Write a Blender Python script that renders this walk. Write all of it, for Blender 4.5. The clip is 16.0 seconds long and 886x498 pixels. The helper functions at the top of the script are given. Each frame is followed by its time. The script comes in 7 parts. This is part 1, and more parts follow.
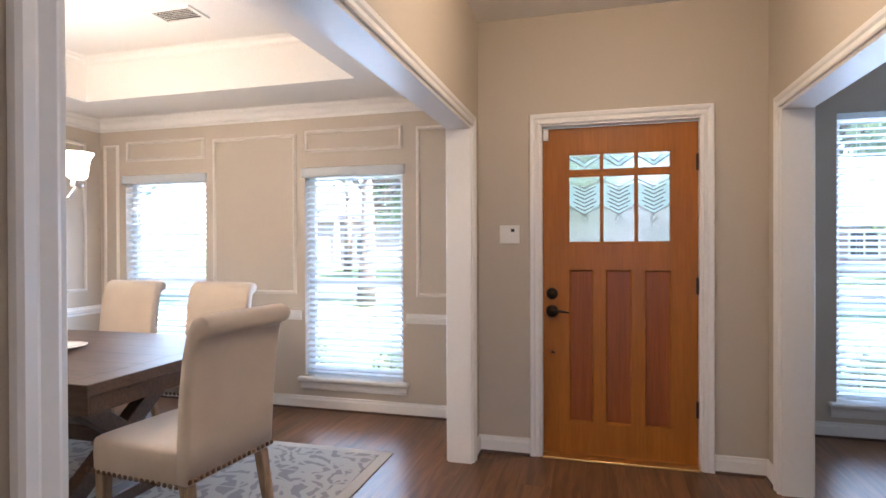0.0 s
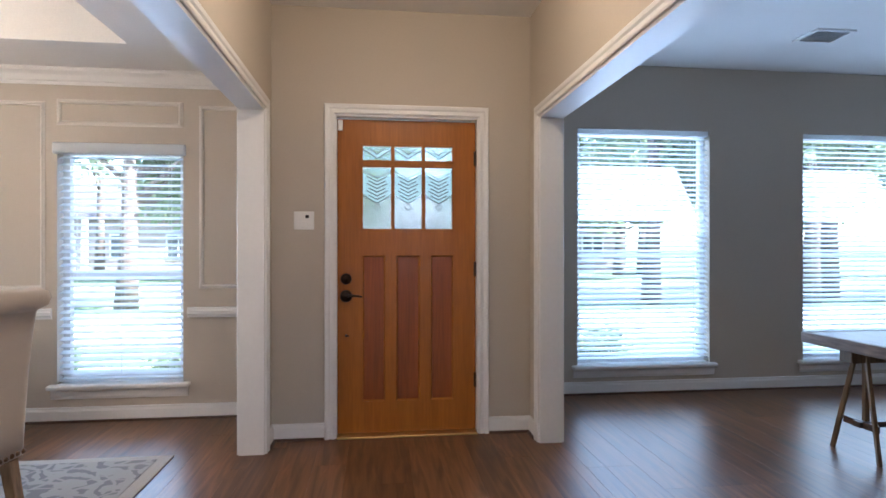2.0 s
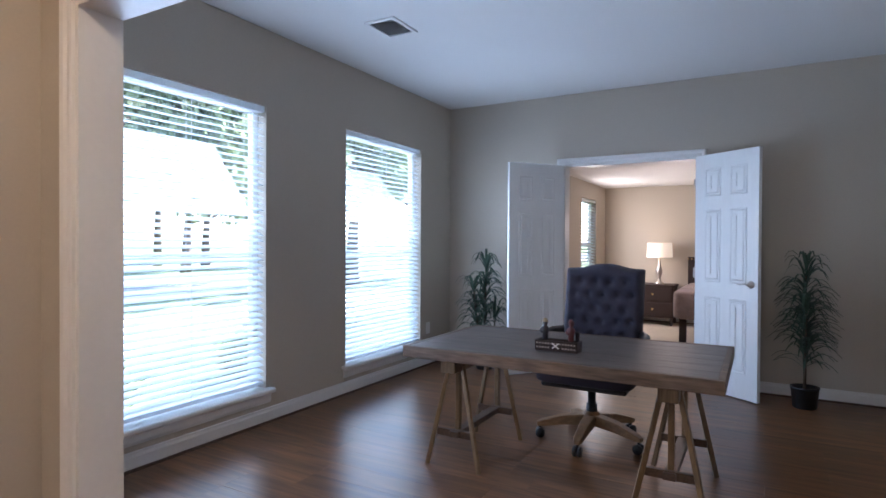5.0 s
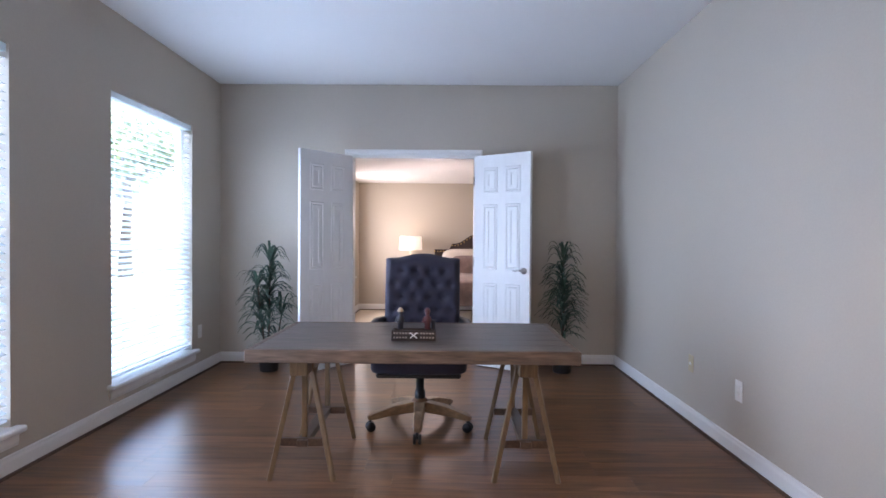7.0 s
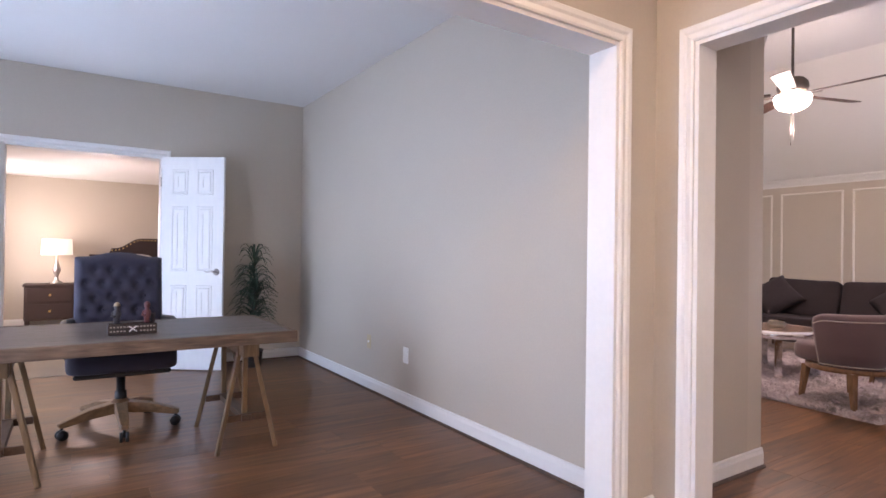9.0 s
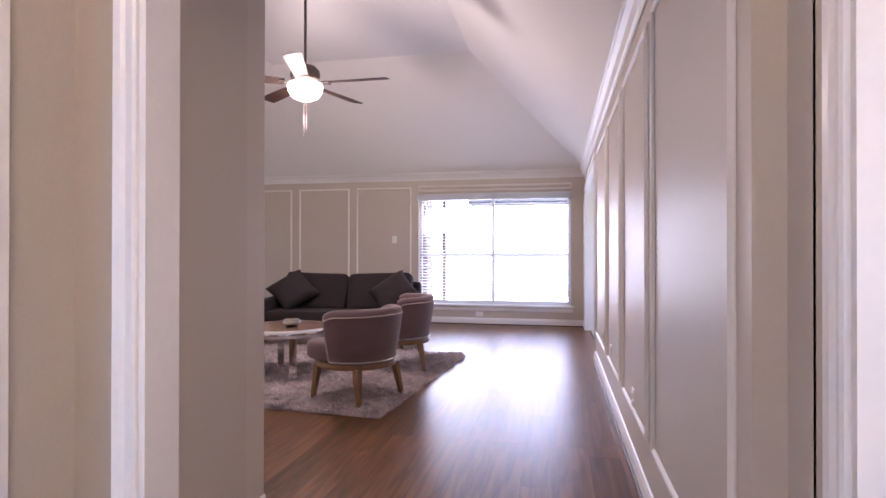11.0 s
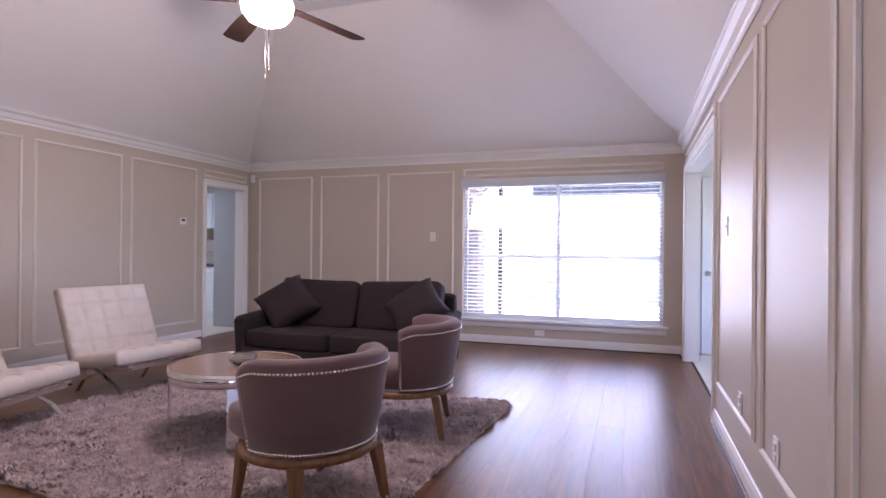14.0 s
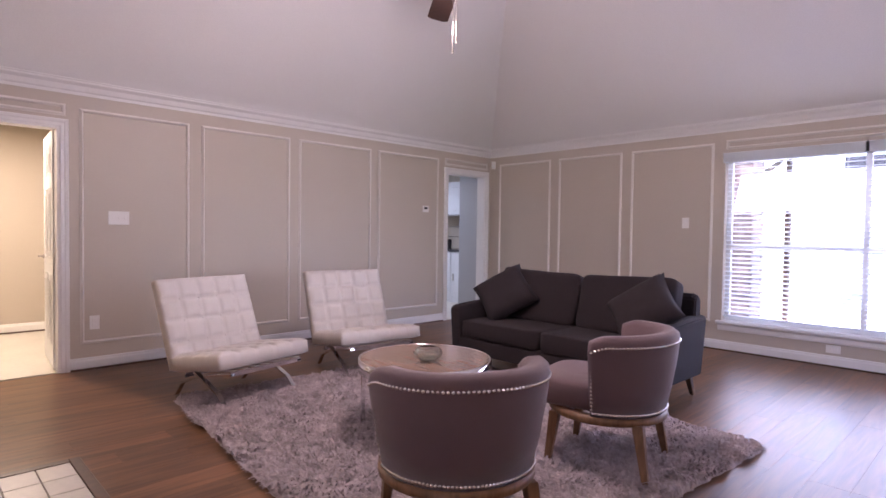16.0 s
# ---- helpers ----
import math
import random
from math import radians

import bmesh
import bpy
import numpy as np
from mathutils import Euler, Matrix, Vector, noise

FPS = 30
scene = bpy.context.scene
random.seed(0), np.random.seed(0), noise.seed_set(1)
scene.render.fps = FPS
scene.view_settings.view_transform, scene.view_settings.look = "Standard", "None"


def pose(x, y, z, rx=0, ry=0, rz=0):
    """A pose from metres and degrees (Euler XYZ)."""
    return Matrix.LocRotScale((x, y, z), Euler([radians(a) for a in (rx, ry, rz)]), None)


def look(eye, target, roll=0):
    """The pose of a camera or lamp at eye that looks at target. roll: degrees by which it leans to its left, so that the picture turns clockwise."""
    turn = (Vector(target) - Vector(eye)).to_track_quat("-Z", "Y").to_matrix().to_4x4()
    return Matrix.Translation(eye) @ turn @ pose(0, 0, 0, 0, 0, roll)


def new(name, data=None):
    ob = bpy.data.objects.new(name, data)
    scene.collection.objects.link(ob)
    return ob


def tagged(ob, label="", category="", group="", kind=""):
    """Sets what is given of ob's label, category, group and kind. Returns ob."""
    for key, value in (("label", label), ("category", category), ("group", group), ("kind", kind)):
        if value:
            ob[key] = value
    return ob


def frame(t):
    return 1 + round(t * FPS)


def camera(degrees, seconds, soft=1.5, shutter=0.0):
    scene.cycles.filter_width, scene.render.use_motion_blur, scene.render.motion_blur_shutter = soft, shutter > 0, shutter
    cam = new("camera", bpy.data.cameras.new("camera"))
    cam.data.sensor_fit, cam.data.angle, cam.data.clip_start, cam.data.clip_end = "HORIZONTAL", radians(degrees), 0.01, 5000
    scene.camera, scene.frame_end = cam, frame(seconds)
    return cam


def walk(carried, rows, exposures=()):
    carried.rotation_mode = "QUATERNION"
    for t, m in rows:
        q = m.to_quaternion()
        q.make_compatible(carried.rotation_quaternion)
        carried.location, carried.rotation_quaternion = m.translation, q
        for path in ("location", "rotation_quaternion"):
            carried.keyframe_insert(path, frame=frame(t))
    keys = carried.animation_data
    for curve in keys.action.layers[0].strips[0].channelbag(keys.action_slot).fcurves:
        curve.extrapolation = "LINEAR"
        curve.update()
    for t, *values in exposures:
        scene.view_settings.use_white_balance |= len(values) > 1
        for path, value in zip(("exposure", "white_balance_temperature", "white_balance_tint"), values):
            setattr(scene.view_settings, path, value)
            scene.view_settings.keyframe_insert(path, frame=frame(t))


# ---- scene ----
cam = camera(76.6, 16.0, soft=1.6)
EXPOSURE = 3.5
PATH = [
    (0, (-0.111, 1.191, 1.311), (-0.640, 3.120, 1.299), -0.2),
    (0.5, (-0.163, 1.071, 1.295), (-0.528, 3.039, 1.283), -0.1),
    (1, (-0.175, 1.029, 1.282), (-0.387, 3.020, 1.265), 0.0),
    (1.5, (-0.212, 0.986, 1.244), (-0.202, 2.986, 1.237), 0.1),
    (2, (-0.183, 1.100, 1.203), (0.050, 3.086, 1.202), 0.0),
    (2.5, (-0.141, 1.305, 1.236), (0.358, 3.242, 1.227), 0.1),
    (3, (-0.133, 1.538, 1.219), (0.634, 3.385, 1.215), 0.0),
    (3.5, (-0.191, 1.797, 1.233), (0.871, 3.492, 1.224), 0.0),
    (4, (-0.181, 2.071, 1.233), (1.127, 3.584, 1.223), 0.1),
    (4.5, (-0.149, 2.319, 1.230), (1.388, 3.599, 1.226), 0.1),
    (5, (-0.173, 2.571, 1.258), (1.568, 3.555, 1.237), 0.3),
    (7.5, (-0.268, 3.421, 1.210), (1.727, 3.283, 1.184), 0.4),
    (8, (-0.422, 3.486, 1.235), (1.554, 3.182, 1.213), 0.5),
    (8.5, (-0.556, 3.596, 1.218), (1.338, 2.955, 1.207), 0.6),
    (9, (-0.716, 3.780, 1.140), (0.951, 2.675, 1.158), 0.8),
    (9.5, (-0.699, 3.850, 1.135), (0.623, 2.349, 1.166), 0.4),
    (10, (-0.611, 3.605, 1.141), (0.347, 1.850, 1.162), 0.1),
    (12.5, (-0.134, 1.725, 1.173), (-0.035, -0.273, 1.179), 0.2),
    (13, (-0.169, 1.398, 1.172), (0.037, -0.592, 1.181), 0.2),
    (13.5, (-0.207, 1.122, 1.165), (0.216, -0.833, 1.178), 0.3),
    (14, (-0.213, 0.908, 1.178), (0.424, -0.988, 1.183), 0.5),
    (14.5, (-0.243, 0.735, 1.182), (0.600, -1.082, 1.173), 0.4),
    (15, (-0.320, 0.585, 1.206), (0.773, -1.093, 1.183), 0.6),
    (15.5, (-0.365, 0.442, 1.196), (0.907, -1.104, 1.155), 0.6),
    (16, (-0.358, 0.236, 1.216), (1.081, -1.154, 1.156), 0.8),
]

walk(cam, [(t, look(eye, target, roll)) for t, eye, target, roll in PATH],
     exposures=[(0.0, EXPOSURE - 0.10, 5700, 17), (0.5, EXPOSURE - 0.2, 5700, 16), (1.0, EXPOSURE - 0.22, 5650, 15), (1.5, EXPOSURE - 0.2, 5550, 15), (2.4, EXPOSURE - 0.38, 5300, 13), (3.5, EXPOSURE - 0.2, 5450, 15), (5.0, EXPOSURE - 0.2, 5650, 18),
                (7.5, EXPOSURE + 0.36, 5850, 22), (8.0, EXPOSURE + 0.34, 5850, 22), (9.0, EXPOSURE + 0.5, 6100, 27), (10.0, EXPOSURE + 0.2, 5950, 28), (12.5, EXPOSURE + 0.16, 5700, 34), (13.5, EXPOSURE + 0.06, 5650, 33),
                (14.5, EXPOSURE - 0.08, 5600, 32), (15.0, EXPOSURE - 0.14, 5620, 33), (15.4, EXPOSURE - 0.10, 5650, 34), (16.0, EXPOSURE + 0.06, 5650, 35)])

# ---- light ----
world = bpy.data.worlds.new("world")
scene.world = world
world.use_nodes = True
wn = world.node_tree.nodes
sky = wn.new("ShaderNodeTexSky")
sky.sky_type = "NISHITA"
sky.sun_disc = False
sky.sun_elevation = radians(48)
sky.sun_rotation = radians(112)
wn["Background"].inputs["Strength"].default_value = 0.13
world.node_tree.links.new(sky.outputs["Color"], wn["Background"].inputs["Color"])

sun_data = bpy.data.lights.new("sun", "SUN")
sun_data.energy, sun_data.angle, sun_data.color = 5.0, radians(0.6), (1.0, 0.95, 0.88)
sun = new("sun", sun_data)
sun.matrix_world = look((20, -8, 26), (0, 0, 0))


DIM = 0.0875


def area_light(name, eye, target, sx, sy, watts, color, spread=180):
    d = bpy.data.lights.new(name, "AREA")
    d.spread = radians(spread)
    d.shape, d.size, d.size_y, d.energy, d.color = "RECTANGLE", sx, sy, watts * DIM, color
    ob = new(name, d)
    ob.matrix_world = look(eye, target)
    return ob


def point_light(name, at, radius, watts, color):
    d = bpy.data.lights.new(name, "POINT")
    d.shadow_soft_size, d.energy, d.color = radius, watts * DIM, color
    ob = new(name, d)
    ob.location = at
    return ob


DAY = (0.66, 0.82, 1.0)
WARM = (1.0, 0.74, 0.46)
for name, x, y, out, z, sx, sy, lift, inner, outer, tint in (
        ("study", 2.035, 5.56, 1, 1.22, 1.10, 1.86, 0.75, 27, 36, DAY), ("study", 4.07, 5.56, 1, 1.22, 1.10, 1.86, 0.75, 25, 34, DAY),
        ("dining", -1.965, 5.27, 1, 1.08, 0.76, 1.52, -0.05, 12, 13, DAY), ("dining", -3.74, 5.27, 1, 1.08, 0.76, 1.52, -0.05, 12, 13, DAY),
        ("living", 0.65, -6.06, -1, 1.18, 2.30, 1.58, 0.5, 20, 46, (0.90, 0.89, 0.98))):
    # daylight of the sky in the opening: before the glass, and what the slats pass on
    area_light("window_light_" + name, (x, y + out * 0.078, z), (x, y - out * 5, z), sx, sy, outer, tint)
    area_light("window_light_" + name, (x, y - out * 0.06, z), (x, y - out * 5, z + lift * 5), sx, sy, inner, tint, 140)
# added fill in the breakfast room; its source is unseen
area_light("fill_light_breakfast", (-2.55, -4.65, 1.4), (5, -4.65, 1.0), 2.0, 1.8, 15, (0.95, 0.93, 1.0))
point_light("fan_light", (1.97, -2.08, 2.42), 0.12, 94, (1.0, 0.82, 0.66))
point_light("chandelier_light", (-3.04, 3.42, 2.0), 0.25, 76, (1.0, 0.77, 0.52))
point_light("foyer_ceiling_light_lamp", (0.0, 3.3, 2.52), 0.12, 34, WARM)
point_light("bedside_light", (9.2, 3.95, 1.17), 0.09, 1.9, WARM)
area_light("bedroom_window_light", (8.47, 4.8, 1.3), (8.47, 0, 1.5), 0.8, 1.2, 34, (1.0, 0.87, 0.74))
point_light("bedroom_fan_light", (7.3, 3.5, 1.50), 0.14, 13, (1.0, 0.80, 0.68))
# warm fill added to brighten the hall, with no fixture
area_light("hall_fill_light", (6.3, -0.35, 2.3), (6.3, -0.35, 0), 0.3, 0.3, 75, (1.0, 0.82, 0.50))
# cool fill added for the kitchen doorway view; no lamp stands there
area_light("kitchen_fill_light", (7.0, -5.45, 2.35), (7.0, -5.45, 0), 0.8, 0.5, 36, (0.85, 0.97, 1.0))


# ---- materials ----
def mat(name, color, rough=0.6, metal=0.0, grain=0.0, grain_scale=60.0, stain=0.0, stain_scale=2.0, bump=0.0, bump_scale=200.0,
        stretch=(1, 1, 1), vary=0.0, coat=0.0, spec=0.5):
    m = bpy.data.materials.new(name)
    m.use_nodes = True
    nt = m.node_tree
    n, l = nt.nodes, nt.links
    b = n["Principled BSDF"]
    b.inputs["Roughness"].default_value = rough
    b.inputs["Metallic"].default_value = metal
    b.inputs["Specular IOR Level"].default_value = spec
    b.inputs["Coat Weight"].default_value = coat
    b.inputs["Coat Roughness"].default_value = 0.2
    co = n.new("ShaderNodeTexCoord")
    mp = n.new("ShaderNodeMapping")
    mp.inputs["Scale"].default_value = stretch
    l.new(co.outputs["Object"], mp.inputs["Vector"])
    vec = mp.outputs["Vector"]
    value = None

    def noisy(scale, amount, detail):
        t = n.new("ShaderNodeTexNoise")
        t.inputs["Scale"].default_value, t.inputs["Detail"].default_value = scale, detail
        l.new(vec, t.inputs["Vector"])
        r = n.new("ShaderNodeMapRange")
        r.inputs["From Min"].default_value, r.inputs["From Max"].default_value = 0.3, 0.7
        r.inputs["To Min"].default_value, r.inputs["To Max"].default_value = 1 - amount, 1 + amount
        l.new(t.outputs["Fac"], r.inputs["Value"])
        return r.outputs["Result"]

    def times(a, c):
        if a is None:
            return c
        k = n.new("ShaderNodeMath")
        k.operation = "MULTIPLY"
        l.new(a, k.inputs[0])
        l.new(c, k.inputs[1])
        return k.outputs[0]

    if grain:
        value = times(value, noisy(grain_scale, grain, 6))
    if stain:
        value = times(value, noisy(stain_scale, stain, 3))
    if vary:
        oi = n.new("ShaderNodeObjectInfo")
        r = n.new("ShaderNodeMapRange")
        r.inputs["To Min"].default_value, r.inputs["To Max"].default_value = 1 - vary, 1 + vary
        l.new(oi.outputs["Random"], r.inputs["Value"])
        value = times(value, r.outputs["Result"])
    if value is None:
        b.inputs["Base Color"].default_value = (*color, 1)
    else:
        mix = n.new("ShaderNodeMix")
        mix.data_type, mix.blend_type = "RGBA", "MULTIPLY"
        mix.inputs["Factor"].default_value = 1.0
        mix.inputs["A"].default_value = (*color, 1)
        l.new(value, mix.inputs["B"])
        l.new(mix.outputs["Result"], b.inputs["Base Color"])
    if bump:
        t = n.new("ShaderNodeTexNoise")
        t.inputs["Scale"].default_value, t.inputs["Detail"].default_value = bump_scale, 4
        l.new(vec, t.inputs["Vector"])
        k = n.new("ShaderNodeBump")
        k.inputs["Strength"].default_value, k.inputs["Distance"].default_value = bump, 0.004
        l.new(t.outputs["Fac"], k.inputs["Height"])
        l.new(k.outputs["Normal"], b.inputs["Normal"])
    return m


def plank_material(name, dark, light, rough, seed_islands, along=1):
    m = bpy.data.materials.new(name)
    m.use_nodes = True
    nt = m.node_tree
    n, l = nt.nodes, nt.links
    b = n["Principled BSDF"]
    geo = n.new("ShaderNodeNewGeometry")
    oi = n.new("ShaderNodeObjectInfo")
    rnd = geo.outputs["Random Per Island"] if seed_islands else oi.outputs["Random"]
    co = n.new("ShaderNodeTexCoord")
    mp = n.new("ShaderNodeMapping")
    st = [22.0, 22.0, 22.0]
    st[along] = 1.6
    mp.inputs["Scale"].default_value = st
    l.new(geo.outputs["Position"], mp.inputs["Vector"])
    shift = n.new("ShaderNodeVectorMath")
    shift.operation = "MULTIPLY_ADD"
    comb = n.new("ShaderNodeCombineXYZ")
    for k in range(3):
        l.new(rnd, comb.inputs[k])
    l.new(comb.outputs[0], shift.inputs[0])
    shift.inputs[1].default_value = (37, 53, 11)
    l.new(mp.outputs["Vector"], shift.inputs[2])
    t = n.new("ShaderNodeTexNoise")
    t.inputs["Scale"].default_value, t.inputs["Detail"].default_value, t.inputs["Distortion"].default_value = 1.0, 8, 1.2
    l.new(shift.outputs[0], t.inputs["Vector"])
    fine = n.new("ShaderNodeTexNoise")
    fine.inputs["Scale"].default_value, fine.inputs["Detail"].default_value = 4.5, 6
    l.new(shift.outputs[0], fine.inputs["Vector"])
    ramp = n.new("ShaderNodeValToRGB")
    ramp.color_ramp.elements[0].position, ramp.color_ramp.elements[0].color = 0.30, (*dark, 1)
    ramp.color_ramp.elements[1].position, ramp.color_ramp.elements[1].color = 0.72, (*light, 1)
    l.new(t.outputs["Fac"], ramp.inputs["Fac"])
    r = n.new("ShaderNodeMapRange")
    r.inputs["To Min"].default_value, r.inputs["To Max"].default_value = 0.78, 1.2
    l.new(rnd, r.inputs["Value"])
    r2 = n.new("ShaderNodeMapRange")
    r2.inputs["From Min"].default_value, r2.inputs["From Max"].default_value = 0.35, 0.65
    r2.inputs["To Min"].default_value, r2.inputs["To Max"].default_value = 0.94, 1.06
    l.new(fine.outputs["Fac"], r2.inputs["Value"])
    k = n.new("ShaderNodeMath")
    k.operation = "MULTIPLY"
    l.new(r.outputs["Result"], k.inputs[0])
    l.new(r2.outputs["Result"], k.inputs[1])
    mix = n.new("ShaderNodeMix")
    mix.data_type, mix.blend_type = "RGBA", "MULTIPLY"
    mix.inputs["Factor"].default_value = 1.0
    l.new(ramp.outputs["Color"], mix.inputs["A"])
    l.new(k.outputs[0], mix.inputs["B"])
    l.new(mix.outputs["Result"], b.inputs["Base Color"])
    b.inputs["Specular IOR Level"].default_value = 0.26
    rr = n.new("ShaderNodeMapRange")
    rr.inputs["To Min"].default_value, rr.inputs["To Max"].default_value = rough - 0.04, rough + 0.06
    l.new(t.outputs["Fac"], rr.inputs["Value"])
    l.new(rr.outputs["Result"], b.inputs["Roughness"])
    bp = n.new("ShaderNodeBump")
    bp.inputs["Strength"].default_value, bp.inputs["Distance"].default_value = 0.06, 0.001
    l.new(fine.outputs["Fac"], bp.inputs["Height"])
    l.new(bp.outputs["Normal"], b.inputs["Normal"])
    return m


def glow(name, color, strength):
    m = bpy.data.materials.new(name)
    m.use_nodes = True
    b = m.node_tree.nodes["Principled BSDF"]
    b.inputs["Base Color"].default_value = (*color, 1)
    b.inputs["Emission Color"].default_value = (*color, 1)
    b.inputs["Emission Strength"].default_value = strength
    b.inputs["Roughness"].default_value = 0.3
    return m


def glass(name, color=(1, 1, 1), rough=0.0):
    m = bpy.data.materials.new(name)
    m.use_nodes = True
    b = m.node_tree.nodes["Principled BSDF"]
    b.inputs["Base Color"].default_value = (*color, 1)
    b.inputs["Transmission Weight"].default_value = 1.0
    b.inputs["Roughness"].default_value = rough
    b.inputs["IOR"].default_value = 1.45
    return m


PAINT = mat("wall_paint", (0.50, 0.445, 0.37), 0.72, grain=0.02, grain_scale=90, stain=0.025, stain_scale=0.8, bump=0.12, bump_scale=260)
PANEL_PAINT = mat("satin_wall_paint", (0.52, 0.462, 0.385), 0.48, grain=0.015, grain_scale=70, stain=0.02, stain_scale=0.9, bump=0.05, bump_scale=200)
CEIL = mat("ceiling_paint", (0.78, 0.77, 0.75), 0.85, grain=0.03, grain_scale=120, stain=0.02, stain_scale=0.7, bump=0.3, bump_scale=150)
TRIM = mat("white_trim_paint", (0.78, 0.77, 0.75), 0.38, grain=0.015, grain_scale=40, stain=0.02, stain_scale=2, bump=0.03)
PANEL_TRIM = mat("greige_moulding_paint", (0.71, 0.67, 0.61), 0.42, grain=0.015, grain_scale=40, stain=0.02, stain_scale=2, bump=0.03)
DOOR_WHITE = mat("white_door_paint", (0.78, 0.78, 0.77), 0.4, grain=0.02, grain_scale=30, stretch=(1, 1, 0.3), bump=0.02, bump_scale=60)
BLUE_GREY = mat("pale_blue_grey_paint", (0.38, 0.385, 0.40), 0.6, grain=0.02, grain_scale=90, stain=0.03, stain_scale=0.8, bump=0.1, bump_scale=260)
FLOOR_OBJ = plank_material("floor_planks", (0.086, 0.041, 0.019), (0.222, 0.106, 0.049), 0.31, False)
FLOOR_ISL = plank_material("floor_planks_far", (0.086, 0.041, 0.019), (0.222, 0.106, 0.049), 0.31, True)
JOINT = mat("floor_joint", (0.03, 0.018, 0.012), 0.8, grain=0.2)
FIR = mat("stained_fir", (0.34, 0.112, 0.008), 0.42, grain=0.13, grain_scale=9, stretch=(9, 9, 0.55), stain=0.10, stain_scale=1.4, bump=0.06, bump_scale=30, coat=0.06, spec=0.3)
FIR_PANEL = mat("stained_fir_panel", (0.255, 0.066, 0.010), 0.42, grain=0.14, grain_scale=9, stretch=(10, 10, 0.5), stain=0.14, stain_scale=1.6, bump=0.06, bump_scale=30, coat=0.06, spec=0.3)
BRONZE = mat("dark_bronze", (0.045, 0.030, 0.022), 0.38, 0.8, grain=0.25, grain_scale=80)
BRASS = mat("brass", (0.62, 0.45, 0.18), 0.3, 1.0, grain=0.1)
CHROME = mat("chrome", (0.78, 0.78, 0.80), 0.08, 1.0)
FAN_METAL = mat("satin_fan_metal", (0.12, 0.105, 0.095), 0.45, 1.0, grain=0.1, grain_scale=80)
NICKEL = mat("brushed_nickel", (0.55, 0.52, 0.50), 0.3, 1.0, grain=0.1, grain_scale=80)
PLASTIC = mat("white_plastic", (0.80, 0.79, 0.76), 0.4, grain=0.01)
SLAT = mat("white_blind_slat", (0.80, 0.82, 0.84), 0.45, grain=0.03, grain_scale=20, vary=0.03)
slat_nodes = SLAT.node_tree.nodes
thin = slat_nodes.new("ShaderNodeBsdfTranslucent")
thin.inputs["Color"].default_value = (0.80, 0.84, 0.86, 1)
blend = slat_nodes.new("ShaderNodeMixShader")
blend.inputs["Fac"].default_value = 0.5
SLAT.node_tree.links.new(slat_nodes["Principled BSDF"].outputs[0], blend.inputs[1])
SLAT.node_tree.links.new(thin.outputs[0], blend.inputs[2])
SLAT.node_tree.links.new(blend.outputs[0], slat_nodes["Material Output"].inputs["Surface"])
GLASS = glass("window_glass")
LEADED = glass("bevelled_glass", (0.86, 0.97, 0.98), 0.22)
TEXTURED = glass("textured_glass", (0.66, 0.74, 0.71), 0.35)
LEAD = mat("lead_came", (0.16, 0.17, 0.16), 0.45, 0.6, grain=0.2)
# near-black colour in place of the shade in hollows; also for displays
DARK = mat("dark_void", (0.02, 0.02, 0.022), 0.8, grain=0.1)
CARPET = mat("cream_carpet", (0.52, 0.45, 0.36), 0.95, grain=0.18, grain_scale=300, stain=0.06, stain_scale=2, bump=0.6, bump_scale=400)
TILE = mat("cream_tile", (0.62, 0.58, 0.50), 0.3, grain=0.05, grain_scale=30, stain=0.05, stain_scale=3, vary=0.05)
SHOE_WOOD = mat("dark_shoe_wood", (0.07, 0.038, 0.022), 0.5, grain=0.25, grain_scale=30)
HEARTH_WOOD = mat("hearth_edge_wood", (0.075, 0.035, 0.018), 0.4, grain=0.25, grain_scale=30)


# ---- shape helpers ----
def mesh_of(bm, name, smooth=False):
    me = bpy.data.meshes.new(name)
    bm.normal_update()
    bm.to_mesh(me)
    bm.free()
    if smooth:
        me.polygons.foreach_set("use_smooth", [True] * len(me.polygons))
    return me


def part(name, bm, material, parent=None, label="", smooth=False):
    ob = new(name, mesh_of(bm, name, smooth))
    ob.data.materials.append(material)
    if parent is not None:
        ob.parent = parent
    if label:
        tagged(ob, label)
    return ob


def thing(name, label, category, at=(0, 0, 0), turn=0.0, group="", kind=""):
    ob = new(name)
    ob.matrix_basis = pose(*at, 0, 0, turn)
    ob.empty_display_size = 0.1
    return tagged(ob, label, category, group, kind)


def structure(name, bm, material, label, category, smooth=False):
    ob = part(name, bm, material, None, "", smooth)
    return tagged(ob, label, category, "", "structure")


def box(bm, x0, y0, z0, x1, y1, z1, bevel=0.0, m=None, seg=1):
    vs = [bm.verts.new((x, y, z)) for x in (x0, x1) for y in (y0, y1) for z in (z0, z1)]
    fs = [bm.faces.new([vs[i] for i in q]) for q in ((0, 1, 3, 2), (4, 6, 7, 5), (0, 4, 5, 1), (2, 3, 7, 6), (0, 2, 6, 4), (1, 5, 7, 3))]
    if bevel:
        es = list({e for f in fs for e in f.edges})
        got = bmesh.ops.bevel(bm, geom=es, offset=bevel, segments=seg, affect="EDGES", profile=0.5)
        vs = list({v for f in got["faces"] for v in f.verts} | {v for v in vs if v.is_valid})
    if m is not None:
        bmesh.ops.transform(bm, matrix=m, verts=[v for v in vs if v.is_valid])
    return vs


def boxed(x0, y0, z0, x1, y1, z1, bevel=0.0, seg=1):
    bm = bmesh.new()
    box(bm, x0, y0, z0, x1, y1, z1, bevel, None, seg)
    return bm


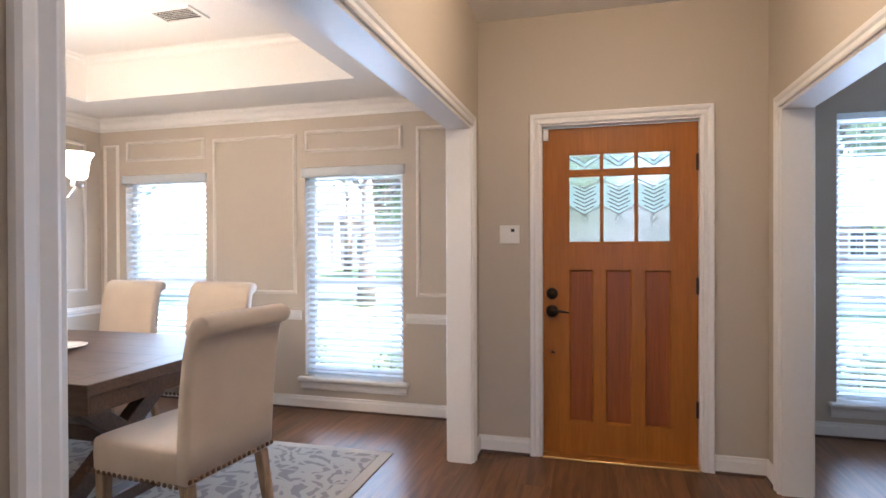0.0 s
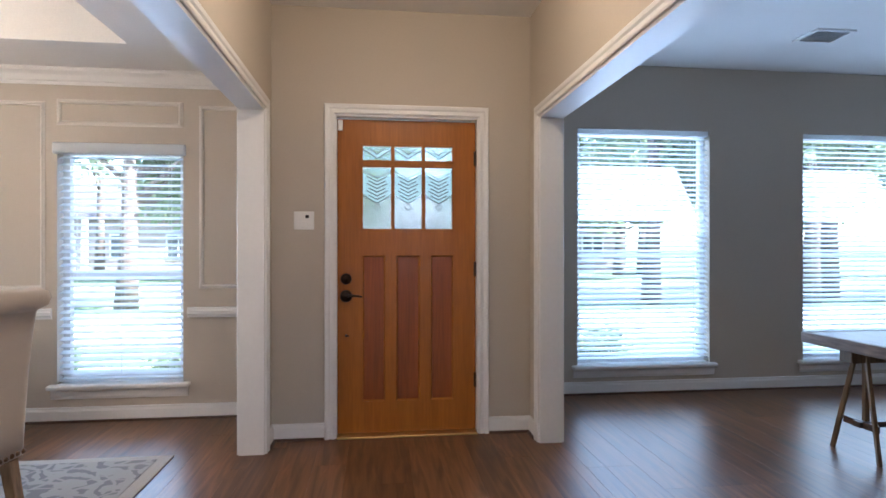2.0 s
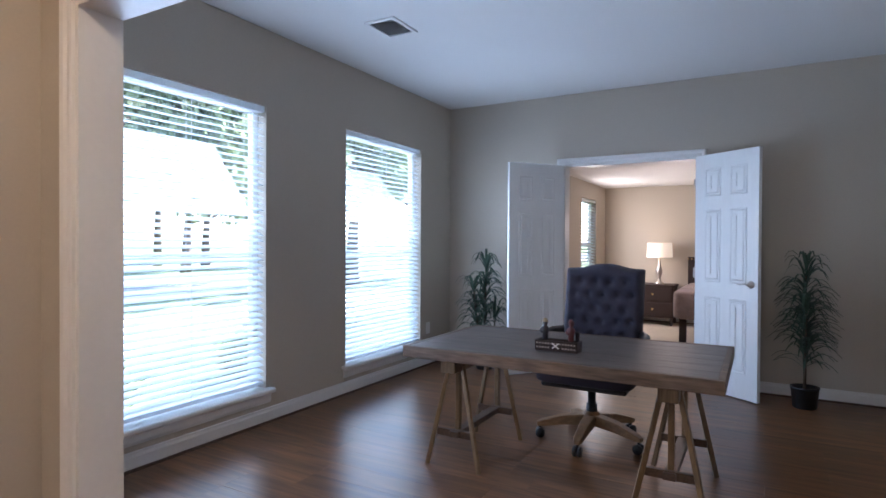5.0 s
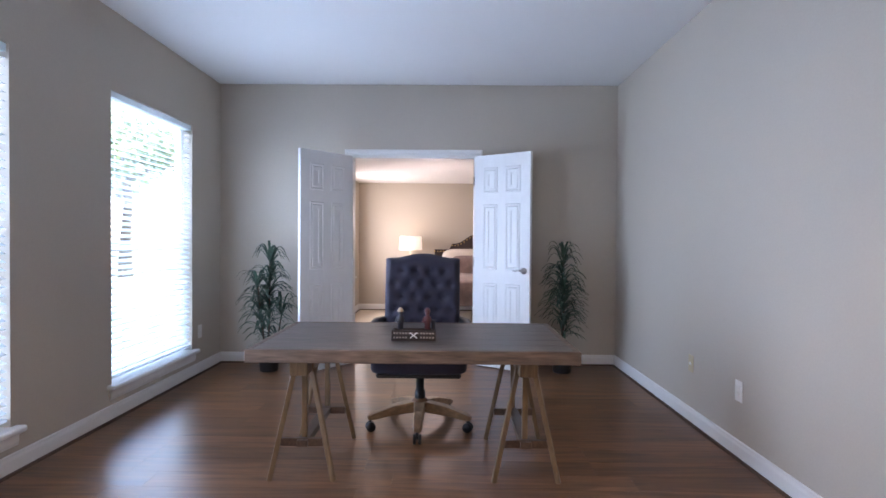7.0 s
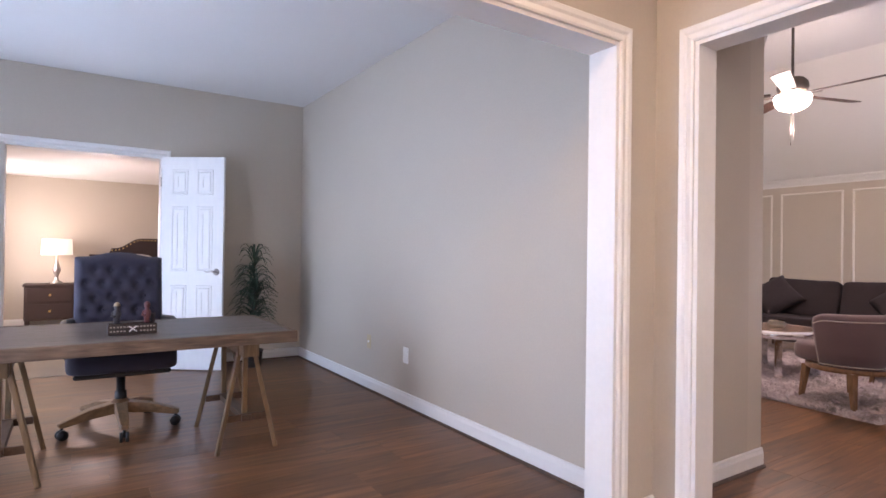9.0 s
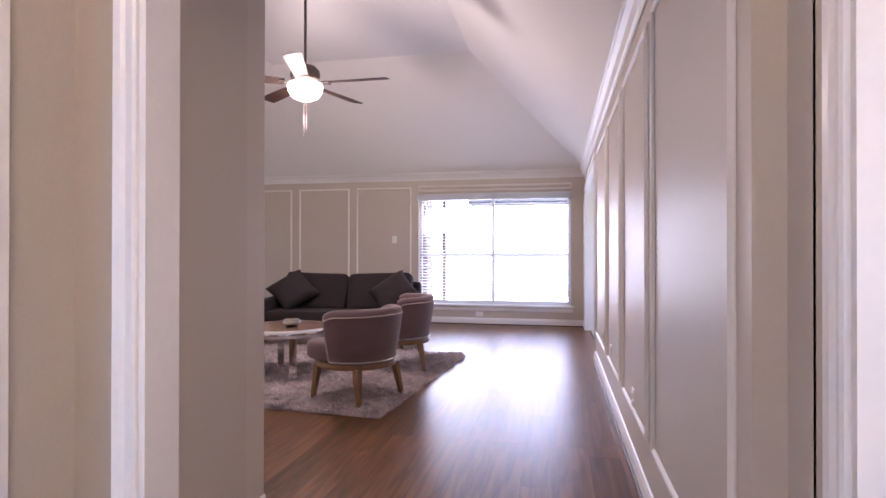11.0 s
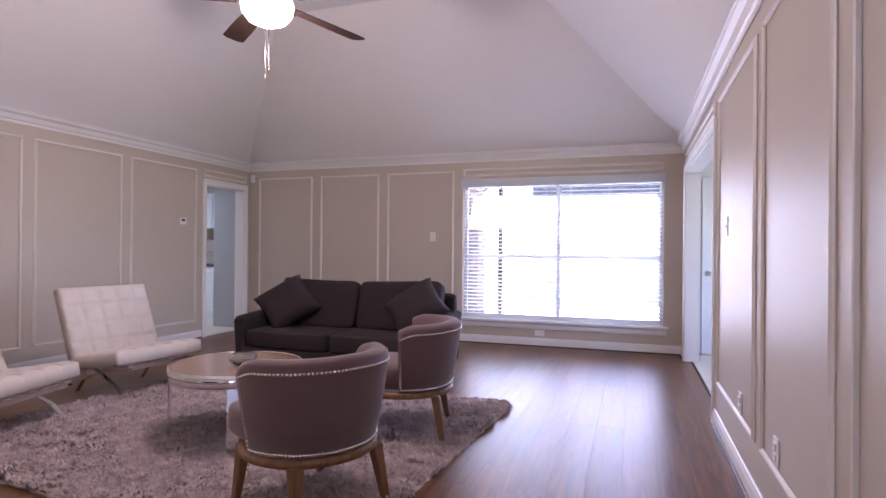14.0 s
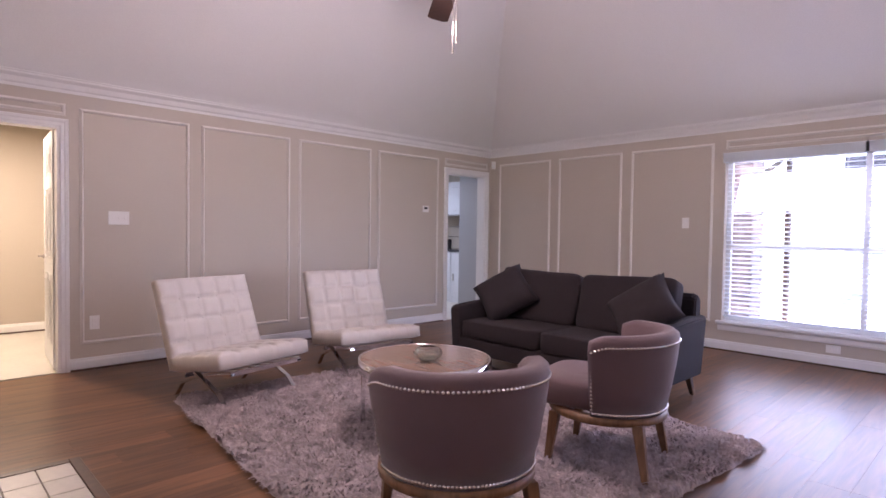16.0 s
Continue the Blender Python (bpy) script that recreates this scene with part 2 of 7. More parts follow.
def tube(bm, points, radii, n=10, cap=True):
    """A round bar through the points, with a radius at each."""
    pts = [Vector(p) for p in points]
    if not hasattr(radii, "__len__"):
        radii = [radii] * len(pts)
    rings = []
    for i, p in enumerate(pts):
        d = (pts[min(i + 1, len(pts) - 1)] - pts[max(i - 1, 0)]).normalized()
        side = d.orthogonal().normalized() if i == 0 else (side - d * side.dot(d)).normalized()
        up = d.cross(side)
        rings.append([bm.verts.new(p + radii[i] * (math.cos(2 * math.pi * k / n) * side + math.sin(2 * math.pi * k / n) * up)) for k in range(n)])
    for a, b in zip(rings, rings[1:]):
        for k in range(n):
            bm.faces.new((a[k], a[(k + 1) % n], b[(k + 1) % n], b[k]))
    if cap:
        bm.faces.new(rings[0][::-1])
        bm.faces.new(rings[-1])
    return bm


def lathe(bm, profile, n=24, at=(0, 0, 0)):
    """Turn (radius, z) pairs round the upright axis."""
    rings = []
    for r, z in profile:
        rings.append([bm.verts.new((at[0] + max(r, 1e-4) * math.cos(2 * math.pi * k / n), at[1] + max(r, 1e-4) * math.sin(2 * math.pi * k / n), at[2] + z)) for k in range(n)])
    for a, b in zip(rings, rings[1:]):
        for k in range(n):
            bm.faces.new((a[k], a[(k + 1) % n], b[(k + 1) % n], b[k]))
    return bm


def beam(bm, p, q, w, h, bevel=0.0):
    """A squared bar from p to q, w wide and h deep."""
    p, q = Vector(p), Vector(q)
    d = q - p
    rot = d.to_track_quat("Z", "Y").to_matrix().to_4x4()
    return box(bm, -w / 2, -h / 2, 0, w / 2, h / 2, d.length, bevel, Matrix.Translation(p) @ rot)


def moulding(bm, p, q, out, profile):
    """Profile (out, up) pairs swept from p to q along a wall; out is the wall's normal."""
    p, q, out = Vector(p), Vector(q), Vector(out)
    a = [bm.verts.new(p + out * o + Vector((0, 0, u))) for o, u in profile]
    b = [bm.verts.new(q + out * o + Vector((0, 0, u))) for o, u in profile]
    for k in range(len(profile)):
        j = (k + 1) % len(profile)
        bm.faces.new((a[k], a[j], b[j], b[k]))
    bm.faces.new(a)
    bm.faces.new(b[::-1])


def framing(bm, origin, u, out, u0, v0, u1, v1, profile, open_foot=False):
    """A mitred frame round a rectangle on a wall. profile: (outward from the rectangle, proud of the wall) pairs."""
    o, u, out, v = Vector(origin), Vector(u), Vector(out), Vector((0, 0, 1))
    rings = []
    for w, h in profile:
        lo = v0 if open_foot else v0 - w
        rings.append([bm.verts.new(o + u * a + v * b + out * h) for a, b in ((u0 - w, lo), (u0 - w, v1 + w), (u1 + w, v1 + w), (u1 + w, lo))])
    n = len(profile)
    for s in range(3 if open_foot else 4):
        t = (s + 1) % 4
        for k in range(n):
            j = (k + 1) % n
            bm.faces.new((rings[k][s], rings[k][t], rings[j][t], rings[j][s]))
    if open_foot:
        bm.faces.new([r[0] for r in rings])
        bm.faces.new([r[3] for r in rings][::-1])


CASING = [(0.0, 0.002), (0.0, 0.014), (0.008, 0.018), (0.030, 0.013), (0.040, 0.020), (0.058, 0.022), (0.064, 0.016), (0.064, 0.002)]
PANEL = [(0.0, 0.001), (0.0, 0.006), (-0.008, 0.010), (-0.016, 0.017), (-0.024, 0.014), (-0.030, 0.005), (-0.030, 0.001)]
BASE = [(0.002, 0.0), (0.016, 0.0), (0.016, 0.075), (0.011, 0.09), (0.011, 0.10), (0.002, 0.105)]
SHOE = [(0.0165, 0.0005), (0.030, 0.0005), (0.028, 0.009), (0.022, 0.014), (0.0165, 0.015)]
CROWN = [(0.002, -0.125), (0.012, -0.125), (0.016, -0.10), (0.03, -0.09), (0.05, -0.05), (0.085, -0.028), (0.09, -0.012), (0.105, -0.008), (0.105, -0.002), (0.002, -0.002)]
CHAIR_RAIL = [(0.002, 0.0), (0.012, 0.0), (0.014, 0.018), (0.026, 0.026), (0.026, 0.048), (0.016, 0.055), (0.014, 0.07), (0.002, 0.075)]


def wall(name, axis, at, thick, a0, a1, z0, z1, openings=(), material=None, label="greige painted plaster wall"):
    """An upright wall along axis 'x' or 'y' from a0 to a1; its body lies between at and at + thick. openings: (a0, a1, z0, z1)."""
    bm = bmesh.new()
    cuts = sorted({a0, a1, *(v for o in openings for v in o[:2])})
    levels = sorted({z0, z1, *(v for o in openings for v in o[2:])})
    lo, hi = sorted((at, at + thick))
    for p, q in zip(cuts, cuts[1:]):
        for r, s in zip(levels, levels[1:]):
            mid = ((p + q) / 2, (r + s) / 2)
            if any(o[0] < mid[0] < o[1] and o[2] < mid[1] < o[3] for o in openings):
                continue
            if axis == "x":
                box(bm, p, lo, r, q, hi, s)
            else:
                box(bm, lo, p, r, hi, q, s)
    bmesh.ops.remove_doubles(bm, verts=bm.verts, dist=1e-5)
    seen = {}
    for f in bm.faces:
        c = f.calc_center_median()
        seen.setdefault((round(c.x, 3), round(c.y, 3), round(c.z, 3)), []).append(f)
    bmesh.ops.delete(bm, geom=[f for fs in seen.values() if len(fs) > 1 for f in fs], context="FACES")
    bmesh.ops.recalc_face_normals(bm, faces=bm.faces)
    return structure(name, bm, material or PAINT, label, "wall")


# ---- plan ----
FX0, FX1, FY = -0.84, 0.82, 4.71          # foyer side walls and front wall
OPEN_Y0, OPEN_Y1, HEAD = 1.80, 4.49, 2.03   # the wide side openings
STUDY_Y0 = 1.90
DIN_Y, DIN_X = 5.27, -4.44
STU_X, STU_Y0, STU_Y1 = 5.27, 1.68, 5.56
LIV_X0, LIV_X1, LIV_Y0, LIV_Y1 = -0.77, 5.17, -6.06, 0.60
HIGH, LOW, VAULT = 2.73, 2.44, 3.82
T = 0.14
BED_X, BED_Y0, BED_Y1 = 9.5, 0.6, 4.87

# ---- walls ----
DW = [(-2.385, -1.55), (-4.16, -3.325)]     # dining windows
SW = [(1.455, 2.615), (3.478, 4.657)]       # study windows
DZ0, DZ1, SZ0, SZ1 = 0.26, 1.91, 0.24, 2.20
LW0, LW1, LZ0, LZ1 = -0.57, 1.862, 0.315, 2.04
DOOR0, DOOR1, DOOR_H = -0.437, 0.463, 2.045
BD0, BD1 = 3.055, 4.275                     # bedroom double door
KD0, KD1, HD0, HD1 = -5.95, -5.17, -0.705, 0.11
WO0, WO1 = -5.70, -3.45                     # opening to the breakfast room
LO0, LO1 = FX0, 0.635                    # opening between foyer and living room
BW0, BW1 = 8.05, 8.9

wall("wall_front", "x", FY, T, FX0, FX1, 0, HIGH, [(DOOR0 - 0.02, DOOR1 + 0.02, 0, DOOR_H + 0.02)])
wall("wall_foyer_dining", "y", FX0, -T, 1.53, DIN_Y, 0, HIGH, [(OPEN_Y0, OPEN_Y1, 0, HEAD)])
wall("wall_foyer_study", "y", FX1, T, 1.54, STU_Y1, 0, HIGH, [(STUDY_Y0, OPEN_Y1, 0, HEAD)])
wall("wall_foyer_living", "x", 1.65, -0.12, FX0, FX1, 0, HIGH, [(LO0, LO1, 0, HEAD)])
wall("wall_dining_north", "x", DIN_Y, T, DIN_X - T, FX0, 0, HIGH + 0.1, [(a, b, DZ0, DZ1) for a, b in DW], PANEL_PAINT)
wall("wall_dining_west", "y", DIN_X, -T, 1.2, DIN_Y, 0, HIGH + 0.1, [], PANEL_PAINT)
wall("wall_dining_south", "x", 1.2, -T, DIN_X - T, LIV_X0 - T, 0, HIGH + 0.1, [], PANEL_PAINT)
wall("wall_study_north", "x", STU_Y1, T, FX1, STU_X + T, 0, HIGH, [(a, b, SZ0, SZ1) for a, b in SW])
wall("wall_study_east", "y", STU_X, T, STU_Y0 - T, STU_Y1, 0, HIGH, [(BD0, BD1, 0, 2.035)])
wall("wall_study_south", "x", STU_Y0, -T, FX1 + T, STU_X, 0, HIGH)
wall("wall_living_west", "y", LIV_X0, -T, LIV_Y0 - T, 1.53, 0, LOW + 0.02, [(WO0, WO1, 0, 2.05)], PANEL_PAINT)
wall("wall_living_south", "x", LIV_Y0, -T, LIV_X0, LIV_X1 + T, 0, LOW + 0.02, [(LW0, LW1, LZ0, LZ1)], PANEL_PAINT)
wall("wall_living_east", "y", LIV_X1, T, LIV_Y0, 1.54, 0, LOW + 0.02, [(KD0, KD1, 0, 2.04), (HD0, HD1, 0, 2.04)], PANEL_PAINT)
wall("wall_living_north", "x", LIV_Y1, T, 0.89, LIV_X1, 0, LOW + 0.02, [], PANEL_PAINT)
wall("wall_nook", "y", 0.89, T, LIV_Y1 + T, 1.54, 0, LOW + 0.02, [])
wall("wall_bedroom_east", "y", BED_X, T, BED_Y0 - T, BED_Y1 + T, 0, 2.9)
wall("wall_bedroom_north", "x", BED_Y1, T, STU_X + T, BED_X, 0, 2.9, [(BW0, BW1, 0.62, 1.95)])
wall("wall_bedroom_south", "x", BED_Y0 + 0.96, -T, STU_X + T, BED_X, 0, 2.9)
wall("wall_hall_north", "x", 1.4, T, LIV_X1 + T, 7.6, 0, LOW)
wall("wall_hall_east", "y", 7.6, T, -1.6, 1.54, 0, LOW)
wall("wall_hall_south", "x", -1.6, -T, LIV_X1 + T, 7.74, 0, LOW)
wall("wall_kitchen_north", "x", -4.15, T, LIV_X1 + T, 8.9, 0, LOW)
wall("wall_kitchen_east", "y", 8.9, T, -7.25, -4.01, 0, LOW)
wall("wall_kitchen_south", "x", -7.25, -T, LIV_X1 + T, 9.04, 0, LOW)
wall("wall_kitchen_west", "y", 5.80, -0.49, -7.25, LIV_Y0, 0, LOW, [], BLUE_GREY, "pale blue-grey painted plaster wall")
wall("wall_breakfast_west", "y", -2.75, -T, -6.45, -2.55, 0, LOW, [(-5.55, -3.85, 0.6, 2.05)], TRIM, "white painted plaster wall")
wall("wall_breakfast_north", "x", -2.55, T, -2.75, LIV_X0 - T, 0, LOW, [], TRIM, "white painted plaster wall")
wall("wall_breakfast_south", "x", -6.2, -T, -2.89, LIV_X0 - T, 0, LOW, [], TRIM, "white painted plaster wall")

BREAST = 0.28
bm = bmesh.new()
for b in ((1.38, 1.75, 0, 2.42), (2.70, 3.07, 0, 2.42), (1.75, 2.70, 0.80, 2.42)):
    box(bm, b[0], BREAST, b[2], b[1], LIV_Y1 - 0.002, b[3])
structure("wall_chimney_breast", bm, PANEL_PAINT, "greige painted chimney breast", "wall")

# ---- ceilings ----
structure("ceiling_foyer", boxed(FX0 - 0.02, 1.58, HIGH, FX1 + 0.02, FY + 0.1, HIGH + 0.1), CEIL, "white textured foyer ceiling", "ceiling")
structure("ceiling_study", boxed(FX1 + 0.1, STU_Y0 - 0.1, HIGH + 0.004, STU_X + 0.1, STU_Y1 + 0.1, HIGH + 0.1), CEIL, "white textured study ceiling", "ceiling")
bm = bmesh.new()
TX0, TX1, TY0, TY1, TZ = -3.95, -1.68, 1.72, 4.68, 2.78
for a in ((DIN_X - 0.1, TY1, TX1 + 0.6, DIN_Y + 0.1), (DIN_X - 0.1, 1.1, TX1 + 0.6, TY0), (DIN_X - 0.1, TY0, TX0, TY1), (TX1, TY0, FX0 - T + 0.02, TY1)):
    box(bm, a[0], a[1], LOW, min(a[2], FX0 - T + 0.02), a[3], TZ)
box(bm, TX0 - 0.02, TY0 - 0.02, TZ, TX1 + 0.02, TY1 + 0.02, TZ + 0.1)
structure("ceiling_dining", bm, CEIL, "white tray ceiling with a dropped soffit", "ceiling")
bm = bmesh.new()
S = 1.55
lo = [bm.verts.new((x, y, LOW)) for x, y in ((LIV_X0, LIV_Y0), (LIV_X1, LIV_Y0), (LIV_X1, LIV_Y1), (LIV_X0, LIV_Y1))]
hi = [bm.verts.new((x, y, VAULT)) for x, y in ((LIV_X0 + S, LIV_Y0 + S), (LIV_X1 - S, LIV_Y0 + S), (LIV_X1 - S, LIV_Y1 - S), (LIV_X0 + S, LIV_Y1 - S))]
for k in range(4):
    bm.faces.new((lo[k], hi[k], hi[(k + 1) % 4], lo[(k + 1) % 4]))
bm.faces.new(hi)
top = bmesh.ops.extrude_face_region(bm, geom=list(bm.faces))
bmesh.ops.translate(bm, vec=(0, 0, 0.12), verts=[v for v in top["geom"] if isinstance(v, bmesh.types.BMVert)])
bmesh.ops.recalc_face_normals(bm, faces=bm.faces)
structure("ceiling_living", bm, CEIL, "white vaulted hip ceiling with textured paint", "ceiling")
structure("ceiling_nook", boxed(LIV_X0 - 0.05, LIV_Y1, LOW, 0.95, 1.56, LOW + 0.1), CEIL, "white flat ceiling", "ceiling")
structure("ceiling_bedroom", boxed(STU_X + T, 1.4, 2.20, BED_X + 0.1, BED_Y1 + 0.1, 2.32), CEIL, "white bedroom ceiling", "ceiling")
structure("ceiling_hall", boxed(LIV_X1 + T, -1.7, LOW - 0.02, 7.7, 1.5, LOW + 0.1), CEIL, "white hall ceiling", "ceiling")
structure("ceiling_kitchen", boxed(LIV_X1 + T, -7.35, LOW - 0.02, 9.0, -4.05, LOW + 0.1), CEIL, "white kitchen ceiling", "ceiling")
structure("ceiling_breakfast", boxed(-2.85, -6.3, LOW - 0.02, LIV_X0 - T, -2.45, LOW + 0.1), CEIL, "white breakfast room ceiling", "ceiling")

# ---- trim ----
def casing(name, axis, at, out, a0, a1, z1, label="white moulded door casing"):
    bm = bmesh.new()
    o, u, n = ((0, at, 0), (1, 0, 0), (0, out, 0)) if axis == "x" else ((at, 0, 0), (0, 1, 0), (out, 0, 0))
    framing(bm, o, u, n, a0, 0, a1, z1, CASING, True)
    bmesh.ops.recalc_face_normals(bm, faces=bm.faces)
    return structure(name, bm, TRIM, label, "trim")


def lining(name, axis, lo, hi, a0, a1, z1, t=0.018, first=True):
    """The white boards that line an opening through a wall."""
    o = thing(name, "white painted opening lining", "trim", kind="structure")
    lo, hi = lo - 0.003, hi + 0.003
    for b in ((a0 - 0.001, 0, a0 + t, z1), (a1 - t, 0, a1 + 0.001, z1), (a0 + t, z1 - t, a1 - t, z1 + 0.001))[0 if first else 1:]:
        if axis == "x":
            bm = boxed(b[0], lo, b[1], b[2], hi, b[3])
        else:
            bm = boxed(lo, b[0], b[1], hi, b[2], b[3])
        part("board", bm, TRIM, o)
    return o


casing("casing_dining_opening", "y", FX0, 1, OPEN_Y0, OPEN_Y1, HEAD)
casing("casing_study_opening", "y", FX1, -1, STUDY_Y0, OPEN_Y1, HEAD)
casing("casing_dining_opening_inner", "y", FX0 - T, -1, OPEN_Y0, OPEN_Y1, HEAD)
casing("casing_study_opening_inner", "y", FX1 + T, 1, STUDY_Y0, OPEN_Y1, HEAD)
lining("lining_dining_opening", "y", FX0 - T, FX0, OPEN_Y0, OPEN_Y1, HEAD)
lining("lining_study_opening", "y", FX1, FX1 + T, STUDY_Y0, OPEN_Y1, HEAD)
casing("casing_living_opening", "x", 1.65, 1, LO0, LO1, HEAD)
casing("casing_living_opening_inner", "x", 1.53, -1, LO0, LO1, HEAD)
lining("lining_living_opening", "x", 1.53, 1.65, LO0, LO1, HEAD, first=False)
casing("casing_front_door", "x", FY, -1, DOOR0 - 0.012, DOOR1 + 0.012, DOOR_H + 0.012)
casing("casing_bedroom_door", "y", STU_X, -1, BD0, BD1, 2.035)
lining("lining_bedroom_door", "y", STU_X, STU_X + T, BD0, BD1, 2.035)
casing("casing_kitchen_door", "y", LIV_X1, -1, KD0, KD1, 2.04)
lining("lining_kitchen_door", "y", LIV_X1, LIV_X1 + T, KD0, KD1, 2.04)
casing("casing_hall_door", "y", LIV_X1, -1, HD0, HD1, 2.04)
lining("lining_hall_door", "y", LIV_X1, LIV_X1 + T, HD0, HD1, 2.04)
casing("casing_breakfast_opening", "y", LIV_X0, 1, WO0, WO1, 2.05)
lining("lining_breakfast_opening", "y", LIV_X0 - T, LIV_X0, WO0, WO1, 2.05)

def baseboards(room, runs, profile=BASE, z=0.0, kind="baseboard", label="white painted baseboard"):
    for p, q, n in runs:
        bm = bmesh.new()
        moulding(bm, (*p, z), (*q, z), (*n, 0), profile)
        bmesh.ops.recalc_face_normals(bm, faces=bm.faces)
        board = structure(kind + "_" + room, bm, TRIM, label, kind)
        if profile is BASE:
            bm = bmesh.new()
            moulding(bm, (*p, z), (*q, z), (*n, 0), SHOE)
            bmesh.ops.recalc_face_normals(bm, faces=bm.faces)
            part("shoe_moulding", bm, SHOE_WOOD, board, "dark wooden shoe moulding")


E_, W_, N_, S_ = (1, 0), (-1, 0), (0, 1), (0, -1)
C = 0.066
baseboards("foyer", [((FX0, FY), (DOOR0 - 0.012 - C, FY), S_), ((DOOR1 + 0.012 + C, FY), (FX1, FY), S_),
                     ((FX0, OPEN_Y1 + C), (FX0, FY), E_), ((FX1, OPEN_Y1 + C), (FX1, FY), W_),
                     ((FX0, 1.53), (FX0, OPEN_Y0 - C), E_), ((FX1, 1.65), (FX1, STUDY_Y0 - C), W_)])
baseboards("dining", [((DIN_X, DIN_Y), (FX0 - T, DIN_Y), S_), ((DIN_X, 1.2), (DIN_X, DIN_Y), E_), ((FX0 - T, OPEN_Y1 + C), (FX0 - T, DIN_Y), W_)])
baseboards("study", [((FX1 + T, STU_Y1), (STU_X, STU_Y1), S_), ((STU_X, BD1 + C), (STU_X, STU_Y1), W_), ((STU_X, STU_Y0), (STU_X, BD0 - C), W_),
                     ((FX1 + T, STU_Y0), (STU_X, STU_Y0), N_), ((FX1 + T, OPEN_Y1 + C), (FX1 + T, STU_Y1), E_)])
baseboards("living", [((LIV_X0, LIV_Y0), (LIV_X1, LIV_Y0), N_), ((LIV_X0, WO1 + C), (LIV_X0, 1.53), E_), ((LIV_X0, LIV_Y0), (LIV_X0, WO0 - C), E_),
                      ((LIV_X1, KD1 + C), (LIV_X1, HD0 - C), W_), ((LIV_X1, HD1 + C), (LIV_X1, LIV_Y1), W_),
                      ((0.89, LIV_Y1), (1.38, LIV_Y1), S_), ((3.07, LIV_Y1), (LIV_X1, LIV_Y1), S_), ((0.89, LIV_Y1), (0.89, 1.54), W_)])
baseboards("bedroom", [((BED_X, 1.5), (BED_X, BED_Y1), W_), ((STU_X + T, BED_Y1), (BED_X, BED_Y1), S_)])
baseboards("hall", [((7.6, -1.6), (7.6, 1.4), W_), ((LIV_X1 + T, -1.6), (7.6, -1.6), N_)])
baseboards("breakfast", [((-2.75, -6.2), (-2.75, -2.55), E_), ((-2.75, -6.2), (LIV_X0 - T, -6.2), N_)])
CR = dict(profile=[(o * 0.85, u * 0.82) for o, u in CROWN], z=LOW, kind="crown_moulding", label="white stepped crown moulding")
baseboards("dining", [((DIN_X, DIN_Y), (FX0 - T, DIN_Y), S_), ((DIN_X, 1.2), (DIN_X, DIN_Y), E_), ((FX0 - T, 1.2), (FX0 - T, DIN_Y), W_)], **CR)
baseboards("living", [((LIV_X0, LIV_Y0), (LIV_X1, LIV_Y0), N_), ((LIV_X0, LIV_Y0), (LIV_X0, 1.53), E_), ((LIV_X1, LIV_Y0), (LIV_X1, LIV_Y1), W_), ((0.89, LIV_Y1), (LIV_X1, LIV_Y1), S_)],
           profile=[(o * 0.8, u * 0.95) for o, u in CROWN], z=LOW - 0.005, kind="crown_moulding", label="white stepped crown moulding")
baseboards("dining_tray", [((TX0, TY1), (TX1, TY1), S_), ((TX0, TY0), (TX0, TY1), E_), ((TX1, TY0), (TX1, TY1), W_)],
           profile=[(o * 0.5, u * 0.5) for o, u in CROWN], z=TZ, kind="crown_moulding", label="thin white crown moulding in the tray")
RAIL_Z = 0.715
baseboards("dining", [((DW[0][1] + 0.03, DIN_Y), (FX0 - T, DIN_Y), S_), ((DW[1][1] + 0.03, DIN_Y), (DW[0][0] - 0.03, DIN_Y), S_), ((DIN_X, DIN_Y), (DW[1][0] - 0.03, DIN_Y), S_),
                      ((DIN_X, 1.2), (DIN_X, DIN_Y), E_)], profile=CHAIR_RAIL, z=RAIL_Z, kind="chair_rail", label="white moulded chair rail")


def panel_frames(room, axis, at, out, spans, label="greige picture-frame wall moulding"):
    o, u, n = ((0, at, 0), (1, 0, 0), (0, out, 0)) if axis == "x" else ((at, 0, 0), (0, 1, 0), (out, 0, 0))
    for a0, a1, z0, z1 in spans:
        bm = bmesh.new()
        framing(bm, o, u, n, a0, z0, a1, z1, PANEL)
        bmesh.ops.recalc_face_normals(bm, faces=bm.faces)
        structure("panel_moulding_" + room, bm, PANEL_TRIM, label, "trim")


panel_frames("dining", "x", DIN_Y, -1, [(-1.44, -1.06, 0.92, 2.22), (-2.385, -1.55, 2.06, 2.24), (-3.25, -2.46, 0.92, 2.22), (-4.15, -3.33, 2.06, 2.24), (-4.40, -4.23, 0.92, 2.22)])
panel_frames("dining", "y", DIN_X, 1, [(4.55, 5.12, 0.92, 2.22), (3.6, 4.4, 0.92, 2.22), (2.6, 3.45, 0.92, 2.22)])
panel_frames("living", "x", LIV_Y0, 1, [(4.09, 4.99, 0.29, 2.21), (3.05, 3.96, 0.29, 2.21), (1.98, 2.93, 0.29, 2.21), (-0.58, 1.86, 2.13, 2.23)])
D = -0.25
def shifted(rows):
    return [(a + D, b + D, c, d) for a, b, c, d in rows]


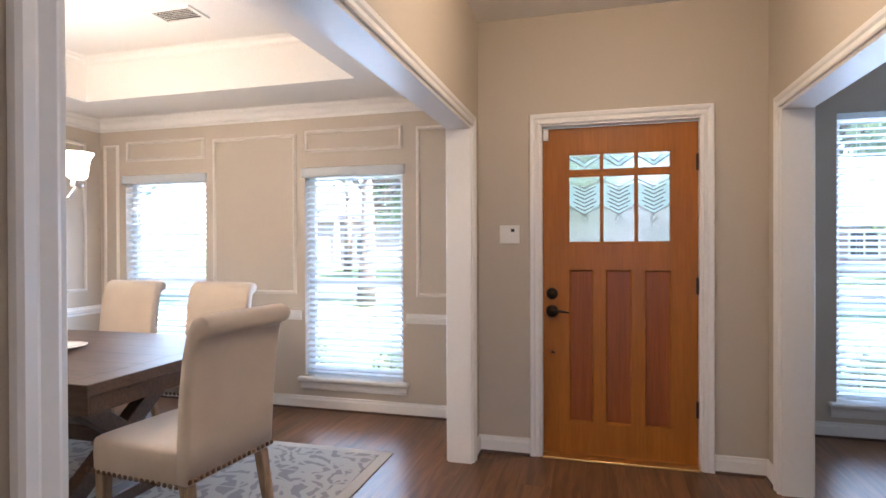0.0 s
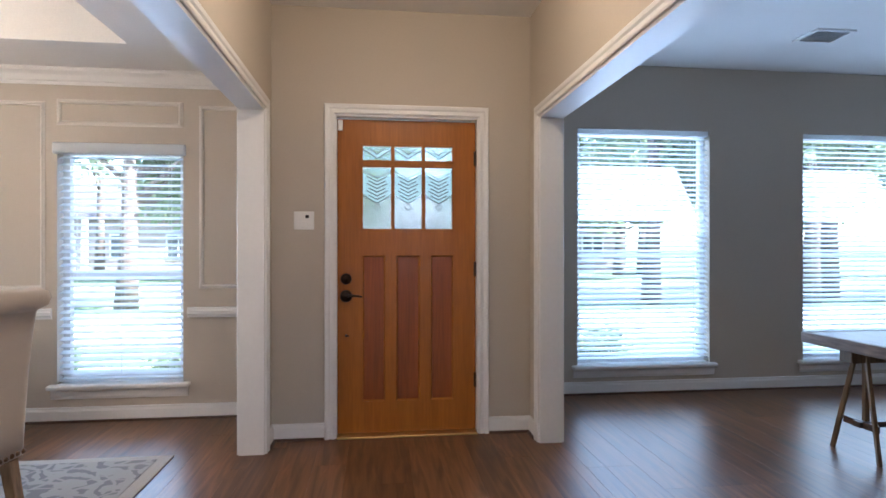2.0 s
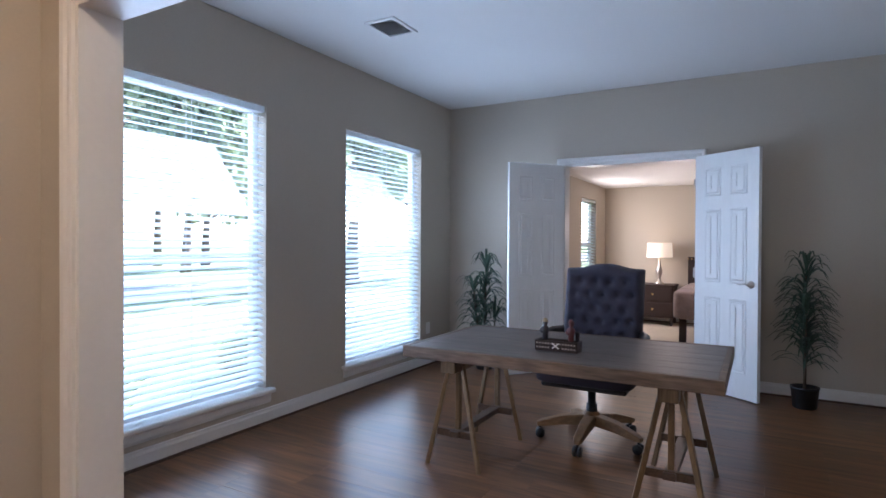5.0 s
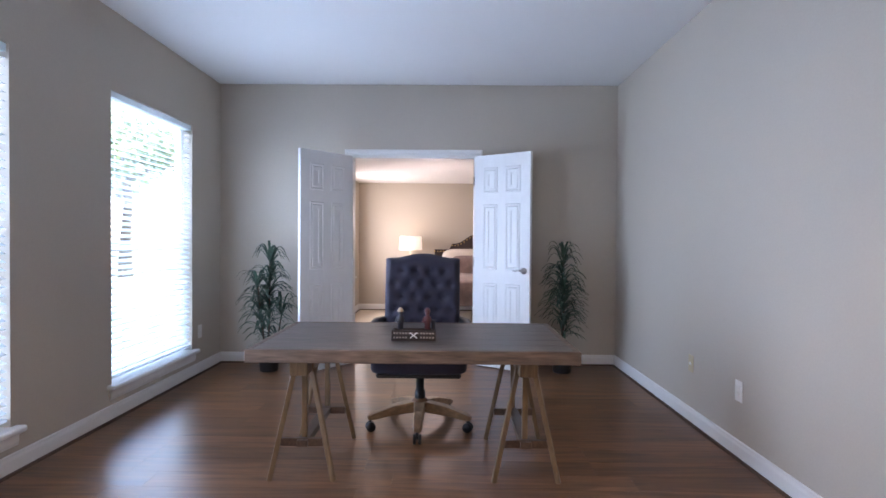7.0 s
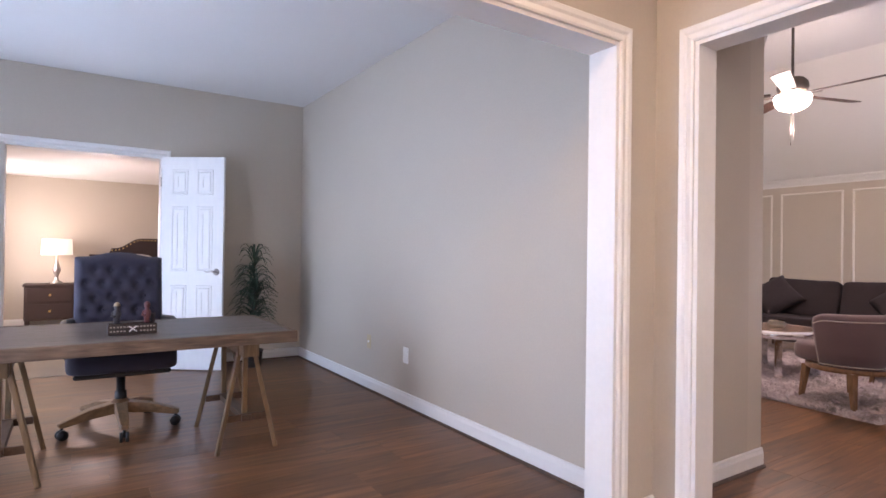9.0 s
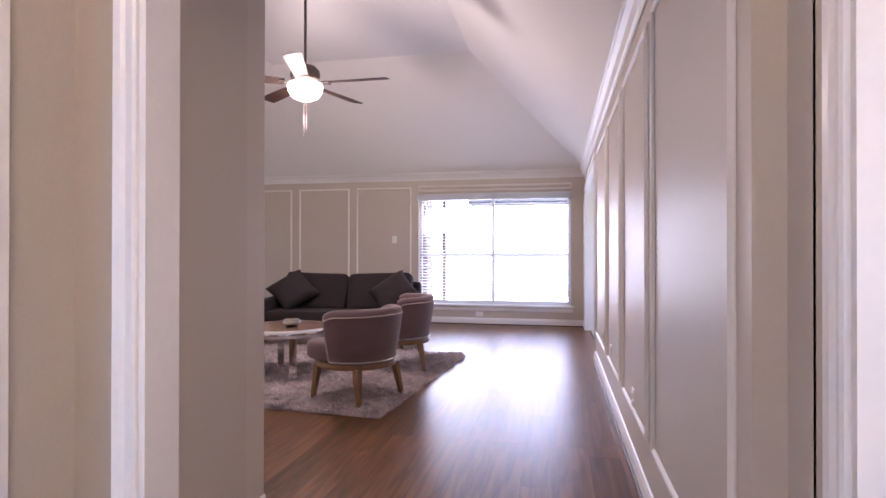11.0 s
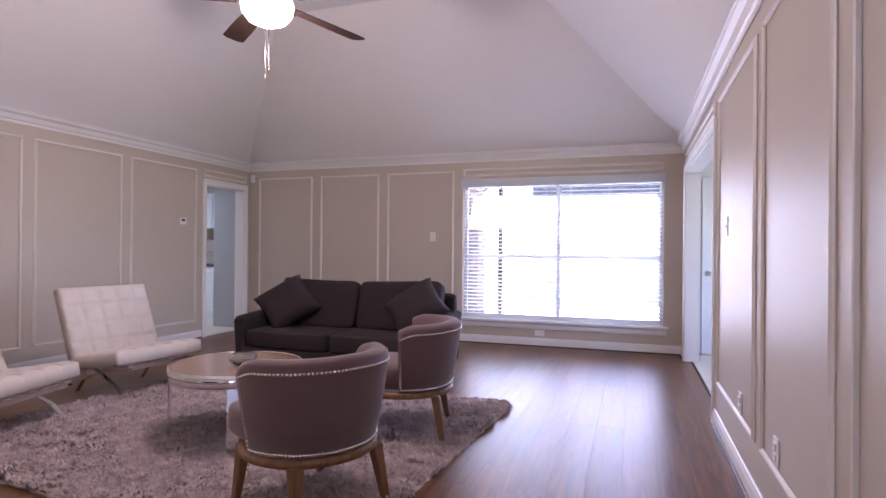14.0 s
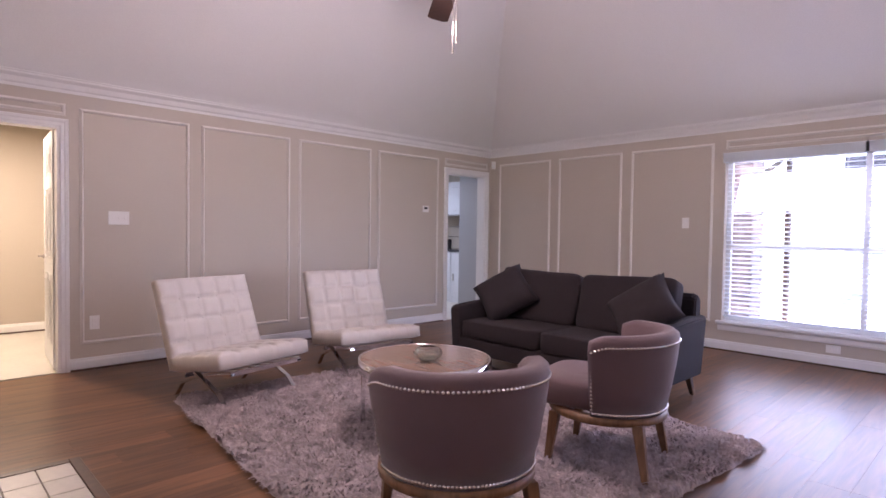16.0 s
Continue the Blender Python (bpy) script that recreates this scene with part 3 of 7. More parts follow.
panel_frames("living", "y", LIV_X1, -1, shifted([(-1.49, -0.595, 0.22, 2.21), (-2.54, -1.60, 0.22, 2.21), (-3.62, -2.645, 0.22, 2.21), (-4.75, -3.73, 0.22, 2.21), (-0.50, 0.42, 2.13, 2.23), (-5.74, -4.87, 2.13, 2.23)]))
panel_frames("living", "y", LIV_X0, 1, shifted([(-3.0, -1.80, 0.29, 2.21), (-1.66, -0.72, 0.29, 2.21), (-0.57, 0.40, 0.29, 2.21), (0.54, 1.68, 0.29, 2.21), (-5.4, -3.2, 2.14, 2.25)]))
panel_frames("living", "x", LIV_Y1, -1, [(3.25, 4.1, 0.29, 2.21), (4.2, 5.02, 0.29, 2.21)])


# ---- windows ----
def window(name, x0, x1, z0, z1, y, out, label, grid_cols=1):
    """A sash window in a wall along x whose inner face is at y; out is +1 or -1 towards the outdoors."""
    w = tagged(new(name), label, "window", "", "structure")
    yo = y + out * 0.10
    bm = bmesh.new()
    o, u, n = (0, yo, 0), (1, 0, 0), (0, out, 0)
    framing(bm, o, u, n, x0 + 0.045, z0 + 0.045, x1 - 0.045, z1 - 0.045, [(0, -0.02), (0, 0.03), (0.045, 0.03), (0.045, -0.02)])
    bmesh.ops.recalc_face_normals(bm, faces=bm.faces)
    part("window_frame", bm, TRIM, w)
    mid = z0 + (z1 - z0) * 0.46
    part("meeting_rail", boxed(x0 + 0.045, yo - 0.015, mid - 0.02, x1 - 0.045, yo + 0.025, mid + 0.025, 0.003), TRIM, w)
    for k in range(1, grid_cols):
        xm = x0 + (x1 - x0) * k / grid_cols
        part("mullion", boxed(xm - 0.025, yo - 0.013, z0 + 0.045, xm + 0.025, yo + 0.023, z1 - 0.045), TRIM, w)
    for a, b in ((z0 + 0.045, mid - 0.02), (mid + 0.025, z1 - 0.045)):
        p = part("pane", boxed(x0 + 0.04, yo + 0.006, a - 0.005, x1 - 0.04, yo + 0.010, b + 0.005), GLASS, w)
        p.visible_shadow = False
    bm = bmesh.new()
    sill = sorted((y - out * 0.055, y + out * 0.085))
    box(bm, x0 - 0.05, sill[0], z0 - 0.03, x1 + 0.05, sill[1], z0 + 0.002, 0.008)
    part("window_sill", bm, TRIM, w)
    bm = bmesh.new()
    moulding(bm, (x0 - 0.035, y, z0 - 0.10), (x1 + 0.035, y, z0 - 0.10), (0, -out, 0), [(0.002, 0), (0.012, 0), (0.018, 0.02), (0.018, 0.055), (0.03, 0.069), (0.002, 0.069)])
    bmesh.ops.recalc_face_normals(bm, faces=bm.faces)
    part("apron", bm, TRIM, w)
    return w


def blind(x0, x1, z0, z1, y, out, pitch, tilt, label, valance=0.0, half_wand=True):
    """A slatted blind in a window recess. tilt: degrees by which the slats' inner edges drop."""
    b = thing("window_blind", label, "blind")
    yc = y + out * 0.035
    width = 0.050
    part("headrail", boxed(x0 + 0.006, min(yc - 0.028, yc + 0.028), z1 - 0.045, x1 - 0.006, max(yc - 0.028, yc + 0.028), z1 - 0.003, 0.003), SLAT, b)
    if valance:
        part("valance", boxed(x0 - 0.02, y - 0.030 if out > 0 else y + 0.004, z1 - 0.05, x1 + 0.02, y - 0.004 if out > 0 else y + 0.030, z1 + valance, 0.006), SLAT, b, "white blind valance")
    bm = bmesh.new()
    box(bm, -(x1 - x0) / 2 + 0.008, -width / 2, -0.0014, (x1 - x0) / 2 - 0.008, width / 2, 0.0014)
    me = mesh_of(bm, "slat")
    me.materials.append(SLAT)
    n = int((z1 - z0 - 0.09) / pitch)
    for k in range(n):
        s = new("slat", me)
        s.parent = b
        s.matrix_basis = pose((x0 + x1) / 2, yc, z1 - 0.07 - k * pitch, out * tilt + random.uniform(-1.2, 1.2), random.uniform(-0.12, 0.12), 0)
    zb = z1 - 0.07 - n * pitch
    part("bottom_rail", boxed(x0 + 0.008, yc - 0.026, max(z0 + 0.004, zb - 0.01), x1 - 0.008, yc + 0.026, max(z0 + 0.004, zb - 0.01) + 0.018, 0.003), SLAT, b)
    for f in (0.12, 0.5, 0.88) if x1 - x0 < 1.5 else (0.06, 0.35, 0.65, 0.94):
        bm = bmesh.new()
        for dy in (-0.026, 0.026):
            tube(bm, [(x0 + f * (x1 - x0), yc + dy, z1 - 0.05), (x0 + f * (x1 - x0), yc + dy, max(z0 + 0.01, zb))], 0.0012, 4)
        part("ladder_cord", bm, PLASTIC, b)
    return b


window("window_1", *DW[0], DZ0, DZ1, DIN_Y, 1, "white double-hung dining room window with moulded sill")
window("window_2", *DW[1], DZ0, DZ1, DIN_Y, 1, "white double-hung dining room window with moulded sill")
window("window_3", *SW[0], SZ0, SZ1, STU_Y1, 1, "tall white double-hung study window with sill")
window("window_4", *SW[1], SZ0, SZ1, STU_Y1, 1, "tall white double-hung study window with sill")
window("window_5", LW0, LW1, LZ0, LZ1, LIV_Y0, -1, "wide white living room window with two sashes", 2)
window("window_6", BW0, BW1, 0.62, 1.95, BED_Y1, 1, "white bedroom window")
for a, b in DW:
    blind(a, b, DZ0, DZ1, DIN_Y, 1, 0.047, 22, "white wooden slatted blind, slats part open", 0.028)
for a, b in SW:
    blind(a, b, SZ0, SZ1, STU_Y1, 1, 0.043, 24, "white wooden slatted blind, slats part open")
blind(LW0, (LW0 + LW1) / 2 - 0.004, LZ0, LZ1, LIV_Y0, -1, 0.047, 12, "white wooden slatted blind, slats open", 0.055)
blind((LW0 + LW1) / 2 + 0.004, LW1, LZ0, LZ1, LIV_Y0, -1, 0.047, 12, "white wooden slatted blind, slats open", 0.055)
blind(BW0, BW1, 0.62, 1.95, BED_Y1, 1, 0.047, 24, "white slatted bedroom blind")


# ---- soft shapes ----
def cushion(bm, sx, sy, sz, at=(0, 0, 0), m=None, e=0.35, nu=28, nv=14):
    """A puffed, rounded block with full sizes sx, sy, sz about its middle."""
    def p(v, k):
        return math.copysign(abs(v) ** k, v)
    rings = []
    for j in range(nv + 1):
        b = -math.pi / 2 + math.pi * j / nv
        rings.append([bm.verts.new((sx / 2 * p(math.cos(b), e) * p(math.cos(a), e), sy / 2 * p(math.cos(b), e) * p(math.sin(a), e), sz / 2 * p(math.sin(b), e)))
                      for a in (2 * math.pi * (i + 0.5) / nu for i in range(nu))])
    for a, b in zip(rings, rings[1:]):
        for i in range(nu):
            bm.faces.new((a[i], a[(i + 1) % nu], b[(i + 1) % nu], b[i]))
    bm.faces.new(rings[0][::-1])
    bm.faces.new(rings[-1])
    vs = [v for r in rings for v in r]
    bmesh.ops.transform(bm, matrix=Matrix.Translation(at) @ (m or Matrix()), verts=vs)
    return vs


def studs(parent, points, r, material, label="", name="nailhead_trim"):
    """A row of small domed nails."""
    bm = bmesh.new()
    for p, n in points:
        p, n = Vector(p), Vector(n).normalized()
        s = n.orthogonal().normalized()
        u = n.cross(s)
        ring = [bm.verts.new(p + r * (math.cos(a) * s + math.sin(a) * u)) for a in (2 * math.pi * k / 6 for k in range(6))]
        ring2 = [bm.verts.new(p + n * r * 0.55 + 0.6 * r * (math.cos(a) * s + math.sin(a) * u)) for a in (2 * math.pi * k / 6 for k in range(6))]
        tip = bm.verts.new(p + n * r * 0.75)
        for k in range(6):
            bm.faces.new((ring[k], ring[(k + 1) % 6], ring2[(k + 1) % 6], ring2[k]))
            bm.faces.new((ring2[k], ring2[(k + 1) % 6], tip))
    return part(name, bm, material, parent, label, True)


def taper(bm, p, q, w0, w1, bevel=0.003):
    """A squared leg from p, w0 wide, to q, w1 wide."""
    p, q = Vector(p), Vector(q)
    vs = []
    for c, w in ((p, w0), (q, w1)):
        vs += [bm.verts.new(c + Vector((a * w / 2, b * w / 2, 0))) for a, b in ((-1, -1), (1, -1), (1, 1), (-1, 1))]
    for k in range(4):
        j = (k + 1) % 4
        bm.faces.new((vs[k], vs[j], vs[4 + j], vs[4 + k]))
    bm.faces.new(vs[:4][::-1])
    bm.faces.new(vs[4:])
    if bevel:
        bmesh.ops.bevel(bm, geom=[e for e in bm.edges], offset=bevel, segments=1, affect="EDGES")
    bmesh.ops.recalc_face_normals(bm, faces=bm.faces)
    return bm


def fabric(name, color, scale=900, rough=0.9, amount=0.16, sheen=0.3, stain=0.06):
    m = mat(name, color, rough, grain=amount, grain_scale=scale, stain=stain, stain_scale=5, bump=0.35, bump_scale=scale)
    m.node_tree.nodes["Principled BSDF"].inputs["Sheen Weight"].default_value = sheen
    return m


LINEN = fabric("cream_linen", (0.62, 0.53, 0.43), 500)
MAUVE = fabric("mauve_velvet", (0.138, 0.085, 0.090), 700, 0.8, 0.12, 0.25)
CHARCOAL = fabric("charcoal_weave", (0.021, 0.0145, 0.0165), 450, 0.95, 0.35, 0.0)
NAVY = fabric("navy_velvet", (0.030, 0.026, 0.045), 600, 0.85, 0.15, 0.1)
WHITE_LEATHER = mat("white_leather", (0.62, 0.575, 0.53), 0.45, grain=0.04, grain_scale=160, stain=0.04, stain_scale=5, bump=0.2, bump_scale=220)
WALNUT = mat("dark_walnut", (0.085, 0.050, 0.031), 0.42, grain=0.3, grain_scale=8, stretch=(1.2, 9, 9), stain=0.12, stain_scale=3, bump=0.1, bump_scale=30)
OAK_LEG = mat("stained_oak_leg", (0.19, 0.095, 0.042), 0.45, grain=0.25, grain_scale=10, stretch=(7, 7, 0.8), stain=0.1, stain_scale=4)
PALE_LEG = mat("weathered_pale_wood", (0.30, 0.215, 0.14), 0.6, grain=0.25, grain_scale=12, stretch=(7, 7, 0.8), stain=0.12, stain_scale=5)
WEATHERED = mat("weathered_grey_brown_wood", (0.105, 0.080, 0.067), 0.45, grain=0.32, grain_scale=6, stretch=(9, 0.9, 9), stain=0.2, stain_scale=2.5, bump=0.2, bump_scale=30)
WEATHERED_EDGE = mat("raw_desk_edge", (0.140, 0.094, 0.064), 0.6, grain=0.35, grain_scale=8, stretch=(9, 1.0, 9), stain=0.25, stain_scale=4, bump=0.3, bump_scale=25)
STUD = mat("antique_nailhead", (0.16, 0.10, 0.06), 0.35, 0.9, grain=0.1)
STUD_NICKEL = mat("nickel_nailhead", (0.65, 0.60, 0.56), 0.25, 1.0)
FAN_BLADE = mat("dark_wood_blade", (0.024, 0.012, 0.009), 0.6, grain=0.3, grain_scale=6, stretch=(1, 9, 1), spec=0.2)
GLOBE = glow("frosted_lamp_glass", (1.0, 0.86, 0.68), 0.75)
SHADE = glow("lit_lamp_shade", (1.0, 0.84, 0.64), 0.05)
BLACK = mat("black_plastic", (0.016, 0.016, 0.017), 0.45, grain=0.1)


# ---- foyer ----
def front_door():
    d = tagged(new("door_1"), "closed stained fir craftsman front door with six leaded glass lites", "door", "", "structure")
    d.location = (DOOR0, FY + 0.055, 0.008)
    w, h, t = DOOR1 - DOOR0, 2.03, 0.045
    xs = [(0.162, 0.344), (0.366, 0.545), (0.567, 0.746)]
    z_small, z_big, z_pan = (1.77, 1.862), (1.325, 1.725), (0.205, 1.15)
    px = [(0.160, 0.305), (0.378, 0.530), (0.605, 0.752)]
    bm = bmesh.new()
    holes = [(a, b, *z_small) for a, b in xs] + [(a, b, *z_big) for a, b in xs] + [(a, b, *z_pan) for a, b in px]
    us = sorted({0, w, *(v for o in holes for v in o[:2])})
    vs = sorted({0, h, *(v for o in holes for v in o[2:])})
    for a, b in zip(us, us[1:]):
        for c, e in zip(vs, vs[1:]):
            if not any(o[0] - 1e-6 < (a + b) / 2 < o[1] and o[2] < (c + e) / 2 < o[3] for o in holes):
                box(bm, a, 0, c, b, t, e)
    bmesh.ops.remove_doubles(bm, verts=bm.verts, dist=1e-5)
    seen = {}
    for f in bm.faces:
        c = f.calc_center_median()
        seen.setdefault((round(c.x, 4), round(c.y, 4), round(c.z, 4)), []).append(f)
    bmesh.ops.delete(bm, geom=[f for fs in seen.values() if len(fs) > 1 for f in fs], context="FACES")
    bmesh.ops.recalc_face_normals(bm, faces=bm.faces)
    slab = part("door_leaf", bm, FIR, d)
    for a, b in px:
        part("door_panel", boxed(a - 0.003, 0.014, z_pan[0] - 0.003, b + 0.003, 0.031, z_pan[1] + 0.003), FIR_PANEL, d)
        bm = bmesh.new()
        framing(bm, (0, 0.014, 0), (1, 0, 0), (0, -1, 0), a, z_pan[0], b, z_pan[1], [(0, 0), (-0.008, 0), (0, 0.012)])
        bmesh.ops.recalc_face_normals(bm, faces=bm.faces)
        part("panel_bead", bm, FIR, d)
    for k, (a, b) in enumerate(xs):
        for z0, z1 in (z_small, z_big):
            lite = part("pane", boxed(a - 0.004, 0.018, z0 - 0.004, b + 0.004, 0.026, z1 + 0.004), LEADED, d, "bevelled leaded glass lite")
            lite.visible_shadow = False
            bm = bmesh.new()
            framing(bm, (0, 0.002, 0), (1, 0, 0), (0, -1, 0), a, z0, b, z1, [(0, -0.012), (0, 0.004), (0.012, 0.004), (0.016, -0.001)])
            bmesh.ops.recalc_face_normals(bm, faces=bm.faces)
            part("glazing_bead", bm, FIR, d)
            bm = bmesh.new()
            mid, wd = (a + b) / 2, (b - a) / 2
            if z1 - z0 > 0.2:
                for j in range(8):
                    zt = z1 - 0.068 - j * 0.0235
                    k0 = 1.0 if j in (0, 7) else (0.74 if j % 2 else 0.60)
                    for sgn in (-1, 1):
                        beam(bm, (mid + sgn * wd * k0, 0.016, zt + 0.045 * k0), (mid, 0.016, zt), 0.006, 0.006)
                for sgn in (-1, 1):
                    beam(bm, (mid, 0.016, z1 - 0.235), (mid + sgn * 0.022, 0.016, z1 - 0.258), 0.006, 0.006)
                    beam(bm, (mid, 0.016, z1 - 0.281), (mid + sgn * 0.022, 0.016, z1 - 0.258), 0.006, 0.006)
            else:
                for sgn in (-1, 1):
                    beam(bm, (mid + sgn * wd, 0.016, z1 - 0.02), (mid, 0.016, z0 + 0.012), 0.006, 0.006)
                    beam(bm, (mid + sgn * wd * 0.55, 0.016, z1 - 0.012), (mid, 0.016, z0 + 0.04), 0.006, 0.006)
            part("lead_came", bm, LEAD, lite)
            bm = bmesh.new()
            if z1 - z0 > 0.2:
                shape = [(a, z1 - 0.04), (a, z1 - 0.17), (mid, z1 - 0.235), (b, z1 - 0.17), (b, z1 - 0.04), (mid, z1 - 0.075)]
            else:
                shape = [(a, z1 - 0.015), (mid, z0 + 0.012), (b, z1 - 0.015), (mid, z0 + 0.05)]
            bm.faces.new([bm.verts.new((p, 0.0275, q)) for p, q in shape])
            ext = bmesh.ops.extrude_face_region(bm, geom=list(bm.faces))
            bmesh.ops.translate(bm, vec=(0, 0.004, 0), verts=[v for v in ext["geom"] if isinstance(v, bmesh.types.BMVert)])
            bmesh.ops.recalc_face_normals(bm, faces=bm.faces)
            part("bevel_glass", bm, TEXTURED, lite).visible_shadow = False
    bm = bmesh.new()
    lathe(bm, [(0.0, 0.0), (0.034, 0.0), (0.036, 0.006), (0.030, 0.014), (0.018, 0.018), (0.017, 0.03), (0.0, 0.031)], 20)
    bmesh.ops.transform(bm, matrix=Matrix.Translation((0.055, 0, 1.0)) @ pose(0, 0, 0, 90), verts=bm.verts)
    part("deadbolt", bm, BRONZE, d, "dark bronze deadbolt", True)
    bm = bmesh.new()
    lathe(bm, [(0.0, 0.0), (0.037, 0.0), (0.039, 0.006), (0.030, 0.016), (0.016, 0.02), (0.014, 0.05), (0.0, 0.051)], 20)
    bmesh.ops.transform(bm, matrix=Matrix.Translation((0.055, 0, 0.89)) @ pose(0, 0, 0, 90), verts=bm.verts)
    tube(bm, [(0.055, -0.042, 0.89), (0.09, -0.048, 0.895), (0.13, -0.046, 0.892), (0.158, -0.042, 0.886)], [0.011, 0.009, 0.007, 0.005], 8)
    part("door_handle", bm, BRONZE, d, "dark bronze lever handle", True)
    bm = bmesh.new()
    tube(bm, [(0.055, 0, 0.635), (0.055, -0.02, 0.635), (0.075, -0.024, 0.635)], [0.008, 0.006, 0.004], 8)
    part("door_peg", bm, BRONZE, d, "", True)
    for z in (1.79, 1.06, 0.33):
        bm = bmesh.new()
        tube(bm, [(w + 0.006, -0.006, z - 0.05), (w + 0.006, -0.006, z + 0.05)], 0.008, 8)
        box(bm, w - 0.012, -0.003, z - 0.048, w + 0.003, 0.001, z + 0.048)
        part("hinge", bm, BRONZE, d)
    part("door_sensor", boxed(0.004, -0.018, 1.955, 0.034, 0.0, 2.022, 0.003), PLASTIC, d, "small white door sensor")
    return d


front_door()
bm = bmesh.new()
box(bm, DOOR0 - 0.02, FY - 0.001, 0, DOOR0 - 0.002, FY + T, DOOR_H + 0.02)
box(bm, DOOR1 + 0.002, FY - 0.001, 0, DOOR1 + 0.02, FY + T, DOOR_H + 0.02)
box(bm, DOOR0 - 0.002, FY - 0.001, DOOR_H, DOOR1 + 0.002, FY + T, DOOR_H + 0.02)
structure("door_jamb", bm, TRIM, "white front door jamb", "trim")
tagged(part("door_threshold", boxed(DOOR0, FY - 0.03, 0.0, DOOR1, FY + 0.13, 0.012, 0.003), BRASS), "brass strip threshold under the front door", "threshold", "", "structure")


def wall_plate(name, label, category, at, normal, w, h, bits, face=None):
    """A cover plate on a wall: bits are (kind, x, z, w, h) on its face."""
    turn = {(0, -1): 0, (1, 0): 90, (0, 1): 180, (-1, 0): 270}[normal]
    p = thing(name, label, category, at, turn)
    part("plate", boxed(-w / 2, -0.007, -h / 2, w / 2, -0.001, h / 2, 0.002), face or PLASTIC, p)
    for kind, x, z, bw, bh in bits:
        part(kind, boxed(x - bw / 2, -0.013, z - bh / 2, x + bw / 2, -0.006, z + bh / 2, 0.0015), DARK if kind in ("slot", "display") else PLASTIC, p)
    return p


SWITCH = [("toggle", 0, 0, 0.010, 0.024)]
OUTLET = [("socket", 0, 0.021, 0.034, 0.028), ("socket", 0, -0.021, 0.034, 0.028), ("slot", -0.007, 0.023, 0.003, 0.010), ("slot", 0.007, 0.023, 0.003, 0.010), ("slot", -0.007, -0.019, 0.003, 0.010), ("slot", 0.007, -0.019, 0.003, 0.010)]
wall_plate("alarm_panel", "white alarm keypad beside the front door", "alarm panel", (-0.64, FY, 1.38), (0, -1), 0.125, 0.115,
           [("display", 0.02, 0.025, 0.022, 0.02), ("cover", -0.018, -0.022, 0.06, 0.03), ("cover", 0.035, -0.022, 0.03, 0.03)])
light_f = thing("ceiling_light", "small round flush ceiling light in the foyer", "ceiling light", (0, 3.3, HIGH))
bm = bmesh.new()
lathe(bm, [(0.0, -0.035), (0.13, -0.035), (0.16, -0.02), (0.165, 0.0)], 28)
part("trim_ring", bm, NICKEL, light_f, "", True)


# ---- dining room ----
def dining_chair(at, turn):
    c = thing("dining_chair", "cream upholstered dining chair with rolled back and nailhead trim", "chair", at, turn, "chairs round the dining table")
    # faces +y
    bm = bmesh.new()
    cushion(bm, 0.50, 0.50, 0.15, (0, 0.02, 0.455), None, 0.22)
    part("seat", bm, LINEN, c, "", True)
    bm = bmesh.new()
    prof = [(-0.20, 0.40), (-0.205, 0.55), (-0.215, 0.72), (-0.235, 0.88), (-0.262, 0.985), (-0.29, 1.03), (-0.325, 1.045), (-0.355, 1.03), (-0.368, 1.0), (-0.358, 0.972), (-0.335, 0.962), (-0.315, 0.95), (-0.300, 0.86), (-0.285, 0.72), (-0.272, 0.55), (-0.262, 0.40)]
    n = len(prof)
    half = 0.245
    xs = [-half, -half + 0.012, -half + 0.03, half - 0.03, half - 0.012, half]
    mid = Vector((sum(p[0] for p in prof) / n, sum(p[1] for p in prof) / n))
    rings = []
    for i, x in enumerate(xs):
        k = (0.80, 0.95, 1, 1, 0.95, 0.80)[i]
        row = []
        for j, (y, z) in enumerate(prof):
            o = prof[n - 1 - j]
            cy, cz = (y + o[0]) / 2, (z + o[1]) / 2
            row.append(bm.verts.new((x, cy + (y - cy) * k, cz + (z - cz) * k)))
        rings.append(row)
    for a, b in zip(rings, rings[1:]):
        for j in range(n):
            bm.faces.new((a[j], a[(j + 1) % n], b[(j + 1) % n], b[j]))
    for row, fl in ((rings[0], 1), (rings[-1], 0)):
        for j in range(n // 2 - 1):
            q = [row[j], row[j + 1], row[n - 2 - j], row[n - 1 - j]]
            bm.faces.new(q[::-1] if fl else q)
    bmesh.ops.recalc_face_normals(bm, faces=bm.faces)
    part("backrest", bm, LINEN, c, "", True)
    pts = []
    for k in range(17):
        f = -0.235 + 0.47 * k / 16
        pts += [((f, 0.272, 0.395), (0, 1, 0)), ((f, -0.265, 0.415), (0, -1, 0))]
        pts += [((s * 0.251, f * 1.0 + 0.02, 0.395), (s, 0, 0)) for s in (-1, 1)]
    studs(c, pts, 0.011, STUD, "dark antique nailheads")
    for x, y, dx, dy in ((-0.21, 0.22, 0, 0), (0.21, 0.22, 0, 0), (-0.21, -0.225, 0, -0.07), (0.21, -0.225, 0, -0.07)):
        bm = bmesh.new()
        taper(bm, (x, y, 0.39), (x + dx, y + dy, 0.0), 0.046, 0.034)
        part("leg", bm, PALE_LEG, c)
    return c


RUGZ = 0.012
dining_chair((-1.82, 3.22, RUGZ), 84)
dining_chair((-2.70, 4.34, RUGZ), 180)
dining_chair((-3.50, 4.36, RUGZ), 178)


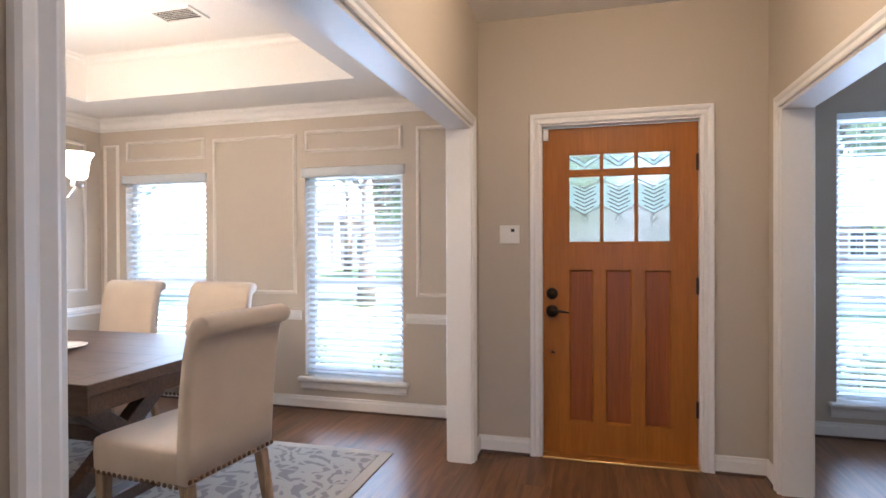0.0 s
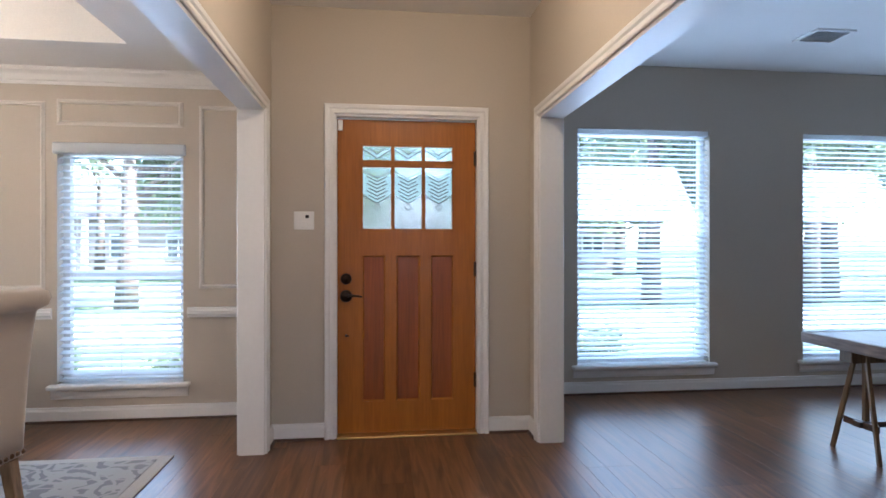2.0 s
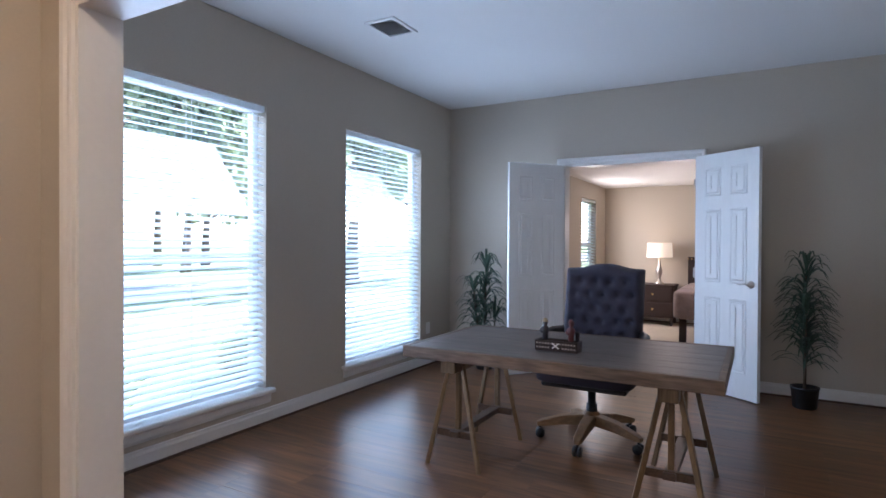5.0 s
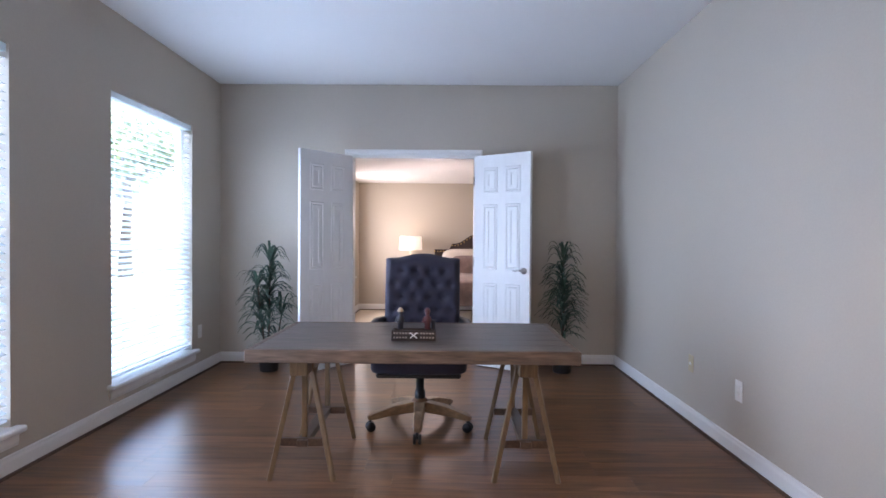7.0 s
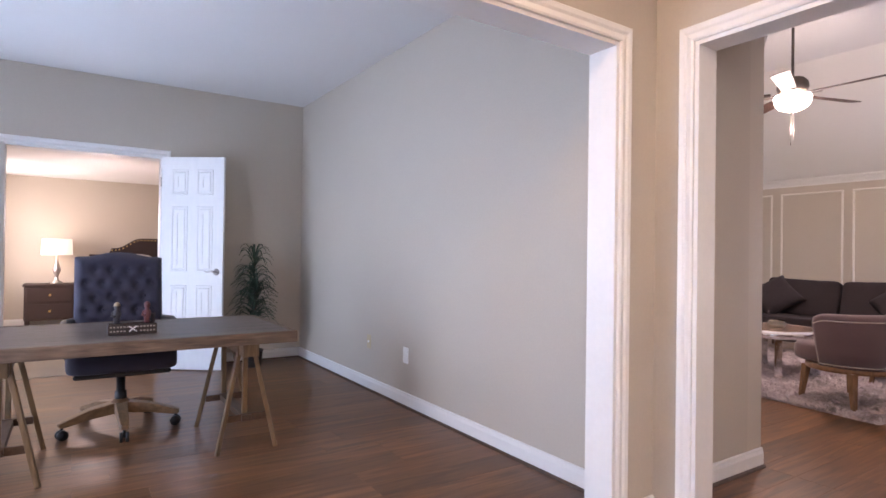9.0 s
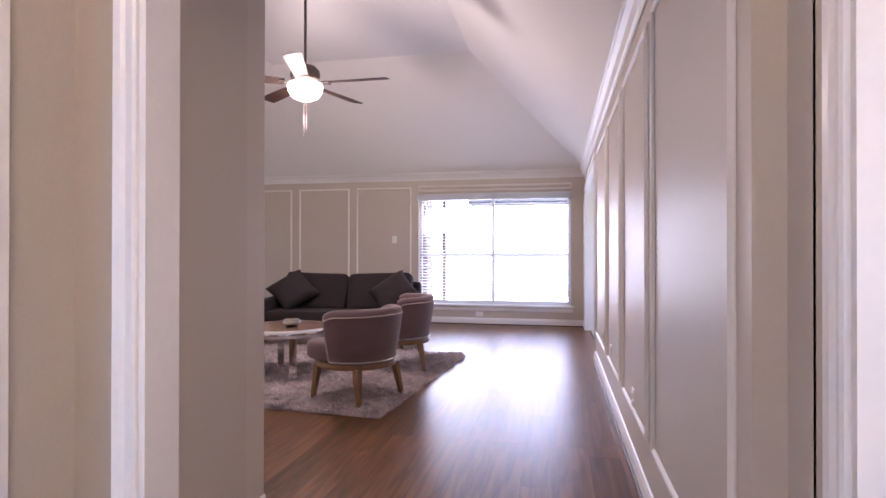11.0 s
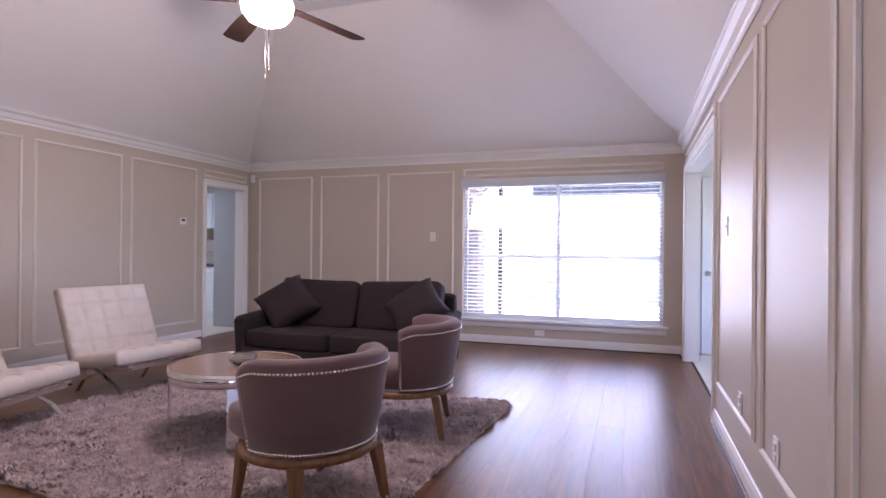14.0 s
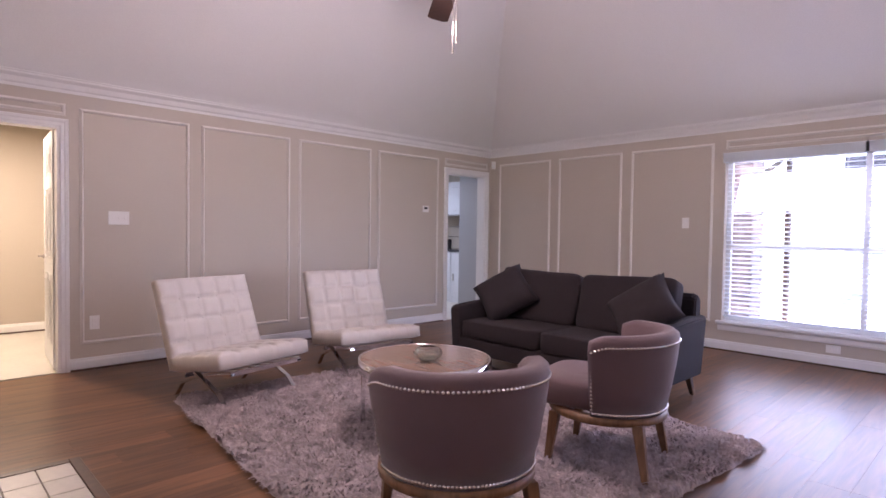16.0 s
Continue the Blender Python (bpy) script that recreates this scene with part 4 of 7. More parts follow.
def dining_table():
    t = thing("dining_table", "dark walnut trestle dining table with thick top", "table", (-3.12, 3.52, RUGZ))
    lx, ly = 2.16, 1.16
    for k in range(6):
        y0 = -ly / 2 + k * ly / 6
        part("plank", boxed(-lx / 2 + 0.12, y0 + 0.0002, 0.705, lx / 2 - 0.12, y0 + ly / 6 - 0.0002, 0.755, 0.0006), WALNUT, t)
    for s in (-1, 1):
        part("breadboard_end", boxed(min(s * lx / 2, s * (lx / 2 - 0.12)), -ly / 2, 0.705, max(s * lx / 2, s * (lx / 2 - 0.12)), ly / 2, 0.755, 0.003), WALNUT, t)
    bm = bmesh.new()
    for s in (-1, 1):
        box(bm, -lx / 2 + 0.04, s * (ly / 2 - 0.05) - 0.012, 0.62, lx / 2 - 0.04, s * (ly / 2 - 0.05) + 0.012, 0.704)
        box(bm, s * (lx / 2 - 0.05) - 0.012, -ly / 2 + 0.05, 0.62, s * (lx / 2 - 0.05) + 0.012, ly / 2 - 0.05, 0.704)
    part("apron", bm, WALNUT, t)
    for s in (-1, 1):
        x = s * 0.66
        bm = bmesh.new()
        beam(bm, (x, -0.44, 0.02), (x, 0.40, 0.66), 0.075, 0.09, 0.004)
        beam(bm, (x + 0.002, 0.44, 0.02), (x + 0.002, -0.40, 0.66), 0.070, 0.09, 0.004)
        box(bm, x - 0.045, -0.48, 0.0, x + 0.045, 0.48, 0.07, 0.006)
        box(bm, x - 0.045, -0.46, 0.63, x + 0.045, 0.46, 0.70, 0.006)
        part("trestle_leg", bm, WALNUT, t)
    part("stretcher", boxed(-0.66, -0.04, 0.30, 0.66, 0.04, 0.38, 0.005), WALNUT, t)
    return t


dining_table()
plate = thing("plate", "white china plate on the dining table", "plate", (-2.86, 3.52, RUGZ + 0.756))
bm = bmesh.new()
lathe(bm, [(0.0, 0.003), (0.06, 0.003), (0.075, 0.010), (0.125, 0.018), (0.128, 0.021), (0.122, 0.022), (0.075, 0.016), (0.0, 0.008)], 32)
part("dish", bm, mat("white_china", (0.8, 0.78, 0.74), 0.2, grain=0.01), plate, "", True)


def pattern_rug_material():
    m = mat("patterned_rug", (0.30, 0.275, 0.25), 0.95, grain=0.12, grain_scale=500, bump=0.5, bump_scale=500)
    nt = m.node_tree
    n, l = nt.nodes, nt.links
    b = n["Principled BSDF"]
    co = n.new("ShaderNodeTexCoord")
    warp = n.new("ShaderNodeTexNoise")
    warp.inputs["Scale"].default_value = 3.0
    l.new(co.outputs["Object"], warp.inputs["Vector"])
    mixv = n.new("ShaderNodeMix")
    mixv.data_type = "VECTOR"
    mixv.inputs["Factor"].default_value = 0.16
    l.new(co.outputs["Object"], mixv.inputs["A"])
    l.new(warp.outputs["Color"], mixv.inputs["B"])
    v = n.new("ShaderNodeTexVoronoi")
    v.feature = "DISTANCE_TO_EDGE"
    v.inputs["Scale"].default_value = 7.5
    l.new(mixv.outputs["Result"], v.inputs["Vector"])
    w = n.new("ShaderNodeTexWave")
    w.wave_type, w.rings_direction = "RINGS", "SPHERICAL"
    w.inputs["Scale"].default_value, w.inputs["Distortion"].default_value, w.inputs["Detail Scale"].default_value = 3.2, 12, 2.0
    l.new(mixv.outputs["Result"], w.inputs["Vector"])
    r1 = n.new("ShaderNodeValToRGB")
    r1.color_ramp.elements[0].position, r1.color_ramp.elements[1].position = 0.03, 0.06
    l.new(v.outputs["Distance"], r1.inputs["Fac"])
    r2 = n.new("ShaderNodeValToRGB")
    r2.color_ramp.elements[0].position, r2.color_ramp.elements[1].position = 0.55, 0.65
    l.new(w.outputs["Fac"], r2.inputs["Fac"])
    k = n.new("ShaderNodeMath")
    k.operation = "MULTIPLY"
    l.new(r1.outputs["Color"], k.inputs[0])
    l.new(r2.outputs["Color"], k.inputs[1])
    mix = n.new("ShaderNodeMix")
    mix.data_type = "RGBA"
    mix.inputs["A"].default_value = (0.40, 0.37, 0.33, 1)
    mix.inputs["B"].default_value = (0.235, 0.22, 0.21, 1)
    l.new(k.outputs[0], mix.inputs["Factor"])
    l.new(mix.outputs["Result"], b.inputs["Base Color"])
    return m


rug = thing("area_rug", "grey and cream patterned rug under the dining table", "rug", (-2.85, 3.22, 0.0))
part("border", boxed(-1.50, -1.29, 0.0015, 1.50, 1.29, 0.008, 0.002), mat("cream_rug_border", (0.46, 0.42, 0.36), 0.95, grain=0.15, grain_scale=400, bump=0.5, bump_scale=400), rug)
part("field", boxed(-1.43, -1.22, 0.0082, 1.43, 1.22, 0.0115), pattern_rug_material(), rug, "scrolling grey and cream pattern")


def chandelier():
    c = thing("chandelier", "lit brushed nickel chandelier with bell glass shades", "chandelier", (-3.04, 3.42, 0.015))
    bm = bmesh.new()
    lathe(bm, [(0.0, 1.50), (0.02, 1.52), (0.035, 1.57), (0.02, 1.64), (0.018, 1.78), (0.03, 1.84), (0.012, 1.9), (0.008, 2.0), (0.008, TZ - 0.03), (0.06, TZ - 0.025), (0.065, TZ - 0.001)], 16)
    part("stem", bm, NICKEL, c, "", True)
    for k in range(5):
        a = radians(40 + 72 * k)
        ux, uy = math.cos(a), math.sin(a)
        bm = bmesh.new()
        tube(bm, [(ux * 0.02, uy * 0.02, 1.60), (ux * 0.12, uy * 0.12, 1.53), (ux * 0.24, uy * 0.24, 1.56), (ux * 0.28, uy * 0.28, 1.63)], 0.008, 8)
        lathe(bm, [(0.03, 0.0), (0.034, 0.02), (0.02, 0.05)], 12, (ux * 0.28, uy * 0.28, 1.62))
        arm = part("arm", bm, NICKEL, c, "", True)
        bm = bmesh.new()
        lathe(bm, [(0.025, 0.03), (0.05, 0.045), (0.055, 0.09), (0.062, 0.14), (0.082, 0.175), (0.079, 0.176), (0.058, 0.14), (0.05, 0.09), (0.045, 0.05), (0.02, 0.034)], 20, (ux * 0.28, uy * 0.28, 1.63))
        part("shade", bm, GLOBE, arm, "lit frosted glass shade", True)
    return c


chandelier()


def ceiling_vent(at, w, h, label):
    v = thing("ceiling_vent", label, "vent", at)
    bm = bmesh.new()
    for b in ((-w / 2, -h / 2, w / 2, -h / 2 + 0.025), (-w / 2, h / 2 - 0.025, w / 2, h / 2), (-w / 2, -h / 2 + 0.025, -w / 2 + 0.025, h / 2 - 0.025), (w / 2 - 0.025, -h / 2 + 0.025, w / 2, h / 2 - 0.025)):
        box(bm, b[0], b[1], -0.012, b[2], b[3], 0.0)
    part("frame", bm, TRIM, v)
    # dark sheet painted in for the shaded duct behind the slats
    part("backing", boxed(-w / 2 + 0.02, -h / 2 + 0.02, -0.002, w / 2 - 0.02, h / 2 - 0.02, -0.0005), DARK, v)
    n = int((h - 0.05) / 0.022)
    for k in range(n):
        bm = bmesh.new()
        box(bm, -w / 2 + 0.025, -0.010, -0.001, w / 2 - 0.025, 0.010, 0.001, 0, pose(0, -h / 2 + 0.03 + 0.022 * k, -0.008, 40))
        part("slat", bm, TRIM, v)
    return v


ceiling_vent((-2.66, 4.17, TZ), 0.32, 0.20, "white metal ceiling vent in the tray ceiling")
ceiling_vent((3.0, 4.78, HIGH + 0.004), 0.30, 0.24, "white metal ceiling vent in the study")


# ---- study ----
TRESTLE = mat("bronzed_trestle_wood", (0.175, 0.112, 0.057), 0.40, grain=0.25, grain_scale=12, stretch=(7, 7, 0.8), stain=0.15, stain_scale=5)


def desk():
    d = thing("desk", "weathered wood plank desk top on two wooden trestles", "desk", (2.88, 3.49, 0))
    lx, ly, z0, z1 = 0.92, 1.60, 0.628, 0.690
    top = part("desktop", boxed(-lx / 2 + 0.03, -ly / 2 + 0.03, z0 + 0.002, lx / 2 - 0.03, ly / 2 - 0.03, z1 - 0.003), WEATHERED, d)
    for k in range(6):
        w = (lx - 0.06) / 6
        x0 = -lx / 2 + 0.03 + k * w
        part("plank", boxed(x0 + 0.0007, -ly / 2 + 0.03, z1 - 0.012, x0 + w - 0.0007, ly / 2 - 0.03, z1, 0.0012), WEATHERED, top)
    for b in ((-lx / 2, -ly / 2, -lx / 2 + 0.03, ly / 2), (lx / 2 - 0.03, -ly / 2, lx / 2, ly / 2)):
        part("edge_band", boxed(b[0], b[1], z0, b[2], b[3], z1 + 0.001, 0.003), WEATHERED_EDGE, d, "raw scuffed wooden edge band")
    for s in (-1, 1):
        part("edge_band", boxed(-lx / 2 + 0.03, min(s * ly / 2, s * (ly / 2 - 0.03)), z0, lx / 2 - 0.03, max(s * ly / 2, s * (ly / 2 - 0.03)), z1 + 0.001, 0.003), WEATHERED_EDGE, d)
    for s in (-1, 1):
        y = s * 0.565
        tr = part("trestle", boxed(-0.37, y - 0.045, 0.545, 0.37, y + 0.045, 0.627, 0.004), TRESTLE, d, "sawhorse trestle of bronzed wood")
        for x in (-0.27, 0.27):
            for e in (-1, 1):
                bm = bmesh.new()
                beam(bm, (x * 1.14, y + e * 0.162, 0.0), (x, y + e * 0.035, 0.60), 0.020, 0.025, 0.002)
                part("leg", bm, TRESTLE, tr)
            part("crossbar", boxed(x - 0.012, y - 0.115, 0.165, x + 0.012, y + 0.115, 0.205, 0.002), WALNUT, tr)
            bm = bmesh.new()
            box(bm, x + 0.016, y - 0.014, 0.19, x + 0.046, y + 0.014, 0.56, 0.003)
            part("centre_post", bm, TRESTLE, tr)
        part("stretcher", boxed(-0.30, y - 0.028, 0.168, 0.30, y + 0.028, 0.202, 0.002), WALNUT, tr)
    return d


desk()


SPOKE_WOOD = mat("honey_brown_wood", (0.24, 0.145, 0.075), 0.45, grain=0.25, grain_scale=12, stretch=(2, 2, 4), stain=0.15, stain_scale=5)


def office_chair():
    c = thing("office_chair", "navy button-tufted office chair on a wooden star base with casters", "chair", (3.42, 3.50, 0), 0)
    # faces -x
    bm = bmesh.new()
    cushion(bm, 0.54, 0.60, 0.13, (-0.02, 0, 0.46), None, 0.28)
    part("seat", bm, NAVY, c, "", True)
    part("seat_base", boxed(-0.24, -0.26, 0.37, 0.22, 0.26, 0.40, 0.01), BLACK, c)
    bm = bmesh.new()
    ny, nz = 42, 44
    W, Z0, Z1 = 0.52, 0.50, 1.12
    buttons = []
    for r in range(6):
        for k in range(5 if r % 2 == 0 else 4):
            y = (k - (2 if r % 2 == 0 else 1.5)) * 0.098
            buttons.append((y, Z0 + 0.06 + r * 0.088))
    def crest(y):
        a = abs(y) / (W / 2)
        return Z1 - 0.030 * (1 - math.cos(min(1, max(0, a - 0.08) / 0.72) * math.pi)) / 2 - 0.10 * max(0, a - 0.9) ** 1.2
    front, back = [], []
    for j in range(nz + 1):
        fr, bk = [], []
        for i in range(ny + 1):
            y = -W / 2 + W * i / ny
            z = Z0 + (crest(y) - Z0) * j / nz
            edge = min(1, min(i, ny - i) / 3.0) * min(1, min(j, nz - j) / 3.0)
            puff = 0.055 * edge ** 0.5
            for by, bz in buttons:
                d2 = (y - by) ** 2 + (z - bz) ** 2
                puff -= 0.034 * math.exp(-d2 / 0.0007) * edge
            lean = 0.12 * (z - Z0) / (Z1 - Z0)
            fr.append(bm.verts.new((0.20 + lean - puff, y, z)))
            bk.append(bm.verts.new((0.255 + lean + 0.015 * edge, y, z)))
        front.append(fr)
        back.append(bk)
    for j in range(nz):
        for i in range(ny):
            bm.faces.new((front[j][i], front[j + 1][i], front[j + 1][i + 1], front[j][i + 1]))
            bm.faces.new((back[j][i], back[j][i + 1], back[j + 1][i + 1], back[j + 1][i]))
    for i in range(ny):
        bm.faces.new((front[nz][i], back[nz][i], back[nz][i + 1], front[nz][i + 1]))
        bm.faces.new((front[0][i], front[0][i + 1], back[0][i + 1], back[0][i]))
    for j in range(nz):
        bm.faces.new((front[j][0], back[j][0], back[j + 1][0], front[j + 1][0]))
        bm.faces.new((front[j][ny], front[j + 1][ny], back[j + 1][ny], back[j][ny]))
    bmesh.ops.recalc_face_normals(bm, faces=bm.faces)
    backrest = part("backrest", bm, NAVY, c, "", True)
    for by, bz in buttons:
        bm = bmesh.new()
        lean = 0.12 * (bz - Z0) / (Z1 - Z0)
        cushion(bm, 0.012, 0.022, 0.022, (0.20 + lean - 0.024, by, bz), None, 0.9, 10, 6)
        part("button", bm, NAVY, backrest, "", True)
    for s in (-1, 1):
        bm = bmesh.new()
        tube(bm, [(0.24, s * 0.265, 0.665), (0.12, s * 0.305, 0.665), (-0.08, s * 0.31, 0.65), (-0.14, s * 0.305, 0.61), (-0.12, s * 0.29, 0.50), (-0.08, s * 0.26, 0.40)], [0.024, 0.028, 0.028, 0.024, 0.02, 0.02], 10)
        part("arm", bm, BLACK, c, "", True)
    bm = bmesh.new()
    tube(bm, [(0, 0, 0.16), (0, 0, 0.24), (0, 0, 0.241), (0, 0, 0.38)], [0.036, 0.034, 0.026, 0.026], 14)
    part("gas_post", bm, BLACK, c, "", True)
    bm = bmesh.new()
    lathe(bm, [(0.0, 0.10), (0.06, 0.105), (0.065, 0.16), (0.04, 0.19), (0.0, 0.19)], 16)
    hub = part("hub", bm, OAK_LEG, c, "", True)
    for k in range(5):
        a = radians(180 + 72 * k)
        ux, uy = math.cos(a), math.sin(a)
        bm = bmesh.new()
        m = Matrix.Translation((0, 0, 0)) @ pose(0, 0, 0, 0, 0, math.degrees(a))
        vs = []
        for x, hw, za, zb in ((0.03, 0.036, 0.105, 0.175), (0.18, 0.030, 0.095, 0.155), (0.31, 0.026, 0.075, 0.115), (0.345, 0.018, 0.075, 0.100)):
            vs.append([bm.verts.new(m @ Vector(p)) for p in ((x, -hw, za), (x, hw, za), (x, hw, zb), (x, -hw, zb))])
        for p, q in zip(vs, vs[1:]):
            for i in range(4):
                bm.faces.new((p[i], p[(i + 1) % 4], q[(i + 1) % 4], q[i]))
        bm.faces.new(vs[0][::-1])
        bm.faces.new(vs[-1])
        bmesh.ops.recalc_face_normals(bm, faces=bm.faces)
        bmesh.ops.bevel(bm, geom=list(bm.edges), offset=0.004, segments=1, affect="EDGES")
        spoke = part("spoke", bm, SPOKE_WOOD, c, "carved wooden spoke")
        bm = bmesh.new()
        cx, cy = ux * 0.325, uy * 0.325
        for s in (-1, 1):
            tube(bm, [(cx - uy * s * 0.008, cy + ux * s * 0.008, 0.030), (cx - uy * s * 0.024, cy + ux * s * 0.024, 0.030)], 0.030, 14)
        tube(bm, [(cx, cy, 0.03), (cx, cy, 0.085)], 0.009, 8)
        part("caster", bm, BLACK, spoke, "black twin-wheel caster", True)
    return c


office_chair()


def figurine_tray():
    t = thing("desk_tray", "dark carved pen tray with two small painted figurines", "desk ornament", (2.72, 3.50, 0.691), 0)
    DARKWOOD = mat("dark_carved_wood", (0.03, 0.018, 0.014), 0.5, grain=0.3, grain_scale=60)
    bm = bmesh.new()
    box(bm, -0.045, -0.115, 0.0, 0.045, 0.115, 0.010, 0.002)
    for b in ((-0.045, -0.115, -0.037, 0.115), (0.037, -0.115, 0.045, 0.115), (-0.037, -0.115, 0.037, -0.107), (-0.037, 0.107, 0.037, 0.115)):
        box(bm, b[0], b[1], 0.010, b[2], b[3], 0.055, 0.0015)
    part("tray", bm, DARKWOOD, t)
    bm = bmesh.new()
    for z in (0.019, 0.041):
        for k in range(14):
            if abs(k - 6.5) > 1.6 or z > 0.03:
                box(bm, -0.0470, -0.106 + k * 0.0155, z - 0.004, -0.0450, -0.096 + k * 0.0155, z + 0.004)
    part("carving", bm, mat("worn_silver_inlay", (0.35, 0.30, 0.26), 0.5, 0.3, grain=0.2), t)
    bm = bmesh.new()
    for s in (-1, 1):
        beam(bm, (-0.048, -0.018 * s, 0.016), (-0.048, 0.018 * s, 0.044), 0.003, 0.006)
    part("crossed_badge", bm, PLASTIC, t)
    red, tan, skin, dk = (mat("figurine_" + n, col, 0.5, grain=0.15, grain_scale=80) for n, col in (("red", (0.11, 0.025, 0.025)), ("tan", (0.40, 0.30, 0.18)), ("pink", (0.45, 0.26, 0.18)), ("dark", (0.03, 0.025, 0.03))))
    for y, cap in ((0.072, tan), (-0.070, red)):
        bm = bmesh.new()
        lathe(bm, [(0.0, 0.055), (0.016, 0.056), (0.015, 0.085), (0.021, 0.105), (0.017, 0.122), (0.008, 0.128), (0.014, 0.140), (0.013, 0.152), (0.0, 0.158)], 14, (0.0, y, 0))
        tube(bm, [(0, y + 0.015, 0.118), (-0.010, y + 0.024, 0.098), (-0.018, y + 0.008, 0.094)], 0.0065, 7)
        part("figurine", bm, dk if cap is tan else red, t, "small painted figurine", True)
        bm = bmesh.new()
        lathe(bm, [(0.012, 0.148), (0.018, 0.150), (0.014, 0.158), (0.008, 0.168), (0.0, 0.170)], 12, (-0.002, y, 0))
        part("cap", bm, cap, t, "", True)
    bm = bmesh.new()
    lathe(bm, [(0.010, 0.055), (0.012, 0.10), (0.015, 0.103), (0.0, 0.104)], 10, (0.012, -0.10, 0))
    part("golf_bag", bm, dk, t, "", True)
    return t


figurine_tray()

LEAF = mat("silk_leaf", (0.040, 0.075, 0.048), 0.5, grain=0.25, grain_scale=30, stain=0.25, stain_scale=8)
BARK = mat("thin_brown_stem", (0.09, 0.06, 0.04), 0.8, grain=0.3, grain_scale=60)


def dracaena(at, turn, seed, stems, label):
    rng = random.Random(seed)
    p = thing("potted_plant", label, "potted plant", at, turn)
    bm = bmesh.new()
    lathe(bm, [(0.0, 0.0), (0.075, 0.0), (0.083, 0.01), (0.095, 0.15), (0.100, 0.152), (0.100, 0.165), (0.090, 0.165), (0.086, 0.14), (0.0, 0.14)], 24)
    part("pot", bm, BLACK, p, "black plastic pot", True)
    for sx, sy, bx, by, top, whorls in stems:
        bm = bmesh.new()
        pts = [(bx, by, 0.13), (bx + (sx - bx) * 0.4, by + (sy - by) * 0.4, top * 0.45), (bx + (sx - bx) * 0.8, by + (sy - by) * 0.8, top * 0.75), (sx, sy, top)]
        tube(bm, pts, [0.011, 0.010, 0.008, 0.005], 8)
        part("stem", bm, BARK, p, "", True)
        bm = bmesh.new()
        for w in range(whorls):
            f = w / max(1, whorls - 1)
            z = top - (top * 0.52) * f
            cx, cy = sx + (bx - sx) * f * 0.45, sy + (by - sy) * f * 0.45
            for k in range(15):
                a = rng.uniform(0, 2 * math.pi)
                L = rng.uniform(0.16, 0.24) * (0.85 + 0.3 * f)
                rise, droop = rng.uniform(0.06, 0.15), rng.uniform(0.02, 0.11)
                if w == 0:
                    rise += 0.06
                ux, uy = math.cos(a), math.sin(a)
                zz = z + rng.uniform(-0.05, 0.05)
                prev = None
                for s in range(6):
                    q = s / 5
                    wd = 0.0115 * math.sin(math.pi * min(0.97, 0.12 + 0.88 * q)) ** 0.8
                    x, y = cx + ux * L * q, cy + uy * L * q
                    h = zz + rise * math.sin(q * 2.2) - droop * q * q
                    row = [bm.verts.new((x - uy * wd, y + ux * wd, h + 0.004)), bm.verts.new((x, y, h)), bm.verts.new((x + uy * wd, y - ux * wd, h + 0.004))]
                    if prev:
                        bm.faces.new((prev[0], prev[1], row[1], row[0]))
                        bm.faces.new((prev[1], prev[2], row[2], row[1]))
                    prev = row
        tagged(part("foliage", bm, LEAF, p, "long thin dark green leaves", True), kind="stuff")
    return p


dracaena((4.93, 4.97, 0), 0, 3, [(0.02, 0.0, 0.0, 0.01, 0.98, 7), (-0.10, 0.07, -0.02, 0.02, 0.78, 5), (0.04, -0.10, 0.02, -0.02, 0.52, 2)], "artificial dracaena with dark thin leaves in a black pot")
dracaena((4.97, 2.26, 0), 140, 8, [(0.0, 0.0, 0.0, 0.0, 1.02, 8), (0.06, 0.05, 0.02, 0.01, 0.74, 5)], "artificial dracaena with dark thin leaves in a black pot")


